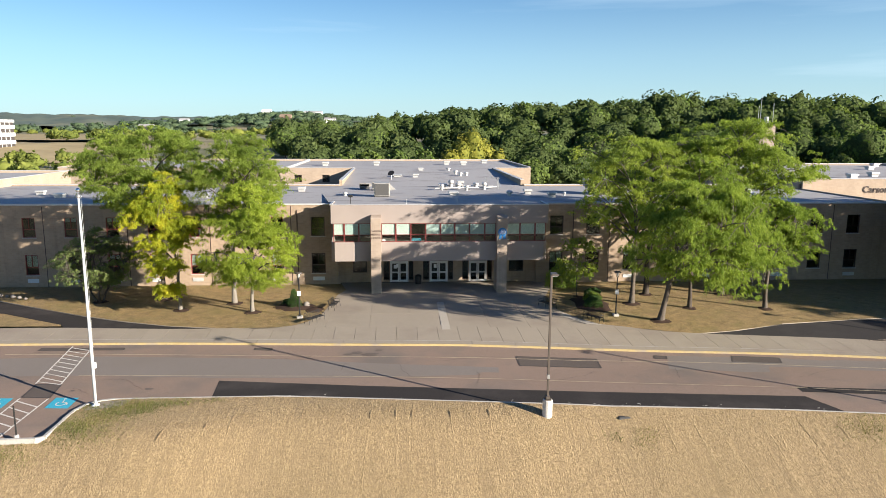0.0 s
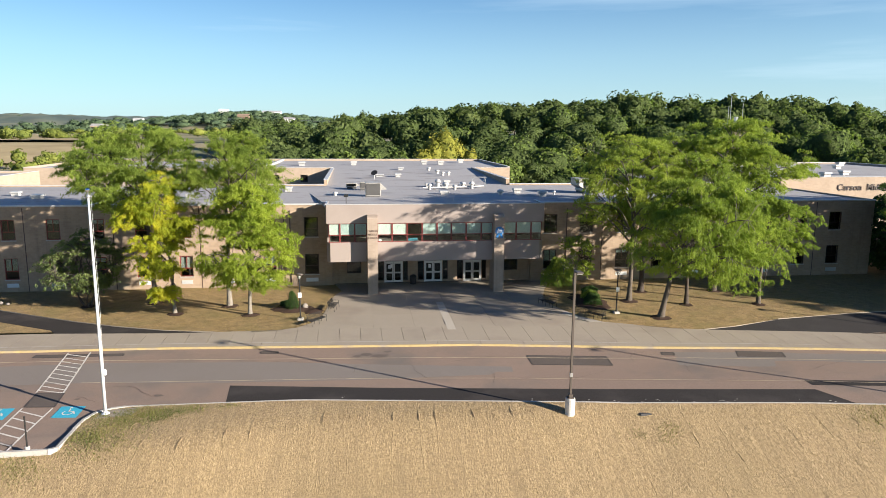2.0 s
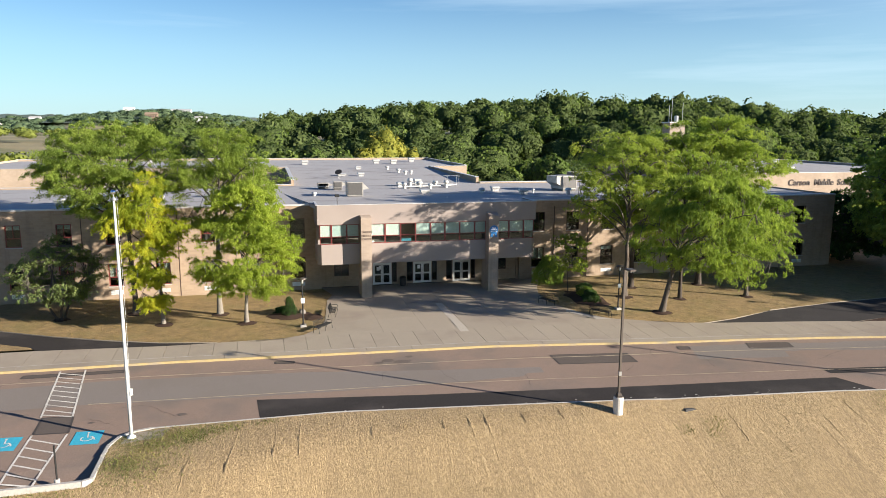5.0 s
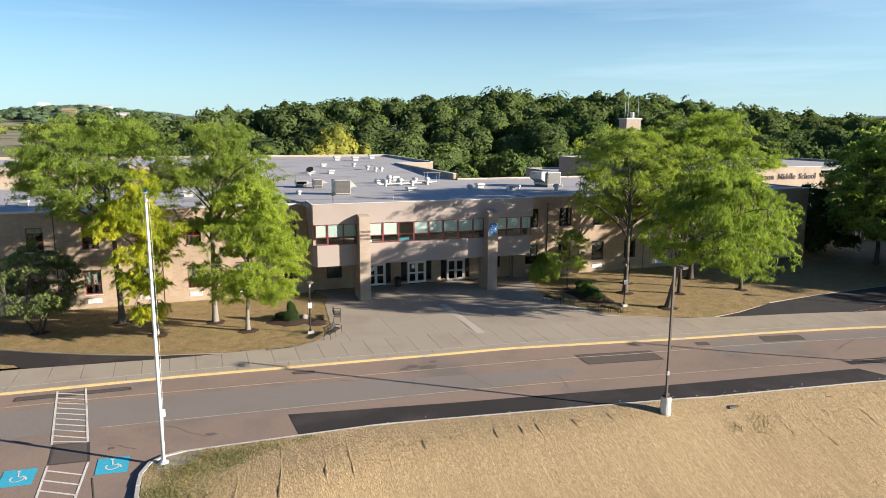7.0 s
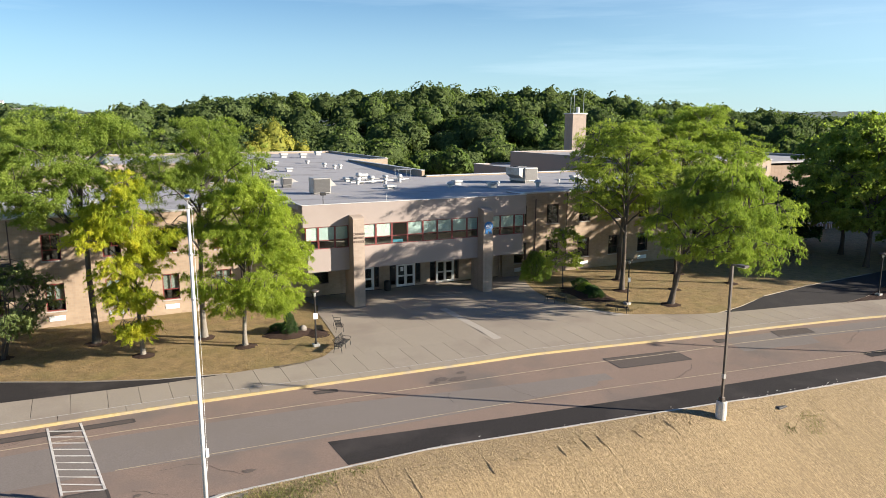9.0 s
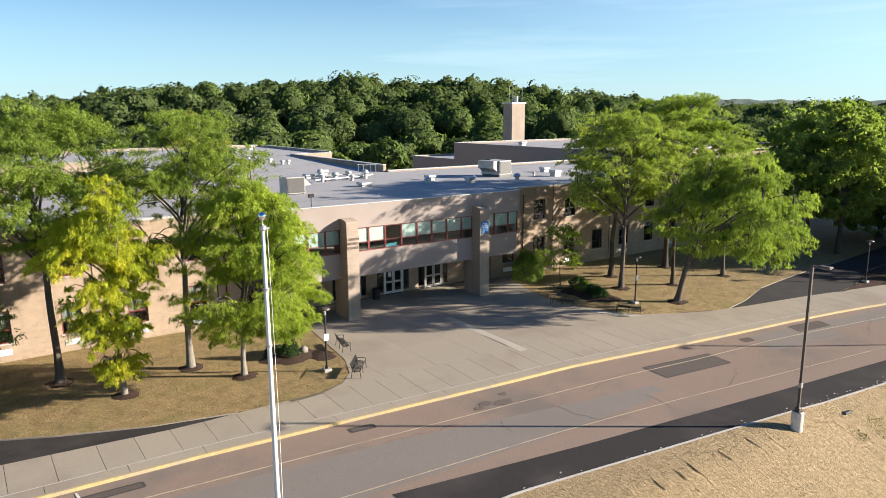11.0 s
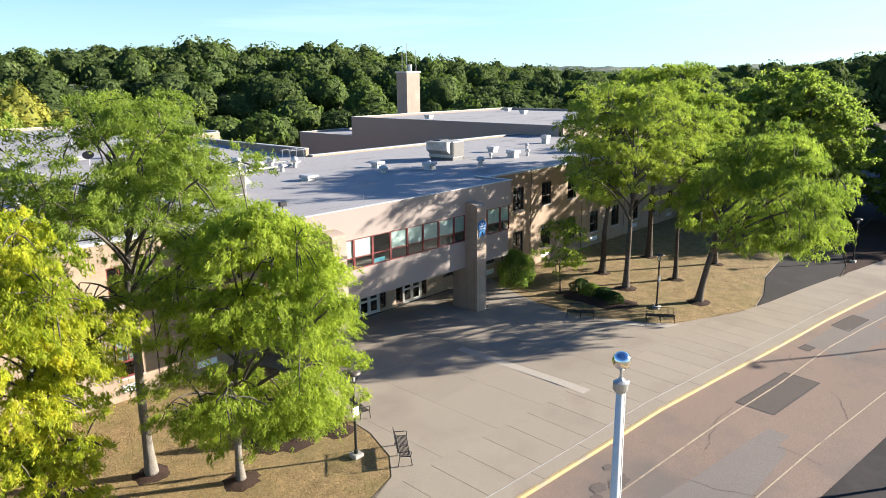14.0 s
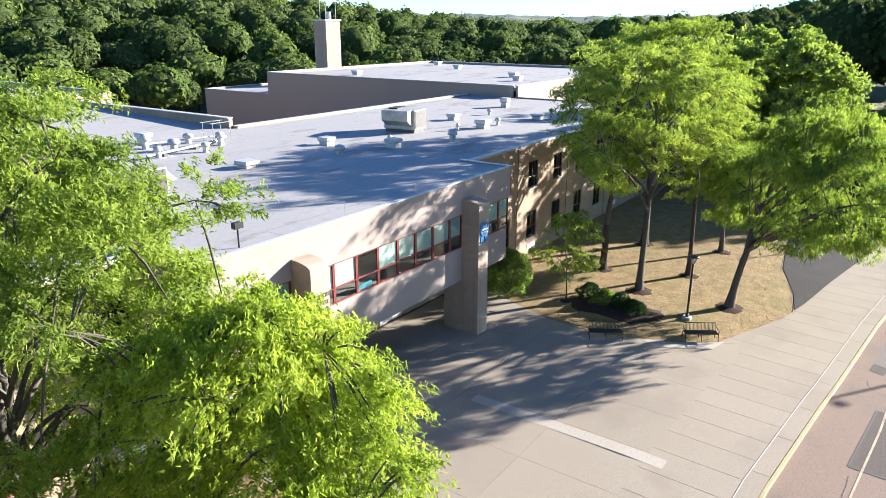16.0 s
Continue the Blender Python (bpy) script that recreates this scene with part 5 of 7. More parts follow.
def tree(name, label, x, y, height, radius, base, seed, material, trunk_r=0.28, fork=3.0, bark=None, pads=220, per_pad=110, leaf=(0.26, 0.075), lean=(0, 0), shift=(0, 0), form=DOME,
         pad_r=1.0, gap=0.0, limbs=7, stems=1, droop=0.4, group="", flatness=0.35, slim=True, hollow=0.55, hang=(0, 0)):
    """A tree: tapered trunk, forking limbs, twigs out to layered level sprays of small leaves, with an uneven outline and gaps."""
    rng = np.random.default_rng(seed)
    ob = thing(name, label, "tree", (x, y, 0), group)
    g = land(x, y) - 0.1
    bark = bark or BARK
    cx, cy = shift
    h = height - base
    prof_s, prof_r = [p[0] for p in form], [p[1] for p in form]
    # where the sprays sit: layers through the crown, most of them towards its outside
    pts = []
    while len(pts) < pads:
        s = rng.random()
        wide = float(np.interp(s, prof_s, prof_r))
        if rng.random() > wide + 0.12:
            continue
        a = rng.uniform(0, 2 * math.pi)
        edge_n = noise.noise(Vector((1.5 * math.cos(a), 1.5 * math.sin(a), 3.2 * s + seed * 1.7))) + 0.6 * noise.noise(Vector((3.6 * math.cos(a), 3.6 * math.sin(a), 7.5 * s + seed * 0.9)))
        q = 1 - 0.72 * rng.random() ** 1.5
        if s < 0.4 and q < hollow:
            continue
        r = radius * wide * q * (0.96 + 0.38 * edge_n)
        sag = droop * 0.9 * (r / radius) ** 2
        p = np.array([cx * (0.72 + 0.28 * s) + r * math.cos(a), cy * (0.72 + 0.28 * s) + r * math.sin(a), base + h * s * min(1.03, 0.97 + 0.16 * edge_n * (s > 0.6)) - sag])
        # on one side the outer sprays hang well below the rest
        low = max(0.0, (math.cos(a) * hang[0] + math.sin(a) * hang[1]) * r / radius) * max(0.0, 1 - 1.4 * s)
        if p[2] < max(0.8, base - 0.6):
            continue
        p[2] -= low * rng.random() ** 0.6
        layer = noise.noise(Vector((p[0] * 0.30 + seed, p[1] * 0.30, p[2] * 0.85))) + 0.5 * noise.noise(Vector((p[0] * 0.75, p[1] * 0.75 + seed, p[2] * 1.9)))
        if gap and layer < gap - 0.42 + (0.35 if form is UMBRELLA else 0.15) * max(0.0, 0.45 - s):
            continue
        pts.append(p)
    pts = np.array(pts)
    # limbs end where the sprays are, well apart from one another
    n_lobes = max(6, int(limbs * 1.6))
    picked = [int(rng.integers(len(pts)))]
    far_d = np.full(len(pts), 1e9)
    for _ in range(n_lobes):
        far_d = np.minimum(far_d, ((pts - pts[picked[-1]]) ** 2).sum(1))
        picked.append(int(np.argmax(far_d)))
    lobes = np.array([[cx * 0.6, cy * 0.6, base + h * 0.6]]) * 0.16 + pts[picked] * 0.84
    # wood
    b = Build()
    tips = []
    for s in range(stems):
        a0 = 2 * math.pi * s / max(1, stems) + seed
        off = 0.25 * (stems > 1)
        p0 = Vector((off * math.cos(a0), off * math.sin(a0), g))
        fk = Vector((lean[0] + (0.9 * math.cos(a0) if stems > 1 else 0), lean[1] + (0.9 * math.sin(a0) if stems > 1 else 0), fork))
        pl = [p0.lerp(fk, t) + Vector((0.12 * math.sin(3 * t + seed), 0.12 * math.cos(2.3 * t + seed), 0)) * t for t in np.linspace(0, 1, 7)]
        b.tube([p0 + Vector((0, 0, -0.1))] + pl, [trunk_r * 1.55] + [trunk_r * (1.25 - 0.45 * min(1, 4 * t)) * (1 - 0.22 * t) if t < 0.25 else trunk_r * 0.8 * (1 - 0.22 * t) for t in np.linspace(0, 1, 7)], 10)
        tips.append(pl[-1])
    part("trunk", b, bark, ob, smooth=True)
    b = Build()
    order = np.argsort(np.arctan2(lobes[:, 1] - cy, lobes[:, 0] - cx))
    nodes, spread = [], []
    if stems == 1:
        foot = tips[0]
        top = Vector((cx * 0.4 + 0.1, cy * 0.4, max(fork + 1.0, base + h * 0.74)))
        lead = [foot.lerp(top, t) + Vector((0.22 * math.sin(4 * t + seed), 0.22 * math.cos(5 * t + seed), 0)) * math.sin(math.pi * t) for t in np.linspace(0, 1, 9)]
        b.tube(lead, [trunk_r * 0.62 * (1 - 0.85 * t) for t in np.linspace(0, 1, 9)], 8, False)
        nodes += lead[4:]
        spread += [trunk_r * 0.2] * 5
    for i, k in enumerate(order):
        start = tips[i % len(tips)]
        end = Vector(lobes[k])
        up = 0.0
        if stems == 1:
            reach = 0.75 * math.hypot(end.x - start.x, end.y - start.y)
            up = min(0.9, max(0.0, (end.z - reach - start.z) / max(0.5, top.z - start.z)))
            start = start.lerp(top, up)
        rise_by = 0.16 * (end - start).length
        mid1 = start.lerp(end, 0.35) + Vector((0, 0, rise_by))
        mid2 = start.lerp(end, 0.72) + Vector((rng.normal() * 0.25, rng.normal() * 0.25, 0.9 * rise_by))
        chain = [start, mid1, mid2, end]
        curve = []
        for t in np.linspace(0, 1, 8):
            u = 1 - t
            curve.append(chain[0] * u ** 3 + chain[1] * 3 * u * u * t + chain[2] * 3 * u * t * t + chain[3] * t ** 3)
        r0 = trunk_r * (0.40 * (1 - 0.5 * up) if stems == 1 else 0.6)
        b.tube(curve, [r0 * (1 - 0.82 * t) for t in np.linspace(0, 1, 8)], 7, False)
        nodes += curve[2:]
        spread += [r0 * (1 - 0.82 * t) for t in np.linspace(0, 1, 8)][2:]
    arr = np.array(nodes)
    for p in pts[:: max(1, len(pts) // 220)]:
        k = int(np.argmin(((arr - p) ** 2).sum(1)))
        a, e = Vector(arr[k]), Vector(p)
        m = a.lerp(e, 0.55) + Vector((0, 0, 0.10 * (e - a).length))
        b.tube([a, m, e], [min(0.055, spread[k] * 0.6), 0.03, 0.012], 4, False)
    part("crown_wood", b, BARK_LIMB, ob, smooth=True)
    # leaves: sprays longer than wide, pointing outwards and hanging at the tip
    total = pads * per_pad
    idx = np.repeat(np.arange(pads), per_pad)
    rr = pad_r * (0.6 + 0.7 * rng.random(pads))[idx]
    away = np.arctan2(pts[:, 1] - cy, pts[:, 0] - cx) + rng.normal(size=pads) * 0.6
    spray = rng.integers(7, size=total)
    a0 = rng.uniform(0, 2 * math.pi, (pads, 7))[idx, spray]
    q0 = np.sqrt(rng.random((pads, 7)))[idx, spray]
    u = (q0 * np.cos(a0) + rng.normal(size=total) * 0.15) * 1.25 * rr
    v = (q0 * np.sin(a0) + rng.normal(size=total) * 0.13) * 0.72 * rr
    ca, sa = np.cos(away)[idx], np.sin(away)[idx]
    tilt = rng.normal(size=pads)[idx] * 0.2 - 0.08
    off = np.stack([u * ca - v * sa, u * sa + v * ca, rng.normal(size=total) * 0.15 * pad_r + u * tilt - droop * 0.35 * (u * u + v * v) / pad_r], 1)
    centres = pts[idx] + off
    al, ac = random_axes(rng, total, flatness)
    out = np.stack([ca, sa, np.full(total, -0.35 - 0.5 * droop)], 1)
    al = unit(al * 0.85 + out * 0.6)
    ac = unit(np.cross(unit(np.cross(al, ac)), al))
    ln = leaf[0] * (0.65 + 0.7 * rng.random(total))
    wd = leaf[1] * (0.7 + 0.6 * rng.random(total))
    verts = (spears if slim else kites)(centres, al, ac, ln, wd, np.full(total, droop * 0.5))
    leaf_mesh("crown", verts, material, ob, 3 if slim else 4)
    return ob


LOC = "tall honey locust with feathery yellow-green leaves on the lawn"
FINE, LONG = (0.125, 0.046), (0.20, 0.075)
tree("crab_apple_tree", "small spreading ornamental tree with dull green leaves", -30.1, 65.0, 6.9, 4.0, 1.9, 3, CRAB_LEAF, 0.13, 1.2, BARK_DARK, 420, 50, (0.15, 0.085), stems=3, pad_r=0.5, gap=0.3, limbs=6, flatness=0.4, slim=False)
tree("locust_tree", LOC, -24.4, 65.7, 16.4, 5.9, 8.5, 21, LOCUST, 0.28, 5.6, BARK, 1000, 140, (0.145, 0.056), pad_r=0.62, gap=0.42, limbs=14, group="front trees", shift=(-1.2, -0.3), form=UMBRELLA)
tree("locust_tree", "slender honey locust with yellowing hanging leaves", -21.6, 61.5, 12.3, 2.9, 1.9, 22, LOCUST_YELLOW, 0.18, 3.8, BARK_PALE, 680, 150, (0.135, 0.052), pad_r=0.48, gap=0.30, limbs=12, droop=0.75, group="front trees", shift=(-0.7, -1.9), form=SPIRE, hollow=0.3)
tree("locust_tree", LOC, -17.3, 63.8, 15.7, 4.4, 7.4, 23, LOCUST, 0.25, 6.2, BARK_PALE, 920, 135, FINE, pad_r=0.56, gap=0.41, limbs=13, group="front trees", shift=(0.7, -0.2), form=UMBRELLA)
tree("locust_tree", "rounded honey locust with dense bright green leaves", -15.0, 60.5, 12.0, 3.9, 2.7, 24, LOCUST_BRIGHT, 0.20, 3.4, BARK_PALE, 1150, 140, FINE, pad_r=0.50, gap=0.38, limbs=13, droop=0.6, group="front trees", shift=(0.3, -2.4), form=DOME, hollow=0.35)
tree("locust_tree", "leaning honey locust with leaves hanging towards the path", 21.0, 56.4, 13.2, 6.0, 5.0, 31, LOCUST, 0.31, 3.6, BARK, 1150, 84, (0.175, 0.064), lean=(0.35, -0.5), pad_r=0.60, gap=0.40, limbs=10, droop=0.9, group="front trees", shift=(2.0, -4.1), form=WIDE, hang=(3.4, -0.8))
tree("locust_tree", LOC, 20.3, 62.0, 15.9, 4.9, 6.5, 32, LOCUST, 0.27, 5.0, BARK, 740, 66, (0.18, 0.066), pad_r=0.56, gap=0.47, limbs=13, group="front trees", shift=(-1.0, -0.3), form=UMBRELLA)
tree("locust_tree", LOC, 23.0, 65.7, 16.0, 4.7, 7.0, 33, LOCUST, 0.32, 3.4, BARK_DARK, 660, 66, (0.18, 0.066), pad_r=0.56, gap=0.46, limbs=13, group="front trees", shift=(0.3, -0.6), form=UMBRELLA)
tree("locust_tree", LOC, 30.6, 65.3, 17.2, 6.6, 8.8, 34, LOCUST, 0.32, 5.5, BARK_DARK, 1050, 76, LONG, pad_r=0.62, gap=0.42, limbs=14, group="front trees", shift=(0.6, -0.5), form=UMBRELLA)
tree("locust_tree", LOC, 25.2, 60.2, 14.4, 3.8, 8.2, 35, LOCUST, 0.20, 6.0, BARK_DARK, 200, 56, LONG, pad_r=0.56, gap=0.48, limbs=12, droop=0.3, group="front trees", form=DOME)
tree("locust_tree", "honey locust with wide low leaf sprays near the path", 32.2, 59.7, 10.6, 3.6, 3.8, 36, LOCUST, 0.22, 4.0, BARK, 560, 74, LONG, pad_r=0.56, gap=0.46, limbs=12, droop=0.5, group="front trees", shift=(0.4, 0.3), form=UMBRELLA)
tree("sapling", "thin young tree with sparse green leaves", 15.8, 65.2, 6.4, 2.3, 2.0, 41, LOCUST, 0.06, 2.2, BARK, 110, 46, (0.20, 0.075), pad_r=0.45, gap=0.35, limbs=6)
for x, y, h, r, base, seed, mat, pads, per, leaf, words in ((52.4, 58.9, 16.8, 6.2, 4.2, 51, BROADLEAF, 760, 60, (0.30, 0.21), "tall broad-leaved tree beside the side path"), (57.0, 65.0, 16.4, 6.4, 3.8, 52, BROADLEAF, 760, 56, (0.32, 0.23), "tall broad-leaved tree behind the side path"),
                                                            (56.8, 74.0, 8.4, 5.2, 0.3, 53, SHRUB_LEAF, 400, 55, (0.30, 0.22), "low dark broad-leaved tree by the side entrance"), (67.0, 61.0, 14.5, 7.0, 0.8, 54, BROADLEAF, 620, 50, (0.38, 0.28), "broad-leaved tree beyond the side path"),
                                                            (62.0, 49.5, 10.5, 5.4, 0.8, 55, BROADLEAF, 520, 50, (0.34, 0.25), "low broad-leaved tree in the mulch bed"),
                                                            (73.0, 42.0, 16.0, 8.0, 1.0, 56, BROADLEAF, 520, 50, (0.36, 0.27), "broad-leaved tree at the end of the mulch bed"), (82.0, 35.5, 18.0, 8.5, 1.0, 57, BROADLEAF, 520, 50, (0.38, 0.28), "broad-leaved tree at the end of the mulch bed")):
    tree("broadleaf_tree", words, x, y, h, r, base, seed, mat, 0.33, 3.2, BARK_DARK, pads, per, leaf, pad_r=0.8, gap=0.3, limbs=10, droop=0.25, flatness=0.2, group="side trees", slim=False, form=DOME, hollow=0.2)


def shrub(name, label, x, y, rx, ry, h, seed, material, leaves=2600, leaf=(0.10, 0.06), z0=0.05, cone=0.0):
    rng = np.random.default_rng(seed)
    ob = thing(name, label, "shrub", (x, y, 0))
    b = Build()
    for k in range(7):
        a = 2 * math.pi * k / 7
        b.tube([(0.06 * math.cos(a), 0.06 * math.sin(a), -0.05), (0.3 * rx * math.cos(a), 0.3 * ry * math.sin(a), h * 0.4), (0.6 * rx * math.cos(a), 0.6 * ry * math.sin(a), h * 0.75)], [0.035, 0.025, 0.01], 5)
    part("stems", b, BARK_DARK, ob)
    d = unit(rng.normal(size=(leaves, 3)))
    d[:, 2] = np.abs(d[:, 2]) * 1.0 - 0.25
    bumps = np.array([0.82 + 0.5 * noise.noise(Vector((q[0] * 2.2, q[1] * 2.2, q[2] * 2.2 + seed))) for q in d])
    r = bumps * (0.6 + 0.4 * rng.random(leaves) ** 0.4)
    zz = z0 + h * np.clip((d[:, 2] + 0.25) / 1.2, 0, 1) ** 0.85 * (0.8 + 0.25 * bumps)
    taper = 1 - cone * np.clip(zz / h, 0, 1)
    c = np.stack([d[:, 0] * r * rx * taper, d[:, 1] * r * ry * taper, zz * (0.85 + 0.15 * rng.random(leaves))], 1)
    al, ac = random_axes(rng, leaves, 0.2)
    leaf_mesh("foliage", kites(c, al, ac, leaf[0] * (0.7 + 0.6 * rng.random(leaves)), np.full(leaves, leaf[1]), np.full(leaves, 0.1)), material, ob)
    return ob


shrub("shrub", "rounded dark green shrub by the brick wall", 15.3, 69.2, 1.9, 1.6, 3.4, 61, BROADLEAF, 6500, (0.16, 0.09))
shrub("shrub", "clipped upright green yew in the mulch bed", -11.5, 62.0, 0.75, 0.7, 1.9, 62, SHRUB_LEAF, 5000, (0.09, 0.04), cone=0.3)
for i, (x, y) in enumerate(((17.1, 64.2), (16.8, 63.0), (16.5, 61.8), (16.3, 60.9))):
    shrub("hedge_shrub", "low clipped green hedge shrub in the mulch bed", x, y, 0.98, 0.9, 1.15 - 0.06 * i, 63 + i, LOCUST_DEEP if i == 1 else SHRUB_LEAF, 3600, (0.09, 0.05))
shrub("shrub", "low dark creeping shrub in the mulch bed", -12.0, 63.2, 0.9, 0.8, 0.6, 70, SHRUB_LEAF, 2500, (0.09, 0.05))


def mound(cx, cy, rx, ry, h, seed):
    """A heap of bark mulch."""
    b = Build()
    rng2 = random.Random(seed)
    rings, n = 5, 22
    wob = [0.85 + 0.3 * rng2.random() for _ in range(n)]
    for i in range(rings):
        t = i / (rings - 1)
        for k in range(n):
            a = 2 * math.pi * k / n
            b.v.append((cx + rx * (1 - t) * wob[k] * math.cos(a) + 0.001, cy + ry * (1 - t) * wob[k] * math.sin(a), land(cx, cy) - 0.03 + h * math.sin(t * math.pi / 2) * (0.85 + 0.3 * rng2.random())))
        if i:
            b.f += [((i - 1) * n + k, (i - 1) * n + (k + 1) % n, i * n + (k + 1) % n, i * n + k) for k in range(n)]
    return b


for i, (x, y, rx, ry, h) in enumerate(((-24.4, 65.7, 0.8, 0.8, 0.14), (-21.6, 61.5, 0.8, 0.75, 0.14), (-17.3, 63.8, 0.85, 0.8, 0.14), (-15.0, 60.5, 0.85, 0.8, 0.14), (-30.1, 65, 0.7, 0.7, 0.12), (21.0, 56.4, 0.95, 0.9, 0.15), (20.3, 62, 0.9, 0.9, 0.15), (23, 65.7, 0.8, 0.8, 0.13), (30.6, 65.3, 0.8, 0.8, 0.13), (25.2, 60.2, 0.7, 0.7, 0.12), (32.2, 59.7, 0.7, 0.7, 0.12),
                                              (15.8, 65.2, 0.4, 0.4, 0.08), (-11.4, 62.2, 1.9, 1.5, 0.28), (-9.6, 61.3, 0.9, 1.2, 0.15), (16.4, 62.2, 1.8, 2.9, 0.25), (16.9, 59.9, 0.8, 0.7, 0.14))):
    structure("mulch_ring", mound(x, y, rx, ry, h, 80 + i), MULCH, "heaped dark bark mulch on the lawn", "mulch", smooth=True)

# ---- street furniture ----
def bench(x, y, facing):
    """A black metal slatted bench; it faces along the angle."""
    ob = thing("bench", "black wrought metal slatted bench on the forecourt edge", "bench", (x, y, land(x, y)), "forecourt benches")
    ob.rotation_euler = (0, 0, facing)
    L = 0.92
    for k in range(9):
        yy = -0.20 + 0.055 * k
        part("seat_slat", Build().box(-L, L, yy, yy + 0.035, 0.425 - 0.03 * abs(k - 5) * 0.1, 0.437 - 0.03 * abs(k - 5) * 0.1), STEEL_DARK, ob)
    for k in range(24):
        xx = -L + 0.04 + 2 * (L - 0.04) * k / 23
        part("back_slat", Build().tube([(xx, 0.27, 0.44), (xx, 0.31, 0.62), (xx, 0.40, 0.88)], 0.011, 4), STEEL_DARK, ob)
    part("top_rail", Build().tube([(-L, 0.40, 0.88), (L, 0.40, 0.88)], 0.02, 6), STEEL_DARK, ob)
    part("low_rail", Build().tube([(-L, 0.27, 0.45), (L, 0.27, 0.45)], 0.018, 6), STEEL_DARK, ob)
    for s in (-1, 1):
        part("leg", Build().tube([(s * L, -0.26, 0.0), (s * L, -0.20, 0.42), (s * L, 0.27, 0.45), (s * L, 0.34, 0.0)], 0.022, 6), STEEL_DARK, ob)
        part("armrest", Build().tube([(s * L, -0.20, 0.42), (s * L, -0.24, 0.62), (s * L, -0.16, 0.66), (s * L, 0.33, 0.66)], 0.02, 6), STEEL_DARK, ob)
    part("centre_leg", Build().tube([(0, -0.22, 0.0), (0, -0.18, 0.42), (0, 0.27, 0.45), (0, 0.32, 0.0)], 0.02, 6), STEEL_DARK, ob)
    return ob


bench(-7.75, 61.6, radians(78))
bench(-9.0, 56.9, radians(52))
bench(11.9, 60.9, radians(-55 - 5))
bench(15.0, 56.5, radians(-57))


def path_lamp(x, y, notice=True, h=4.0):
    ob = thing("street_lamp", "black post lamp with a shallow dish head on the lawn", "lamp", (x, y, land(x, y)), "path lamps")
    part("base", Build().box(-0.24, 0.24, -0.24, 0.24, -0.2, 0.16), KERB, ob, "square concrete foot", bevel=0.02)
    part("post", Build().tube([(0, 0, 0.15), (0, 0, h - 0.5)], [0.065, 0.055], 10), STEEL_DARK, ob)
    part("collar", Build().lathe(0, 0, [(0.10, 0.16), (0.10, 0.3), (0.07, 0.34)], 10), STEEL_DARK, ob)
    for k in range(4):
        a = math.pi / 4 + k * math.pi / 2
        part("arm", Build().tube([(0.04 * math.cos(a), 0.04 * math.sin(a), h - 0.55), (0.27 * math.cos(a), 0.27 * math.sin(a), h - 0.08)], 0.016, 5), STEEL_DARK, ob)
    part("head", Build().lathe(0, 0, [(0.10, h - 0.10), (0.33, h - 0.07), (0.35, h - 0.02), (0.20, h + 0.05), (0.05, h + 0.07)], 16), BRONZE, ob, smooth=True)
    part("lens", Build().lathe(0, 0, [(0.06, h - 0.42), (0.09, h - 0.34), (0.09, h - 0.2), (0.05, h - 0.11)], 10), ALU, ob)
    if notice:
        part("notice", Build().box(-0.15, 0.15, -0.11, -0.085, 1.98, 2.40), WHITE_METAL, ob, "white notice board")
    return ob


path_lamp(-10.5, 58.4)
path_lamp(17.5, 58.0)
path_lamp(42.0, 51.0, False)
path_lamp(58.5, 56.0, False)


def road_lamp(x, y):
    """A tall post with a flat head on a round concrete foot."""
    ob = thing("road_lamp", "tall bronze road lamp post on a white concrete foot", "lamp", (x, y, 0))
    g = land(x, y)
    part("foot", Build().lathe(0, 0, [(0.30, g - 0.4), (0.30, 0.15), (0.27, 0.22)], 18), WHITE_PAINT, ob, "round white concrete foot", smooth=False)
    part("base_plate", Build().box(-0.2, 0.2, -0.2, 0.2, 0.22, 0.26), BRONZE, ob)
    part("base_cover", Build().box(-0.13, 0.13, -0.13, 0.13, 0.26, 0.45), BRONZE, ob, bevel=0.02)
    part("post", Build().box(-0.065, 0.065, -0.065, 0.065, 0.3, 8.05), BRONZE, ob, bevel=0.01)
    part("band", Build().box(-0.085, 0.085, -0.085, 0.085, 1.55, 1.8), STEEL_GREY, ob, "pale metal band round the pole")
    part("head_arm", Build().box(-0.04, 0.04, -0.5, 0.0, 8.0, 8.08), BRONZE, ob)
    part("head", Build().box(-0.2, 0.2, -0.95, -0.35, 8.02, 8.14), BRONZE, ob, bevel=0.03)
    part("lens", Build().box(-0.15, 0.15, -0.9, -0.4, 8.0, 8.02), ALU, ob)
    return ob


road_lamp(7.05, 38.2)
road_lamp(36.6, 33.9)


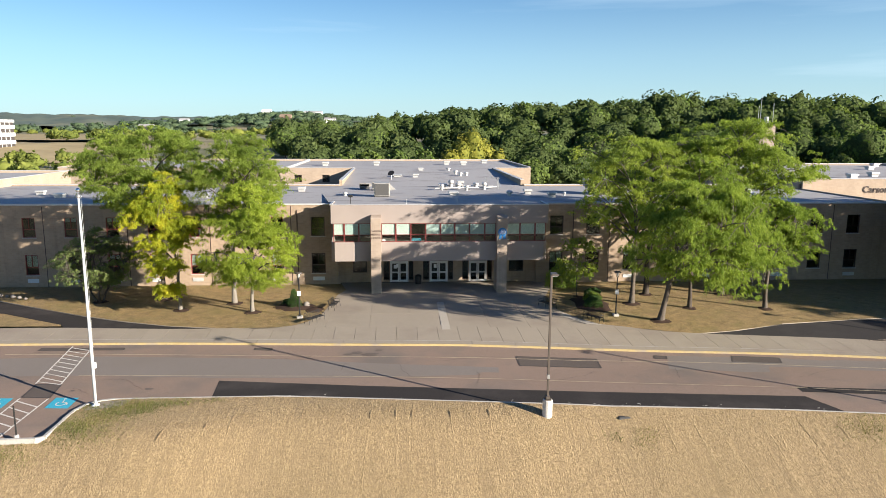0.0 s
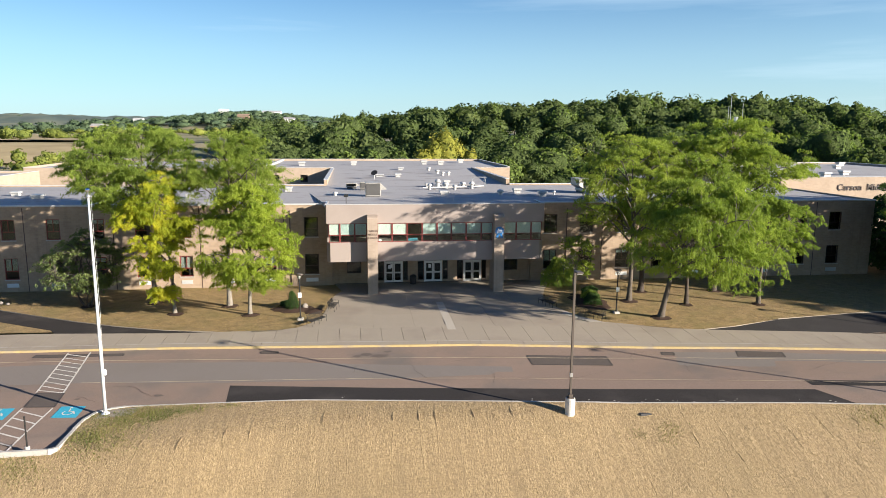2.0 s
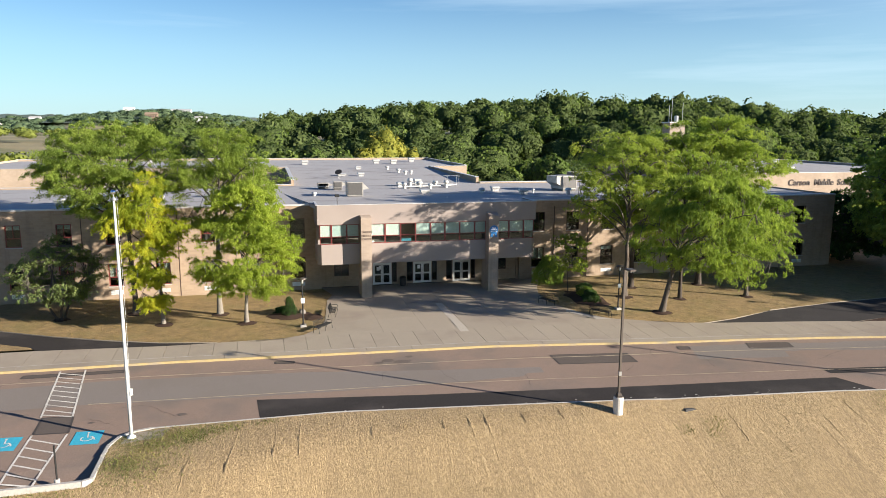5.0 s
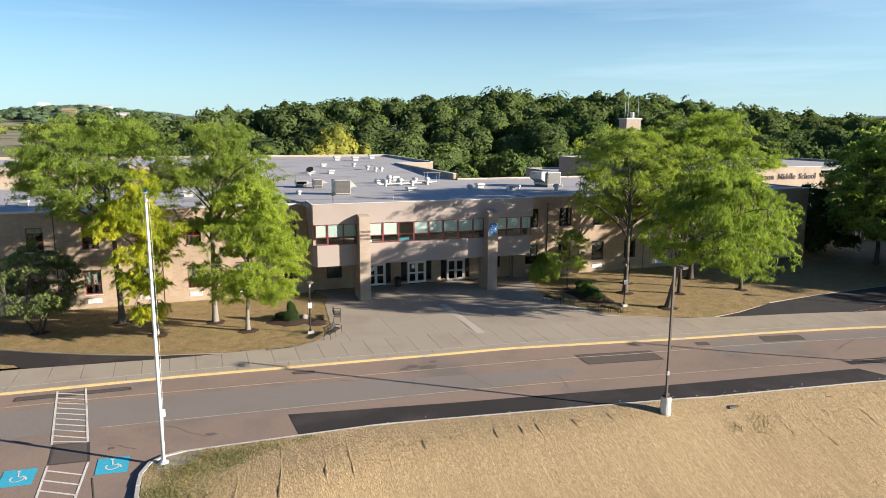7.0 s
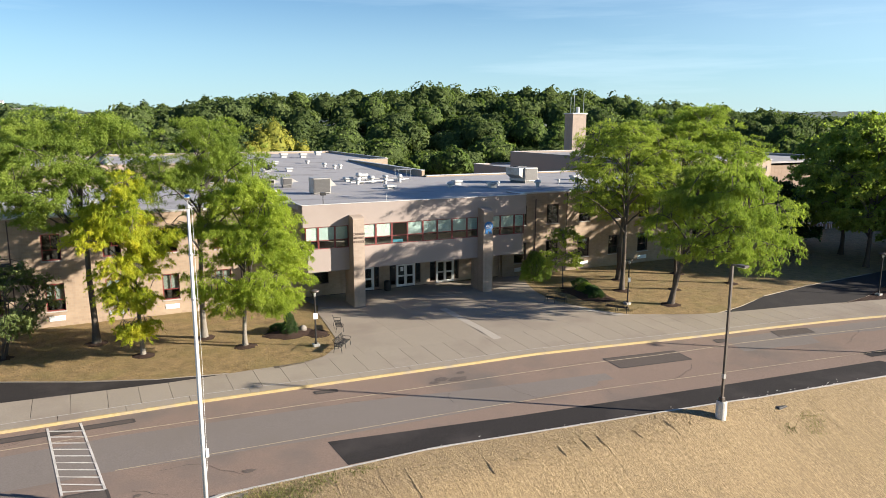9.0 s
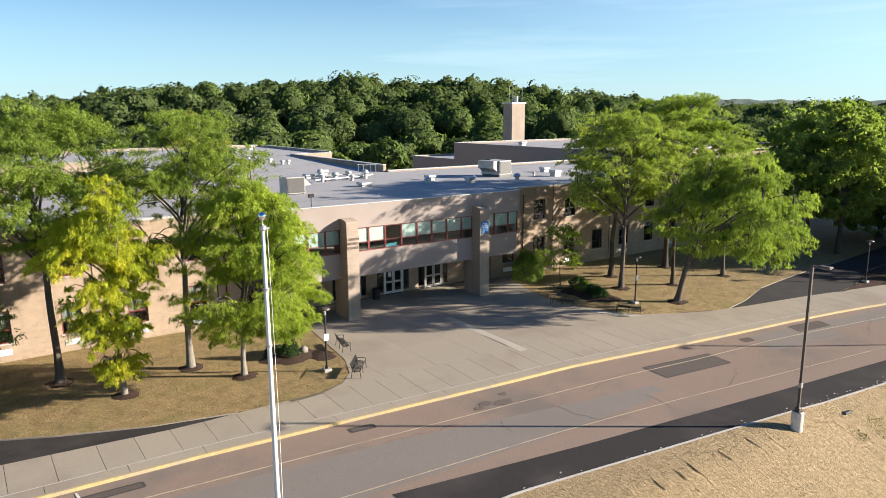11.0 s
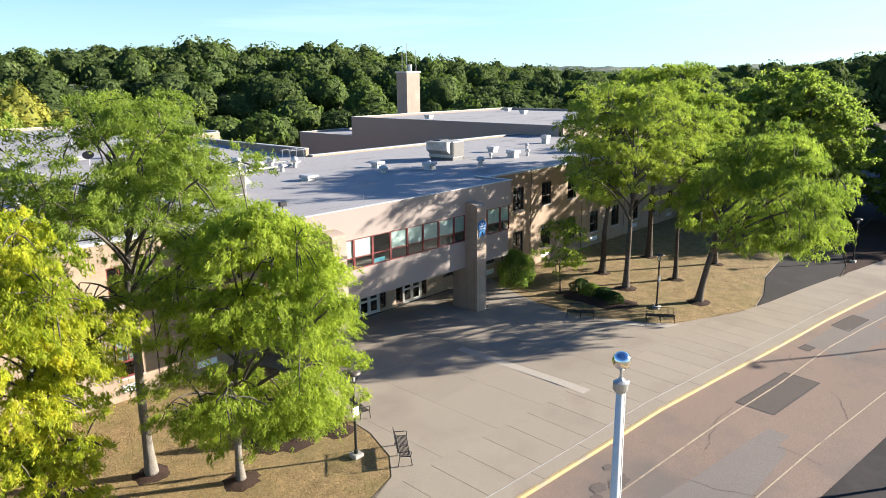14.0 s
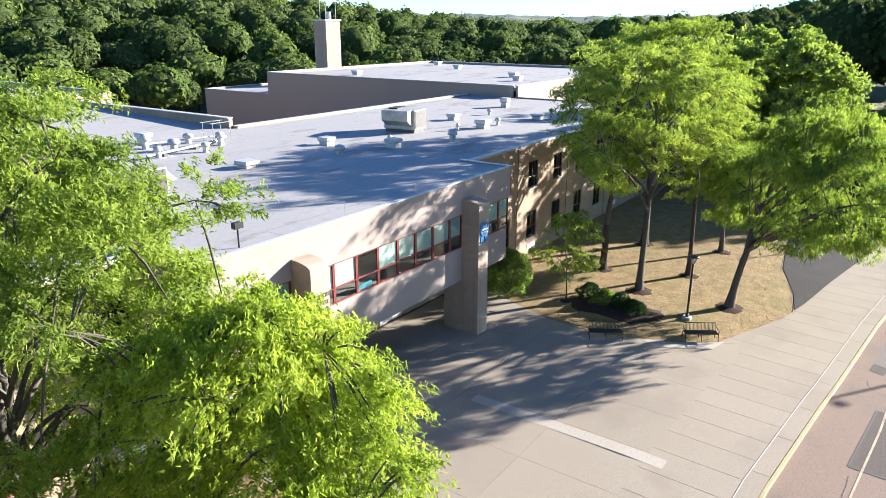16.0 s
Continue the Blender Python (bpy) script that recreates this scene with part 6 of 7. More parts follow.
def flagpole(x, y):
    ob = thing("flagpole", "tall white tapered flagpole with a silver ball", "flagpole", (x, y, 0))
    g = land(x, y)
    n = 12
    part("pole", Build().tube([(0, 0, g), (0, 0, 4.5), (0, 0, 9.5), (0, 0, 12.3)], [0.095, 0.088, 0.07, 0.052], 14), POLE_WHITE, ob, smooth=True)
    part("foot_collar", Build().lathe(0, 0, [(0.24, g - 0.05), (0.23, g + 0.03), (0.13, g + 0.05), (0.11, g + 0.14)], 18), POLE_WHITE, ob, smooth=True)
    for z in (8.6, 10.4):
        part("band", Build().lathe(0, 0, [(0.085, z), (0.10, z + 0.01), (0.10, z + 0.08), (0.085, z + 0.09)], 14), STEEL_GREY, ob)
    part("truck", Build().lathe(0, 0, [(0.07, 12.26), (0.10, 12.3), (0.10, 12.4), (0.05, 12.43), (0.03, 12.46)], 14), STEEL_GREY, ob)
    part("pulley", Build().box(0.09, 0.2, -0.03, 0.03, 12.29, 12.36), STEEL_GREY, ob, bevel=0.01)
    part("spindle", Build().tube([(0, 0, 12.4), (0, 0, 12.6)], 0.02, 8), STEEL_GREY, ob)
    prof = [(0.125 * math.sin(t), 12.70 - 0.125 * math.cos(t)) for t in np.linspace(0.12, math.pi - 0.08, 14)]
    part("ball", Build().lathe(0, 0, prof, 24), CHROME, ob, "polished silver ball", smooth=True)
    part("cleat_box", Build().box(0.08, 0.22, -0.1, 0.06, 1.9, 2.25), POLE_WHITE, ob, bevel=0.01)
    part("halyard", Build().tube([(0.14, 0, 12.3), (0.17, -0.05, 6), (0.12, -0.1, 1.3)], 0.006, 4), WHITE_METAL, ob)
    return ob


CHROME = plain("polished_metal", (0.75, 0.77, 0.78), 0.12, 1.0, 0.02)
flagpole(-20.46, 40.5)

bollard = thing("sign_post", "short dark metal sign post beside the bays", "post", (-23.0, 36.35, 0))
part("post", Build().tube([(0, 0, land(-23.2, 36.7) - 0.2), (0, 0, 1.25)], 0.045, 8), STEEL_DARK, bollard)
part("foot", Build().lathe(0, 0, [(0.13, land(-23.2, 36.7) - 0.1), (0.13, land(-23.2, 36.7) + 0.14), (0.1, land(-23.2, 36.7) + 0.16)], 12), KERB, bollard)

bin_thing = thing("litter_bin", "dark round ribbed litter bin by the doors", "bin", (0.25, 71.5, 0.0))
part("body", Build().lathe(0, 0, [(0.28, 0.0), (0.31, 0.05), (0.33, 0.75), (0.35, 0.8)], 18), STEEL_DARK, bin_thing)
part("lid", Build().lathe(0, 0, [(0.36, 0.8), (0.36, 0.86), (0.26, 0.97), (0.1, 1.02)], 18), STEEL_DARK, bin_thing)
for k in range(14):
    a = 2 * math.pi * k / 14
    part("rib", Build().tube([(0.31 * math.cos(a), 0.31 * math.sin(a), 0.06), (0.345 * math.cos(a), 0.345 * math.sin(a), 0.76)], 0.012, 4), STEEL_DARK, bin_thing)


def boulder(x, y, r, seed):
    ob = thing("boulder", "pale rounded boulder in the mulch", "rock", (x, y, 0))
    rng2 = random.Random(seed)
    b = Build()
    n, rings = 12, 7
    for i in range(rings):
        t = math.pi * i / (rings - 1)
        for k in range(n):
            a = 2 * math.pi * k / n
            q = Vector((math.sin(t) * math.cos(a), math.sin(t) * math.sin(a) * 0.8, math.cos(t) * 0.75))
            q *= r * (1 + 0.25 * noise.noise(q * 1.7 + Vector((seed, 0, 0))))
            b.v.append((q.x, q.y, q.z + r * 0.72))
        if i:
            b.f += [((i - 1) * n + k, i * n + k, i * n + (k + 1) % n, (i - 1) * n + (k + 1) % n) for k in range(n)]
    part("stone", b, STONE, ob, smooth=True)


boulder(-10.4, 62.2, 0.33, 3)
for k in range(7):
    boulder(-37.5 - 0.75 * k, 66.1 + 0.35 * k, 0.17 + 0.04 * (k % 3), 10 + k)
# ---- things on the roofs ----
def deck_at(x, y):
    """Height of the main and rear decks."""
    return DECK + (REAR - DECK) * min(1.0, max(0.0, (y - 97.0) / 30.0))


def roof_vent(x, y, s=0.9, h=0.55, z=None):
    z = deck_at(x, y) if z is None else z
    ob = thing("roof_vent", "pale sheet-metal exhaust vent on the flat roof", "vent", (x, y, z), "roof vents")
    part("curb", Build().box(-s * 0.38, s * 0.38, -s * 0.38, s * 0.38, -0.02, h * 0.5), VENT_METAL, ob)
    part("hood", Build().box(-s / 2, s / 2, -s / 2, s / 2, h * 0.55, h), VENT_METAL, ob, bevel=0.04)
    part("throat", Build().box(-s * 0.34, s * 0.34, -s * 0.34, s * 0.34, h * 0.5, h * 0.55), HVAC_DARK, ob)
    return ob


def mushroom_vent(x, y, r=0.3, h=0.8, z=None):
    z = deck_at(x, y) if z is None else z
    ob = thing("roof_fan", "round pale mushroom fan on the flat roof", "vent", (x, y, z), "roof fans")
    part("stem", Build().lathe(0, 0, [(r * 0.6, -0.02), (r * 0.6, h * 0.55), (r * 0.7, h * 0.56)], 12), VENT_METAL, ob)
    part("cap", Build().lathe(0, 0, [(r, h * 0.57), (r, h * 0.75), (r * 0.8, h * 0.92), (r * 0.3, h)], 14), VENT_METAL, ob, smooth=True)
    return ob


def air_unit(x, y, w, d, h, z=DECK, turn=0.0, hatch=False):
    ob = thing("air_handler", "boxy weathered sheet-metal air handling unit on the roof", "air unit", (x, y, z))
    ob.rotation_euler = (0, 0, turn)
    part("skid", Build().box(-w / 2 + 0.1, w / 2 - 0.1, -d / 2 + 0.1, d / 2 - 0.1, -0.02, 0.25), HVAC_DARK, ob)
    part("casing", Build().box(-w / 2, w / 2, -d / 2, d / 2, 0.25, h), HVAC_METAL, ob, bevel=0.03)
    part("grille_panel", Build().box(-w / 2 + 0.08, w / 2 - 0.08, -d / 2 - 0.03, -d / 2, 0.35, h - 0.1), HVAC_DARK, ob)
    for k in range(10):
        zz = 0.42 + (h - 0.6) * k / 9
        part("slat", Build().box(-w / 2 + 0.14, w / 2 - 0.14, -d / 2 - 0.05, -d / 2 - 0.03, zz, zz + 0.05), HVAC_DARK, ob)
    part("side_panel", Build().box(w / 2, w / 2 + 0.025, -d / 2 + 0.15, d / 2 - 0.15, 0.4, h - 0.15), HVAC_METAL, ob)
    if hatch:
        part("intake_hood", Build().add([(-w / 2, -d * 0.42, h), (-w / 2, d * 0.42, h), (-w / 2 - 0.75, d * 0.42, h), (-w / 2 - 0.75, -d * 0.42, h), (-w / 2 - 0.75, -d * 0.42, h * 0.55), (-w / 2 - 0.75, d * 0.42, h * 0.55), (-w / 2, d * 0.42, h * 0.3), (-w / 2, -d * 0.42, h * 0.3)],
                                        [(0, 1, 2, 3), (3, 2, 5, 4), (0, 3, 4, 7), (1, 6, 5, 2), (4, 5, 6, 7)]), HVAC_METAL, ob, "grey sheet-metal intake hood")
        part("hatch", Build().add([(w / 2 + 0.03, d * 0.08, 0.55), (w / 2 + 0.03, d * 0.34, 0.55), (w / 2 + 0.03, d * 0.20, h - 0.25), (w / 2 + 0.06, d * 0.08, 0.55), (w / 2 + 0.06, d * 0.34, 0.55), (w / 2 + 0.06, d * 0.20, h - 0.25)], [(0, 2, 1), (3, 4, 5), (0, 1, 4, 3), (1, 2, 5, 4), (2, 0, 3, 5)]), STEEL_DARK, ob, "dark open hatch")
        part("top_rail", Build().box(-w / 2 + 0.3, w / 2 - 0.3, d * 0.1, d * 0.4, h, h + 0.09), STEEL_DARK, ob)
        for k in (-0.28, -0.06):
            part("seam", Build().box(w / 2 + 0.025, w / 2 + 0.05, d * k - 0.02, d * k + 0.02, 0.42, h - 0.12), HVAC_DARK, ob)
        part("drain_pipe", Build().tube([(w / 2, -d * 0.3, 0.5), (w / 2 + 0.5, -d * 0.34, 0.5), (w / 2 + 0.55, -d * 0.36, 0.0)], 0.06, 8), VENT_METAL, ob)
        return ob
    part("hood", Build().add([(w / 2, -d * 0.35, h - 0.1), (w / 2, d * 0.35, h - 0.1), (w / 2 + 0.7, d * 0.35, h * 0.55), (w / 2 + 0.7, -d * 0.35, h * 0.55), (w / 2, -d * 0.35, h * 0.5), (w / 2, d * 0.35, h * 0.5)], [(0, 3, 2, 1), (0, 4, 3), (1, 2, 5), (3, 4, 5, 2)]), HVAC_METAL, ob)
    return ob


air_unit(-3.7, 79.4, 1.75, 1.7, 1.75)
air_unit(23.2, 83.9, 2.0, 2.9, 1.85, turn=0.15, hatch=True)
air_unit(-4.6, 89.2, 1.1, 1.0, 1.1)
air_unit(-6.2, 91.4, 1.4, 1.0, 0.8)
for x, y, s, h in ((14.2, 84.2, 1.0, 0.6), (16.2, 79.5, 1.0, 0.65), (31.4, 84.6, 1.0, 0.6), (28.4, 79.5, 1.1, 0.75), (43.4, 86.0, 0.9, 1.0), (4.8, 81.8, 1.15, 0.55), (6.9, 95.9, 0.95, 0.8), (36.5, 78.5, 1.0, 0.5), (-19, 83, 1.1, 0.6), (-24, 80, 1.0, 0.5), (-29, 85, 1.2, 0.7), (-40, 80, 1.2, 0.5), (-44, 84, 1.0, 0.5), (-33, 78, 0.9, 0.5), (-14, 88, 1.0, 0.6), (-1.9, 111.3, 1.4, 0.35), (1.0, 110.2, 1.0, 0.55), (2.3, 124, 1.0, 0.5), (4.3, 94.2, 1.1, 0.5)):
    roof_vent(x, y, s, h)
for x, y, r, h in ((11.3, 80.2, 0.38, 0.8), (21.1, 77.7, 0.38, 0.85), (30.7, 79.4, 0.25, 0.7), (36.7, 83.9, 0.25, 0.6), (3.9, 89.6, 0.3, 0.8), (6.2, 91.2, 0.45, 0.85), (7.1, 88.9, 0.32, 0.7), (8.8, 93.2, 0.4, 0.75), (7.9, 115.8, 0.4, 0.7), (8.4, 112.4, 0.35, 0.65), (9.4, 112.8, 0.35, 0.65), (7.2, 122.8, 0.4, 0.6), (5.4, 93.4, 0.4, 1.1), (9.6, 90.5, 0.35, 1.0), (-8.0, 80.5, 0.3, 0.6), (26.0, 80.5, 0.18, 0.6), (18.2, 81.5, 0.2, 0.5), (40.5, 79.0, 0.3, 0.6)):
    mushroom_vent(x, y, r, h)
for x, y, z in ((11.6, 141.6, REAR), (16.9, 149.7, REAR), (8.3, 143.0, REAR), (-6, 140, REAR), (-16, 138, REAR), (-34, 142, REAR)):
    roof_vent(x, y, 1.3, 0.8, z)
for x, y in ((70, 100), (64, 96), (82, 118), (90, 128), (60, 122)):
    roof_vent(x, y, 1.3, 0.7, 9.55)
pipe_rack = thing("roof_pipework", "pale pipes and small frame on the flat roof", "pipes", (8.5, 91.5, DECK))
part("pipe", Build().tube([(-5.5, -2.0, 0.25), (1.5, -0.5, 0.25), (3.0, 0.8, 0.25)], 0.09, 8), VENT_METAL, pipe_rack)
part("pipe", Build().tube([(-3.5, 2.2, 0.3), (0.5, 1.6, 0.3), (2.6, 1.2, 0.3)], 0.07, 8), VENT_METAL, pipe_rack)
for x0, y0 in ((1.6, 0.4), (3.2, 0.4), (1.6, 1.6), (3.2, 1.6)):
    part("frame_post", Build().tube([(x0, y0, -0.02), (x0, y0, 1.4)], 0.03, 6), STEEL_GREY, pipe_rack)
part("frame_rail", Build().tube([(1.4, 0.4, 1.4), (3.4, 0.4, 1.4)], 0.03, 6).tube([(1.4, 1.6, 1.4), (3.4, 1.6, 1.4)], 0.03, 6).tube([(2.4, 0.3, 1.4), (2.4, 1.7, 1.4)], 0.03, 6), STEEL_GREY, pipe_rack)
for x0, y0 in ((-4, -1.7), (-1, -1.0), (-2, 2.0)):
    part("pipe_block", Build().box(x0 - 0.15, x0 + 0.15, y0 - 0.15, y0 + 0.15, -0.01, 0.17), HVAC_DARK, pipe_rack)
dish = thing("satellite_dish", "dark tilted satellite dish on the flat roof", "dish", (-2.8, 106.0, deck_at(-2.8, 106.0)))
part("mast", Build().tube([(0, 0, -0.02), (0, 0, 0.9)], 0.05, 8), STEEL_GREY, dish)
part("bowl", Build().tube([(-0.05, -0.10, 1.02), (0.0, 0.0, 0.9), (0.02, 0.04, 0.85)], [0.52, 0.32, 0.08], 18), STEEL_DARK, dish)
flood = thing("roof_floodlight", "small dark floodlight on a post at the roof edge", "lamp", (-6.6, 68.7, DECK + 0.3))
part("post", Build().tube([(0, 0, -0.02), (0, 0, 0.85)], 0.035, 8), STEEL_DARK, flood)
part("head", Build().box(-0.22, 0.22, -0.12, 0.10, 0.8, 1.05), STEEL_DARK, flood, bevel=0.02)
for x in (-1.0, 4.1):
    rod = thing("lightning_rod", "thin metal rod on the roof edge", "rod", (x, 68.4, DECK + 0.3))
    part("rod", Build().tube([(0, 0, -0.02), (0, 0, 0.75)], 0.012, 5), STEEL_GREY, rod)

# ---- woods and distance ----
def canopy_blob(seed, steps=2):
    """The closed, lumpy inside of a woodland crown, radius 1 and height 2."""
    bm = bmesh.new()
    bmesh.ops.create_icosphere(bm, subdivisions=steps, radius=1.0)
    for v in bm.verts:
        n = 0.8 * noise.noise(v.co * 1.6 + Vector((seed, 0, 0))) + 0.6 * noise.noise(v.co * 3.9 + Vector((0, seed, 0)))
        v.co = v.co * (0.84 + 0.46 * n)
        v.co.z = 1.0 + v.co.z * (1.0 if v.co.z > 0 else 0.75)
    bm.verts.ensure_lookup_table()
    vs = np.array([v.co for v in bm.verts])
    fs = [tuple(v.index for v in f.verts) for f in bm.faces]
    bm.normal_update()
    nn = np.array([v.normal for v in bm.verts])
    bm.free()
    return vs, fs, nn


def canopy_leaves(blob, seed, quads):
    rng = np.random.default_rng(seed)
    vs, fs, nn = blob
    tri = np.array(fs)[rng.integers(len(fs), size=quads)]
    w = rng.dirichlet((1, 1, 1), quads)
    p = (vs[tri] * w[:, :, None]).sum(1)
    d = unit((nn[tri] * w[:, :, None]).sum(1))
    p = p + d * (rng.random(quads) * 0.07 - 0.01)[:, None]
    u = unit(d + 0.38 * rng.normal(size=(quads, 3)))
    al = unit(np.cross(u, rng.normal(size=(quads, 3))))
    return p, al, np.cross(u, al)


SHELLS = [canopy_blob(3.3 * i + 1, 3) for i in range(8)]
BLOBS = [canopy_blob(3.3 * i + 1, 2) for i in range(8)]
BLOBS_FAR = [canopy_blob(3.3 * i + 1, 1) for i in range(8)]
CROWNS = [canopy_leaves(b, 40 + i, 900) for i, b in enumerate(SHELLS)]


def woods(name, label, places, material, leaf, seed, keep=1.0, inside_mat=None):
    """Many crowns joined as one stretch of woodland. places: x, y, ground, radius, height."""
    rng = np.random.default_rng(seed)
    out, stems, inner_v, inner_f, base = [], Build(), [], [], 0
    for x, y, g, r, h in places:
        which = rng.integers(len(CROWNS))
        p, al, ac = CROWNS[which]
        if keep < 1:
            s = rng.random(len(p)) < keep
            p, al, ac = p[s], al[s], ac[s]
        a = rng.uniform(0, 2 * math.pi)
        R = np.array([[math.cos(a), -math.sin(a), 0], [math.sin(a), math.cos(a), 0], [0, 0, 1]])
        q = (p @ R.T) * np.array([r, r, (h - 0.25 * h) / 2]) + np.array([x, y, g + 0.22 * h])
        vs, fs, _ = (BLOBS_FAR if keep < 0.36 else BLOBS)[which]
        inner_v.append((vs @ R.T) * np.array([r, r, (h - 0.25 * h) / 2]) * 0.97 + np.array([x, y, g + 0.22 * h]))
        inner_f.append(np.array(fs) + base)
        base += len(vs)
        n = len(q)
        ln = leaf * (0.7 + 0.7 * rng.random(n))
        out.append(kites(q, al @ R.T, ac @ R.T, ln, ln * 0.8, np.full(n, 0.15)))
        if r > 2 and keep > 0.5:
            stems.tube([(x, y, g - 0.5), (x, y, g + h * 0.55)], [0.3, 0.18], 5, False)
    ob = leaf_mesh(name, np.vstack(out), material)
    tagged(ob, label, "woods", kind="stuff")
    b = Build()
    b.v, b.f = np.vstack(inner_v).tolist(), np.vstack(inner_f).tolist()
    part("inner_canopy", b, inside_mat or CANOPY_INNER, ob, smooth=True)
    if stems.v:
        part("trunks", stems, BARK_DARK, ob)
    return ob


rng = random.Random(77)
near, mid, pale, gold, right = [], [], [], [], []
# first rows behind the school, then up the hill
for j in range(21):
    y0 = 174 + 13.0 * j
    for i in range(46):
        x = -95 + 12.0 * i + rng.uniform(-4.5, 4.5)
        y = y0 + rng.uniform(-4, 4) - 0.20 * max(0, x - 40)
        if x < -30 - (y - 172) * 0.16:
            continue
        if math.hypot(x - 74, y - 140) < 16 or (x < 100 and y < 166):
            continue
        if 9 < x < 33 and y < 213:
            continue
        if j > 12 and rng.random() < 0.25:
            continue
        hh = rng.uniform(11, 20) if j > 1 else rng.uniform(7, 14)
        item = (x, y, land(x, y), rng.uniform(4.8, 9.5) if j > 1 else rng.uniform(3.8, 7), hh)
        (pale if rng.random() < (0.45 if j < 3 else 0.18) else (near if j < 7 else mid)).append(item)
for x, h, r in ((13.5, 18, 3.4), (17.0, 22, 4.0), (20.5, 23, 4.2), (23.8, 20, 3.4), (27.5, 17, 3.0)):
    gold.append((x, 203 + rng.uniform(-3, 3), land(x, 203), r, h))
for x in (-15, -9, -2, 5, 33):
    pale.append((x, 178 + rng.uniform(-3, 3), land(x, 178), 5.0, 14 + rng.uniform(-2, 1)))
# woods round the right-hand side
for k in range(240):
    a = rng.uniform(radians(-22), radians(38))
    r = rng.uniform(150, 420)
    x, y = 10 + r * math.cos(a), 70 + r * math.sin(a)
    right.append((x, y, land(x, y), rng.uniform(5.6, 8.4), rng.uniform(10, 15)))
for k in range(170):
    a, r = rng.uniform(radians(-25), radians(30)), rng.uniform(420, 800)
    x, y = 10 + r * math.cos(a), 70 + r * math.sin(a)
    right.append((x, y, land(x, y) + 2, rng.uniform(9, 14), rng.uniform(15, 21)))
# tall wood beyond the end of the road, which shades the side lawn
edge = []
for k in range(150):
    x, y = rng.uniform(118, 175), rng.uniform(-25, 66)
    if y > 33 and x < 126:
        continue
    edge.append((x, y, land(x, y), rng.uniform(5.5, 8), rng.uniform(21, 26)))
for k in range(112):
    x, y = rng.uniform(93, 116), (rng.uniform(-12, 47) if k < 70 else rng.uniform(27, 49))
    g = land(x, y)
    edge.append((x, y, g, rng.uniform(5.0, 7.5), (rng.uniform(24.0, 26.5) if y > 28 else rng.uniform(13, 17)) - g))
woods("woods", "tall dark green wood beyond the end of the road", edge, WOODS, 1.2, 8, 0.36)
woods("woods", "dense dark green deciduous woodland behind the school", near, WOODS, 0.85, 1, 0.9)
woods("woods", "dense dark green woodland up the hillside", mid, WOODS, 1.3, 2, 0.28)
woods("woods", "paler green trees scattered in the woodland", pale, WOODS_PALE, 0.9, 3, 0.7)
woods("woods", "golden yellow trees at the woodland edge", gold, WOODS_GOLD, 0.55, 4, 1.0, WOODS_GOLD)
woods("woods", "dense dark green woodland beyond the side lot", right, WOODS, 1.35, 5, 0.2)
# scrub and tree belts over the open land to the left
belt = []
for k in range(110):
    x, y = rng.uniform(-200, -45), rng.uniform(172, 258)
    belt.append((x, y, land(x, y), rng.uniform(2.0, 4.6), rng.uniform(3.5, 8)))
for k in range(40):
    x, y = rng.uniform(-75, -30), rng.uniform(165, 200)
    belt.append((x, y, land(x, y), rng.uniform(2.5, 4.5), rng.uniform(4, 8)))
for k in range(150):
    a, r = rng.uniform(radians(92), radians(140)), rng.choice((395, 880, 960)) + rng.uniform(-22, 22)
    x, y = r * math.cos(a), 60 + r * math.sin(a)
    belt.append((x, y, land(x, y), rng.uniform(3.5, 7), rng.uniform(5, 9)))
woods("scrub", "scattered green scrub and tree belts over open fields", belt, SCRUB_LEAF, 1.0, 6, 0.14, SCRUB_LEAF)
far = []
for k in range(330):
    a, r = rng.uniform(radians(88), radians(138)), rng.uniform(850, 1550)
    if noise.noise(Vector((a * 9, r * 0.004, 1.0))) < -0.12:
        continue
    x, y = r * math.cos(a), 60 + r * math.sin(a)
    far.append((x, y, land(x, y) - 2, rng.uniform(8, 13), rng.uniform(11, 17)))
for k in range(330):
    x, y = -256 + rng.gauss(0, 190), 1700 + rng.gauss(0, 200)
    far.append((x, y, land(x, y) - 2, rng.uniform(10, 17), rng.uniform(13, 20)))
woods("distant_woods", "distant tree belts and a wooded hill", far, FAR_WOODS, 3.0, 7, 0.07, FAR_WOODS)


def hill_backdrop():
    """Far ridges all round the back, with a wooded unevenness."""
    b = Build()
    angles = np.arange(radians(-40), radians(165), radians(0.3))
    radii = [1500, 1750, 2000, 2300, 2600, 3000, 3400, 3800, 4200]
    for r in radii:
        for a in angles:
            x, y = r * math.cos(a), 60 + r * math.sin(a)
            b.v.append((x, y, land(x, y) + 6 + 9 * noise.noise(Vector((x * 0.011, y * 0.011, 0.5))) + 5 * noise.noise(Vector((x * 0.03, y * 0.03, 4.5)))))
    w = len(angles)
    b.f = [(j * w + i, j * w + i + 1, (j + 1) * w + i + 1, (j + 1) * w + i) for j in range(len(radii) - 1) for i in range(w - 1)]
    return b


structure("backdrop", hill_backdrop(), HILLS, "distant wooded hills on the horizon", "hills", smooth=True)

structure("field", sheet([(-185, 262), (-124, 268), (-118, 312), (-146, 384), (-235, 380)], 10.0, 0.6), DRY_FIELD, "dry tan field among tree belts", "field", smooth=True)
structure("field", sheet([(-320, 430), (-176, 424), (-158, 440), (-300, 840), (-440, 860)], 25.0, 1.0), DRY_FIELD, "dry tan field among tree belts", "field", smooth=True)

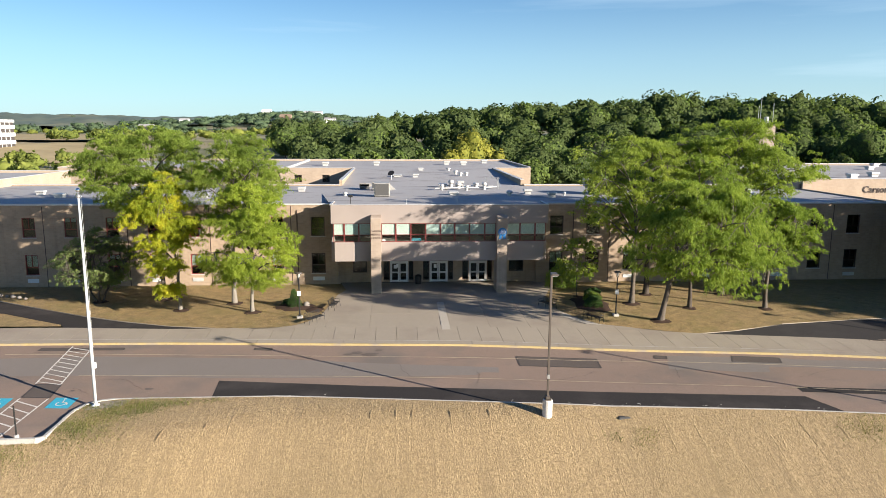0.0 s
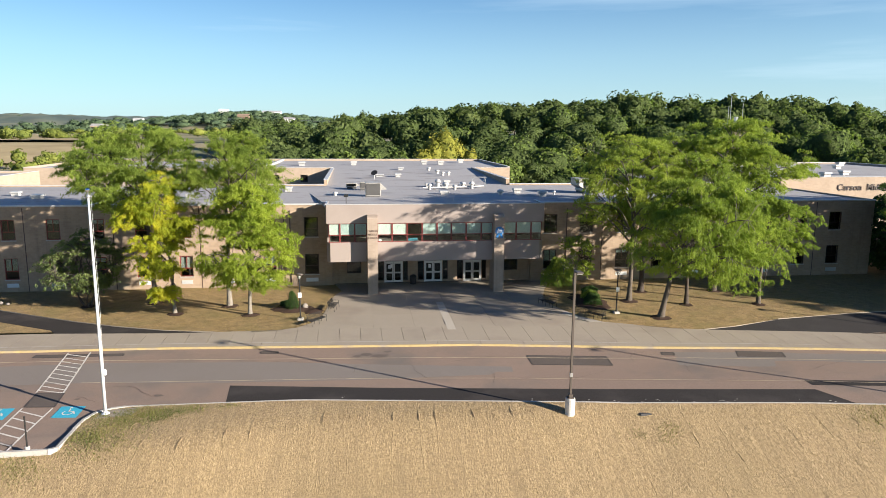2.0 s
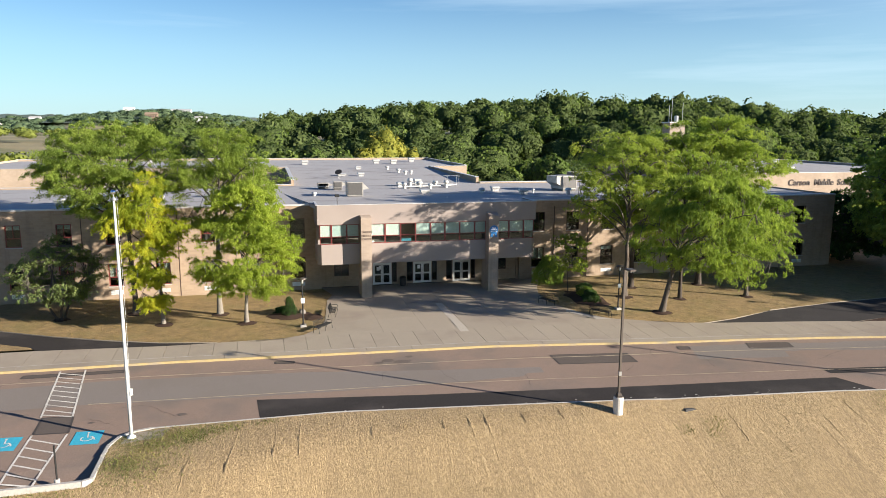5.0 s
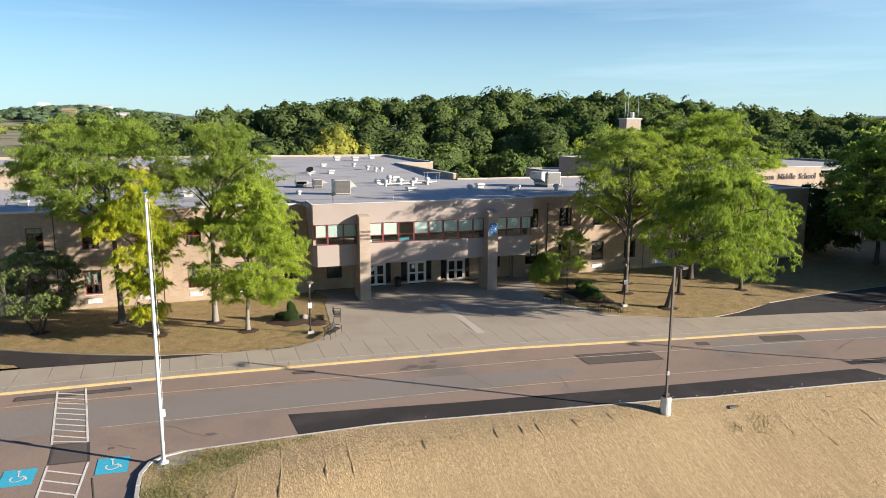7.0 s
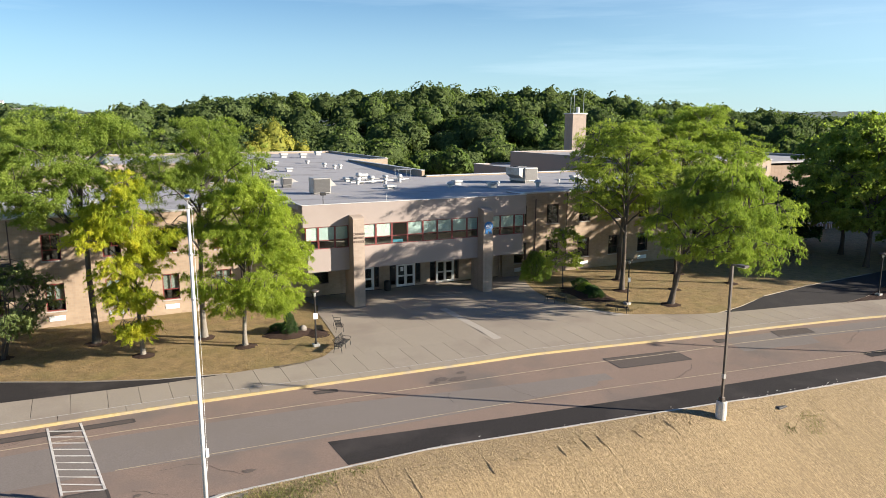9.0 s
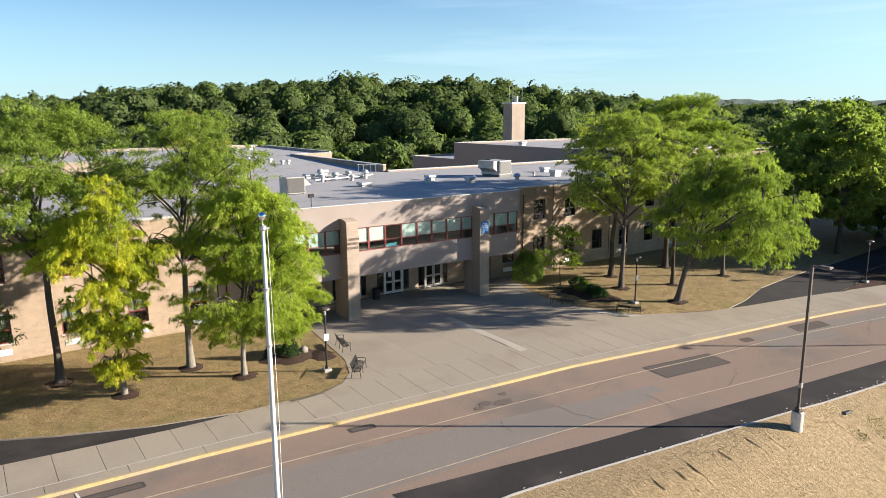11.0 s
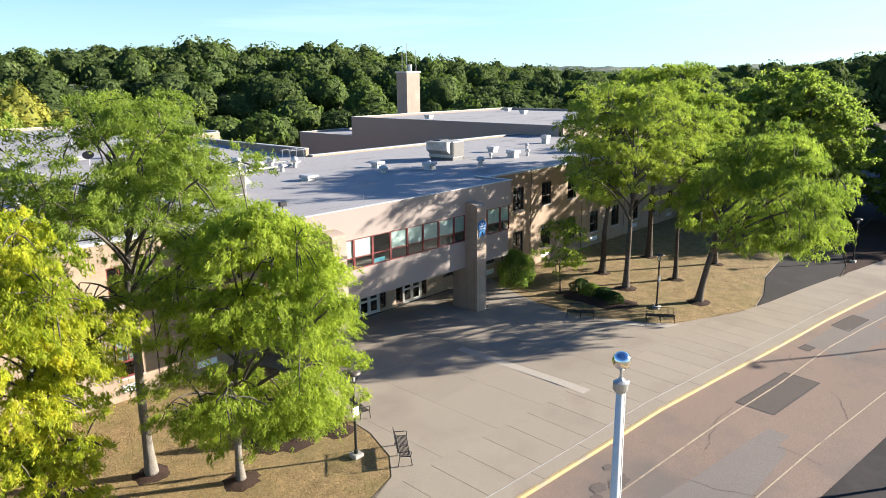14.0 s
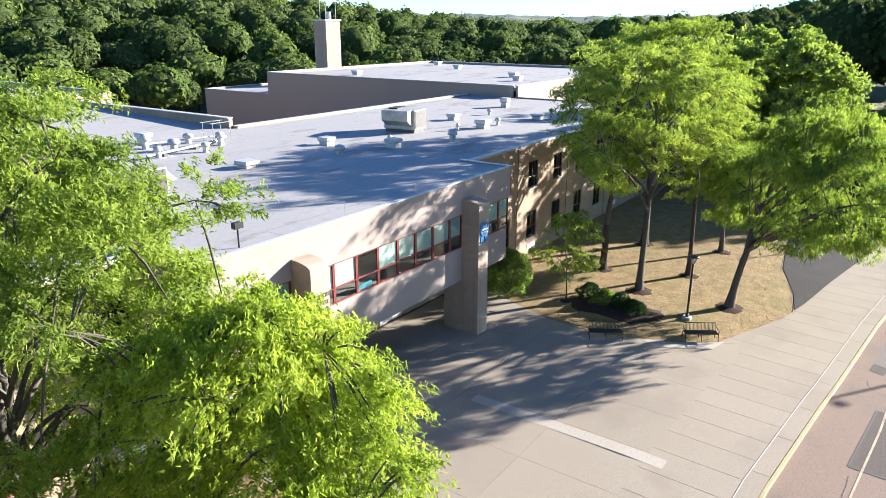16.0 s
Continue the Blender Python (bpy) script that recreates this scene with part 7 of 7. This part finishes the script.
# office block and houses far off
office = thing("office_building", "white office block with dark window bands far off", "building", (-197, 330, 0))
g = 4.6
part("wall", Build().box(-20, 14, 0.6, 15.4, g - 6, g + 14.2), WHITE_METAL, office)
for k in range(4):
    z = g + 3.5 * k + 1.9
    part("floor_band", Build().box(-20.3, 14.3, -0.3, 16.3, z - 1.4, z + 0.3), WHITE_METAL, office, "white concrete band")
    # window boxes coloured dark for the unlit rooms inside
    for i in range(8):
        part("window", Build().box(-19.4 + 4.2 * i, -16.0 + 4.2 * i, 0.4, 0.58, z + 0.32, z + 2.05), UNLIT_ROOM, office)
    for i in range(4):
        part("window", Build().box(14.02, 14.2, 1.2 + 3.8 * i, 4.2 + 3.8 * i, z + 0.32, z + 2.05), UNLIT_ROOM, office)
part("roof", Build().box(-20.3, 14.3, -0.3, 16.3, g + 14.0, g + 15.2), WHITE_METAL, office)


def house(x, y, w, d, h, wall, roof_mat, seed):
    ob = thing("house", "small far-off building among trees on the hillside", "building", (x, y, 0))
    g = land(x, y) + 6
    part("wall", Build().box(-w / 2, w / 2, -d / 2, d / 2, g - 12, g + h), wall, ob)
    part("roof", Build().add([(-w / 2 - 1, -d / 2 - 1, g + h), (w / 2 + 1, -d / 2 - 1, g + h), (w / 2 + 1, d / 2 + 1, g + h), (-w / 2 - 1, d / 2 + 1, g + h), (-w / 2, 0, g + h * 1.5), (w / 2, 0, g + h * 1.5)], [(0, 1, 5, 4), (2, 3, 4, 5), (1, 2, 5), (3, 0, 4), (3, 2, 1, 0)]), roof_mat, ob)
    for i in range(5):
        part("window", Build().box(-w * 0.42 + w * 0.18 * i, -w * 0.42 + w * 0.18 * i + w * 0.09, -d / 2 - 0.15, -d / 2 - 0.02, g + h * 0.3, g + h * 0.75), UNLIT_ROOM, ob)
    return ob


for i, (a, r, w, h, wm, rm) in enumerate(((100.6, 1850, 24, 12, WHITE_METAL, WHITE_METAL), (99.2, 1500, 24, 8, BRICK_DARK, BRICK_DARK), (96.9, 1750, 44, 7, WHITE_METAL, COPING), (95.6, 1500, 24, 6, WHITE_METAL, ROOF), (107, 1600, 20, 7, WHITE_METAL, COPING), (110, 1250, 24, 7, CREAM_WALL, ROOF), (97, 1100, 40, 8, WHITE_METAL, COPING))):
    house(r * math.cos(radians(a)), 60 + r * math.sin(radians(a)), w, w * 0.6, h, wm, rm, i)

# side lot far to the right
structure("side_lot", sheet([(80, 66), (80, 52), (118, 42), (122, 66), (112, 71)], 5.0, 0.15), ASPHALT_GREY, "grey asphalt side lot beyond the trees", "road")


# ---- grass and straw ----
def blades(name, label, n, seed, pick, length, width, material, lying=0.0, lift=0.0):
    """Thin blades scattered over a stretch of ground; lying: how level they rest."""
    rng2 = np.random.default_rng(seed)
    pts = pick(rng2, n)
    z = np.array([land(x, y) for x, y in pts]) + lift
    m = len(pts)
    a = rng2.uniform(0, 2 * math.pi, m)
    up = (1 - lying) * (0.6 + 0.4 * rng2.random(m)) + 0.06 * rng2.random(m)
    al = unit(np.stack([np.cos(a), np.sin(a), up * 2.2], 1))
    ac = unit(np.cross(al, rng2.normal(size=(m, 3))))
    ln = length * (0.5 + rng2.random(m))
    c = np.stack([pts[:, 0], pts[:, 1], z], 1) + al * (ln * 0.45)[:, None] * (1 - lying)
    ob = leaf_mesh(name, kites(c, al, ac, ln, np.full(m, width), np.full(m, 0.1 * (1 - lying))), material)
    return tagged(ob, label, "grass", kind="stuff")


def inside(poly, pts):
    x, y = pts[:, 0], pts[:, 1]
    hit = np.zeros(len(pts), bool)
    for i in range(len(poly)):
        (x0, y0), (x1, y1) = poly[i - 1], poly[i]
        if y0 == y1:
            continue
        hit ^= ((y0 > y) != (y1 > y)) & (x < (x1 - x0) * (y - y0) / (y1 - y0) + x0)
    return hit


def scatter(poly, x0, x1, y0, y1):
    def pick(r, n):
        p = np.stack([r.uniform(x0, x1, n), r.uniform(y0, y1, n)], 1)
        return p[inside(poly, p)]
    return pick


blades("dry_grass", "short dry brown grass blades on the lawn", 30000, 301, scatter(lawn_left, -46, -7, 55, 72), 0.075, 0.022, GRASS_BLADE, 0.0, -0.02)
blades("dry_grass", "short dry brown grass blades on the lawn", 30000, 302, scatter(lawn_right, 12, 56, 52, 72), 0.075, 0.022, GRASS_BLADE, 0.0, -0.02)
blades("straw", "loose pale straw lying over the bank", 45000, 303, scatter(bank_poly, -40, 45, 25, 41.5), 0.17, 0.02, STRAW_BLADE, 0.95, -0.024)


def tufts(r, n):
    """Green growth in clumps at the bank's head."""
    heads = [(-18.5, 39.6, 1.5), (-17.0, 40.4, 1.0), (-20.0, 38.0, 1.4), (-15.5, 40.7, 0.7), (-19.8, 36.6, 1.3), (10.9, 36.6, 0.45), (12.7, 36.6, 0.6), (12.2, 36.0, 0.4), (26.0, 36.0, 1.2), (29, 34.5, 1.5), (27.5, 33.0, 1.2), (-23, 35.2, 1.2), (-26, 35.0, 1.4), (33, 34, 1.4), (-20.7, 40.2, 0.5), (-17.6, 40.0, 1.0), (-18.8, 40.6, 0.8), (-19.6, 39.2, 0.9), (-13.5, 40.9, 0.5), (-20.6, 37.6, 0.8), (-24.5, 35.3, 0.9)]
    spread = np.array([q[2] ** 2 for q in heads])
    k = r.choice(len(heads), size=n, p=spread / spread.sum())
    h = np.array(heads)[k]
    p = h[:, :2] + r.normal(size=(n, 2)) * h[:, 2:] * np.array([0.8, 0.5])
    return p[inside(bank_poly, p)]


blades("green_tufts", "straggling green grass tufts at the head of the bank", 11000, 304, tufts, 0.14, 0.024, GREEN_BLADE, 0.1, -0.03)
# seams of the straw matting, running down the bank
seams = Build()
rs = random.Random(9)
for k in range(34):
    x = -18 + 1.75 * k + rs.uniform(-0.6, 0.6)
    y = kerb_near(x) - rs.uniform(0.4, 1.6)
    lean = 0.03 * (x - 4) / 10 + rs.uniform(-0.02, 0.02)
    while y > 24:
        run = []
        for i in range(rs.randint(3, 14)):
            run.append((x, y, rs.uniform(0.03, 0.09), rs.uniform(0.016, 0.034) if x > 9 else rs.uniform(0.012, 0.024)))
            y -= 0.35
            x += lean * 0.7 + rs.uniform(-0.03, 0.03)
        seams.add([(px + sd * w, py, land(px, py) - 0.036 + (hh if sd == 0 else 0.0)) for px, py, w, hh in run for sd in (-1, 0, 1)],
                  [f for i in range(len(run) - 1) for f in ((3 * i, 3 * i + 1, 3 * i + 4, 3 * i + 3), (3 * i + 1, 3 * i + 2, 3 * i + 5, 3 * i + 4))])
        skip = rs.uniform(0.3, 2.2)
        y -= skip
        x += lean * 2 * skip
part("mat_seams", seams, STRAW, bank, "ridged seams of the straw matting")
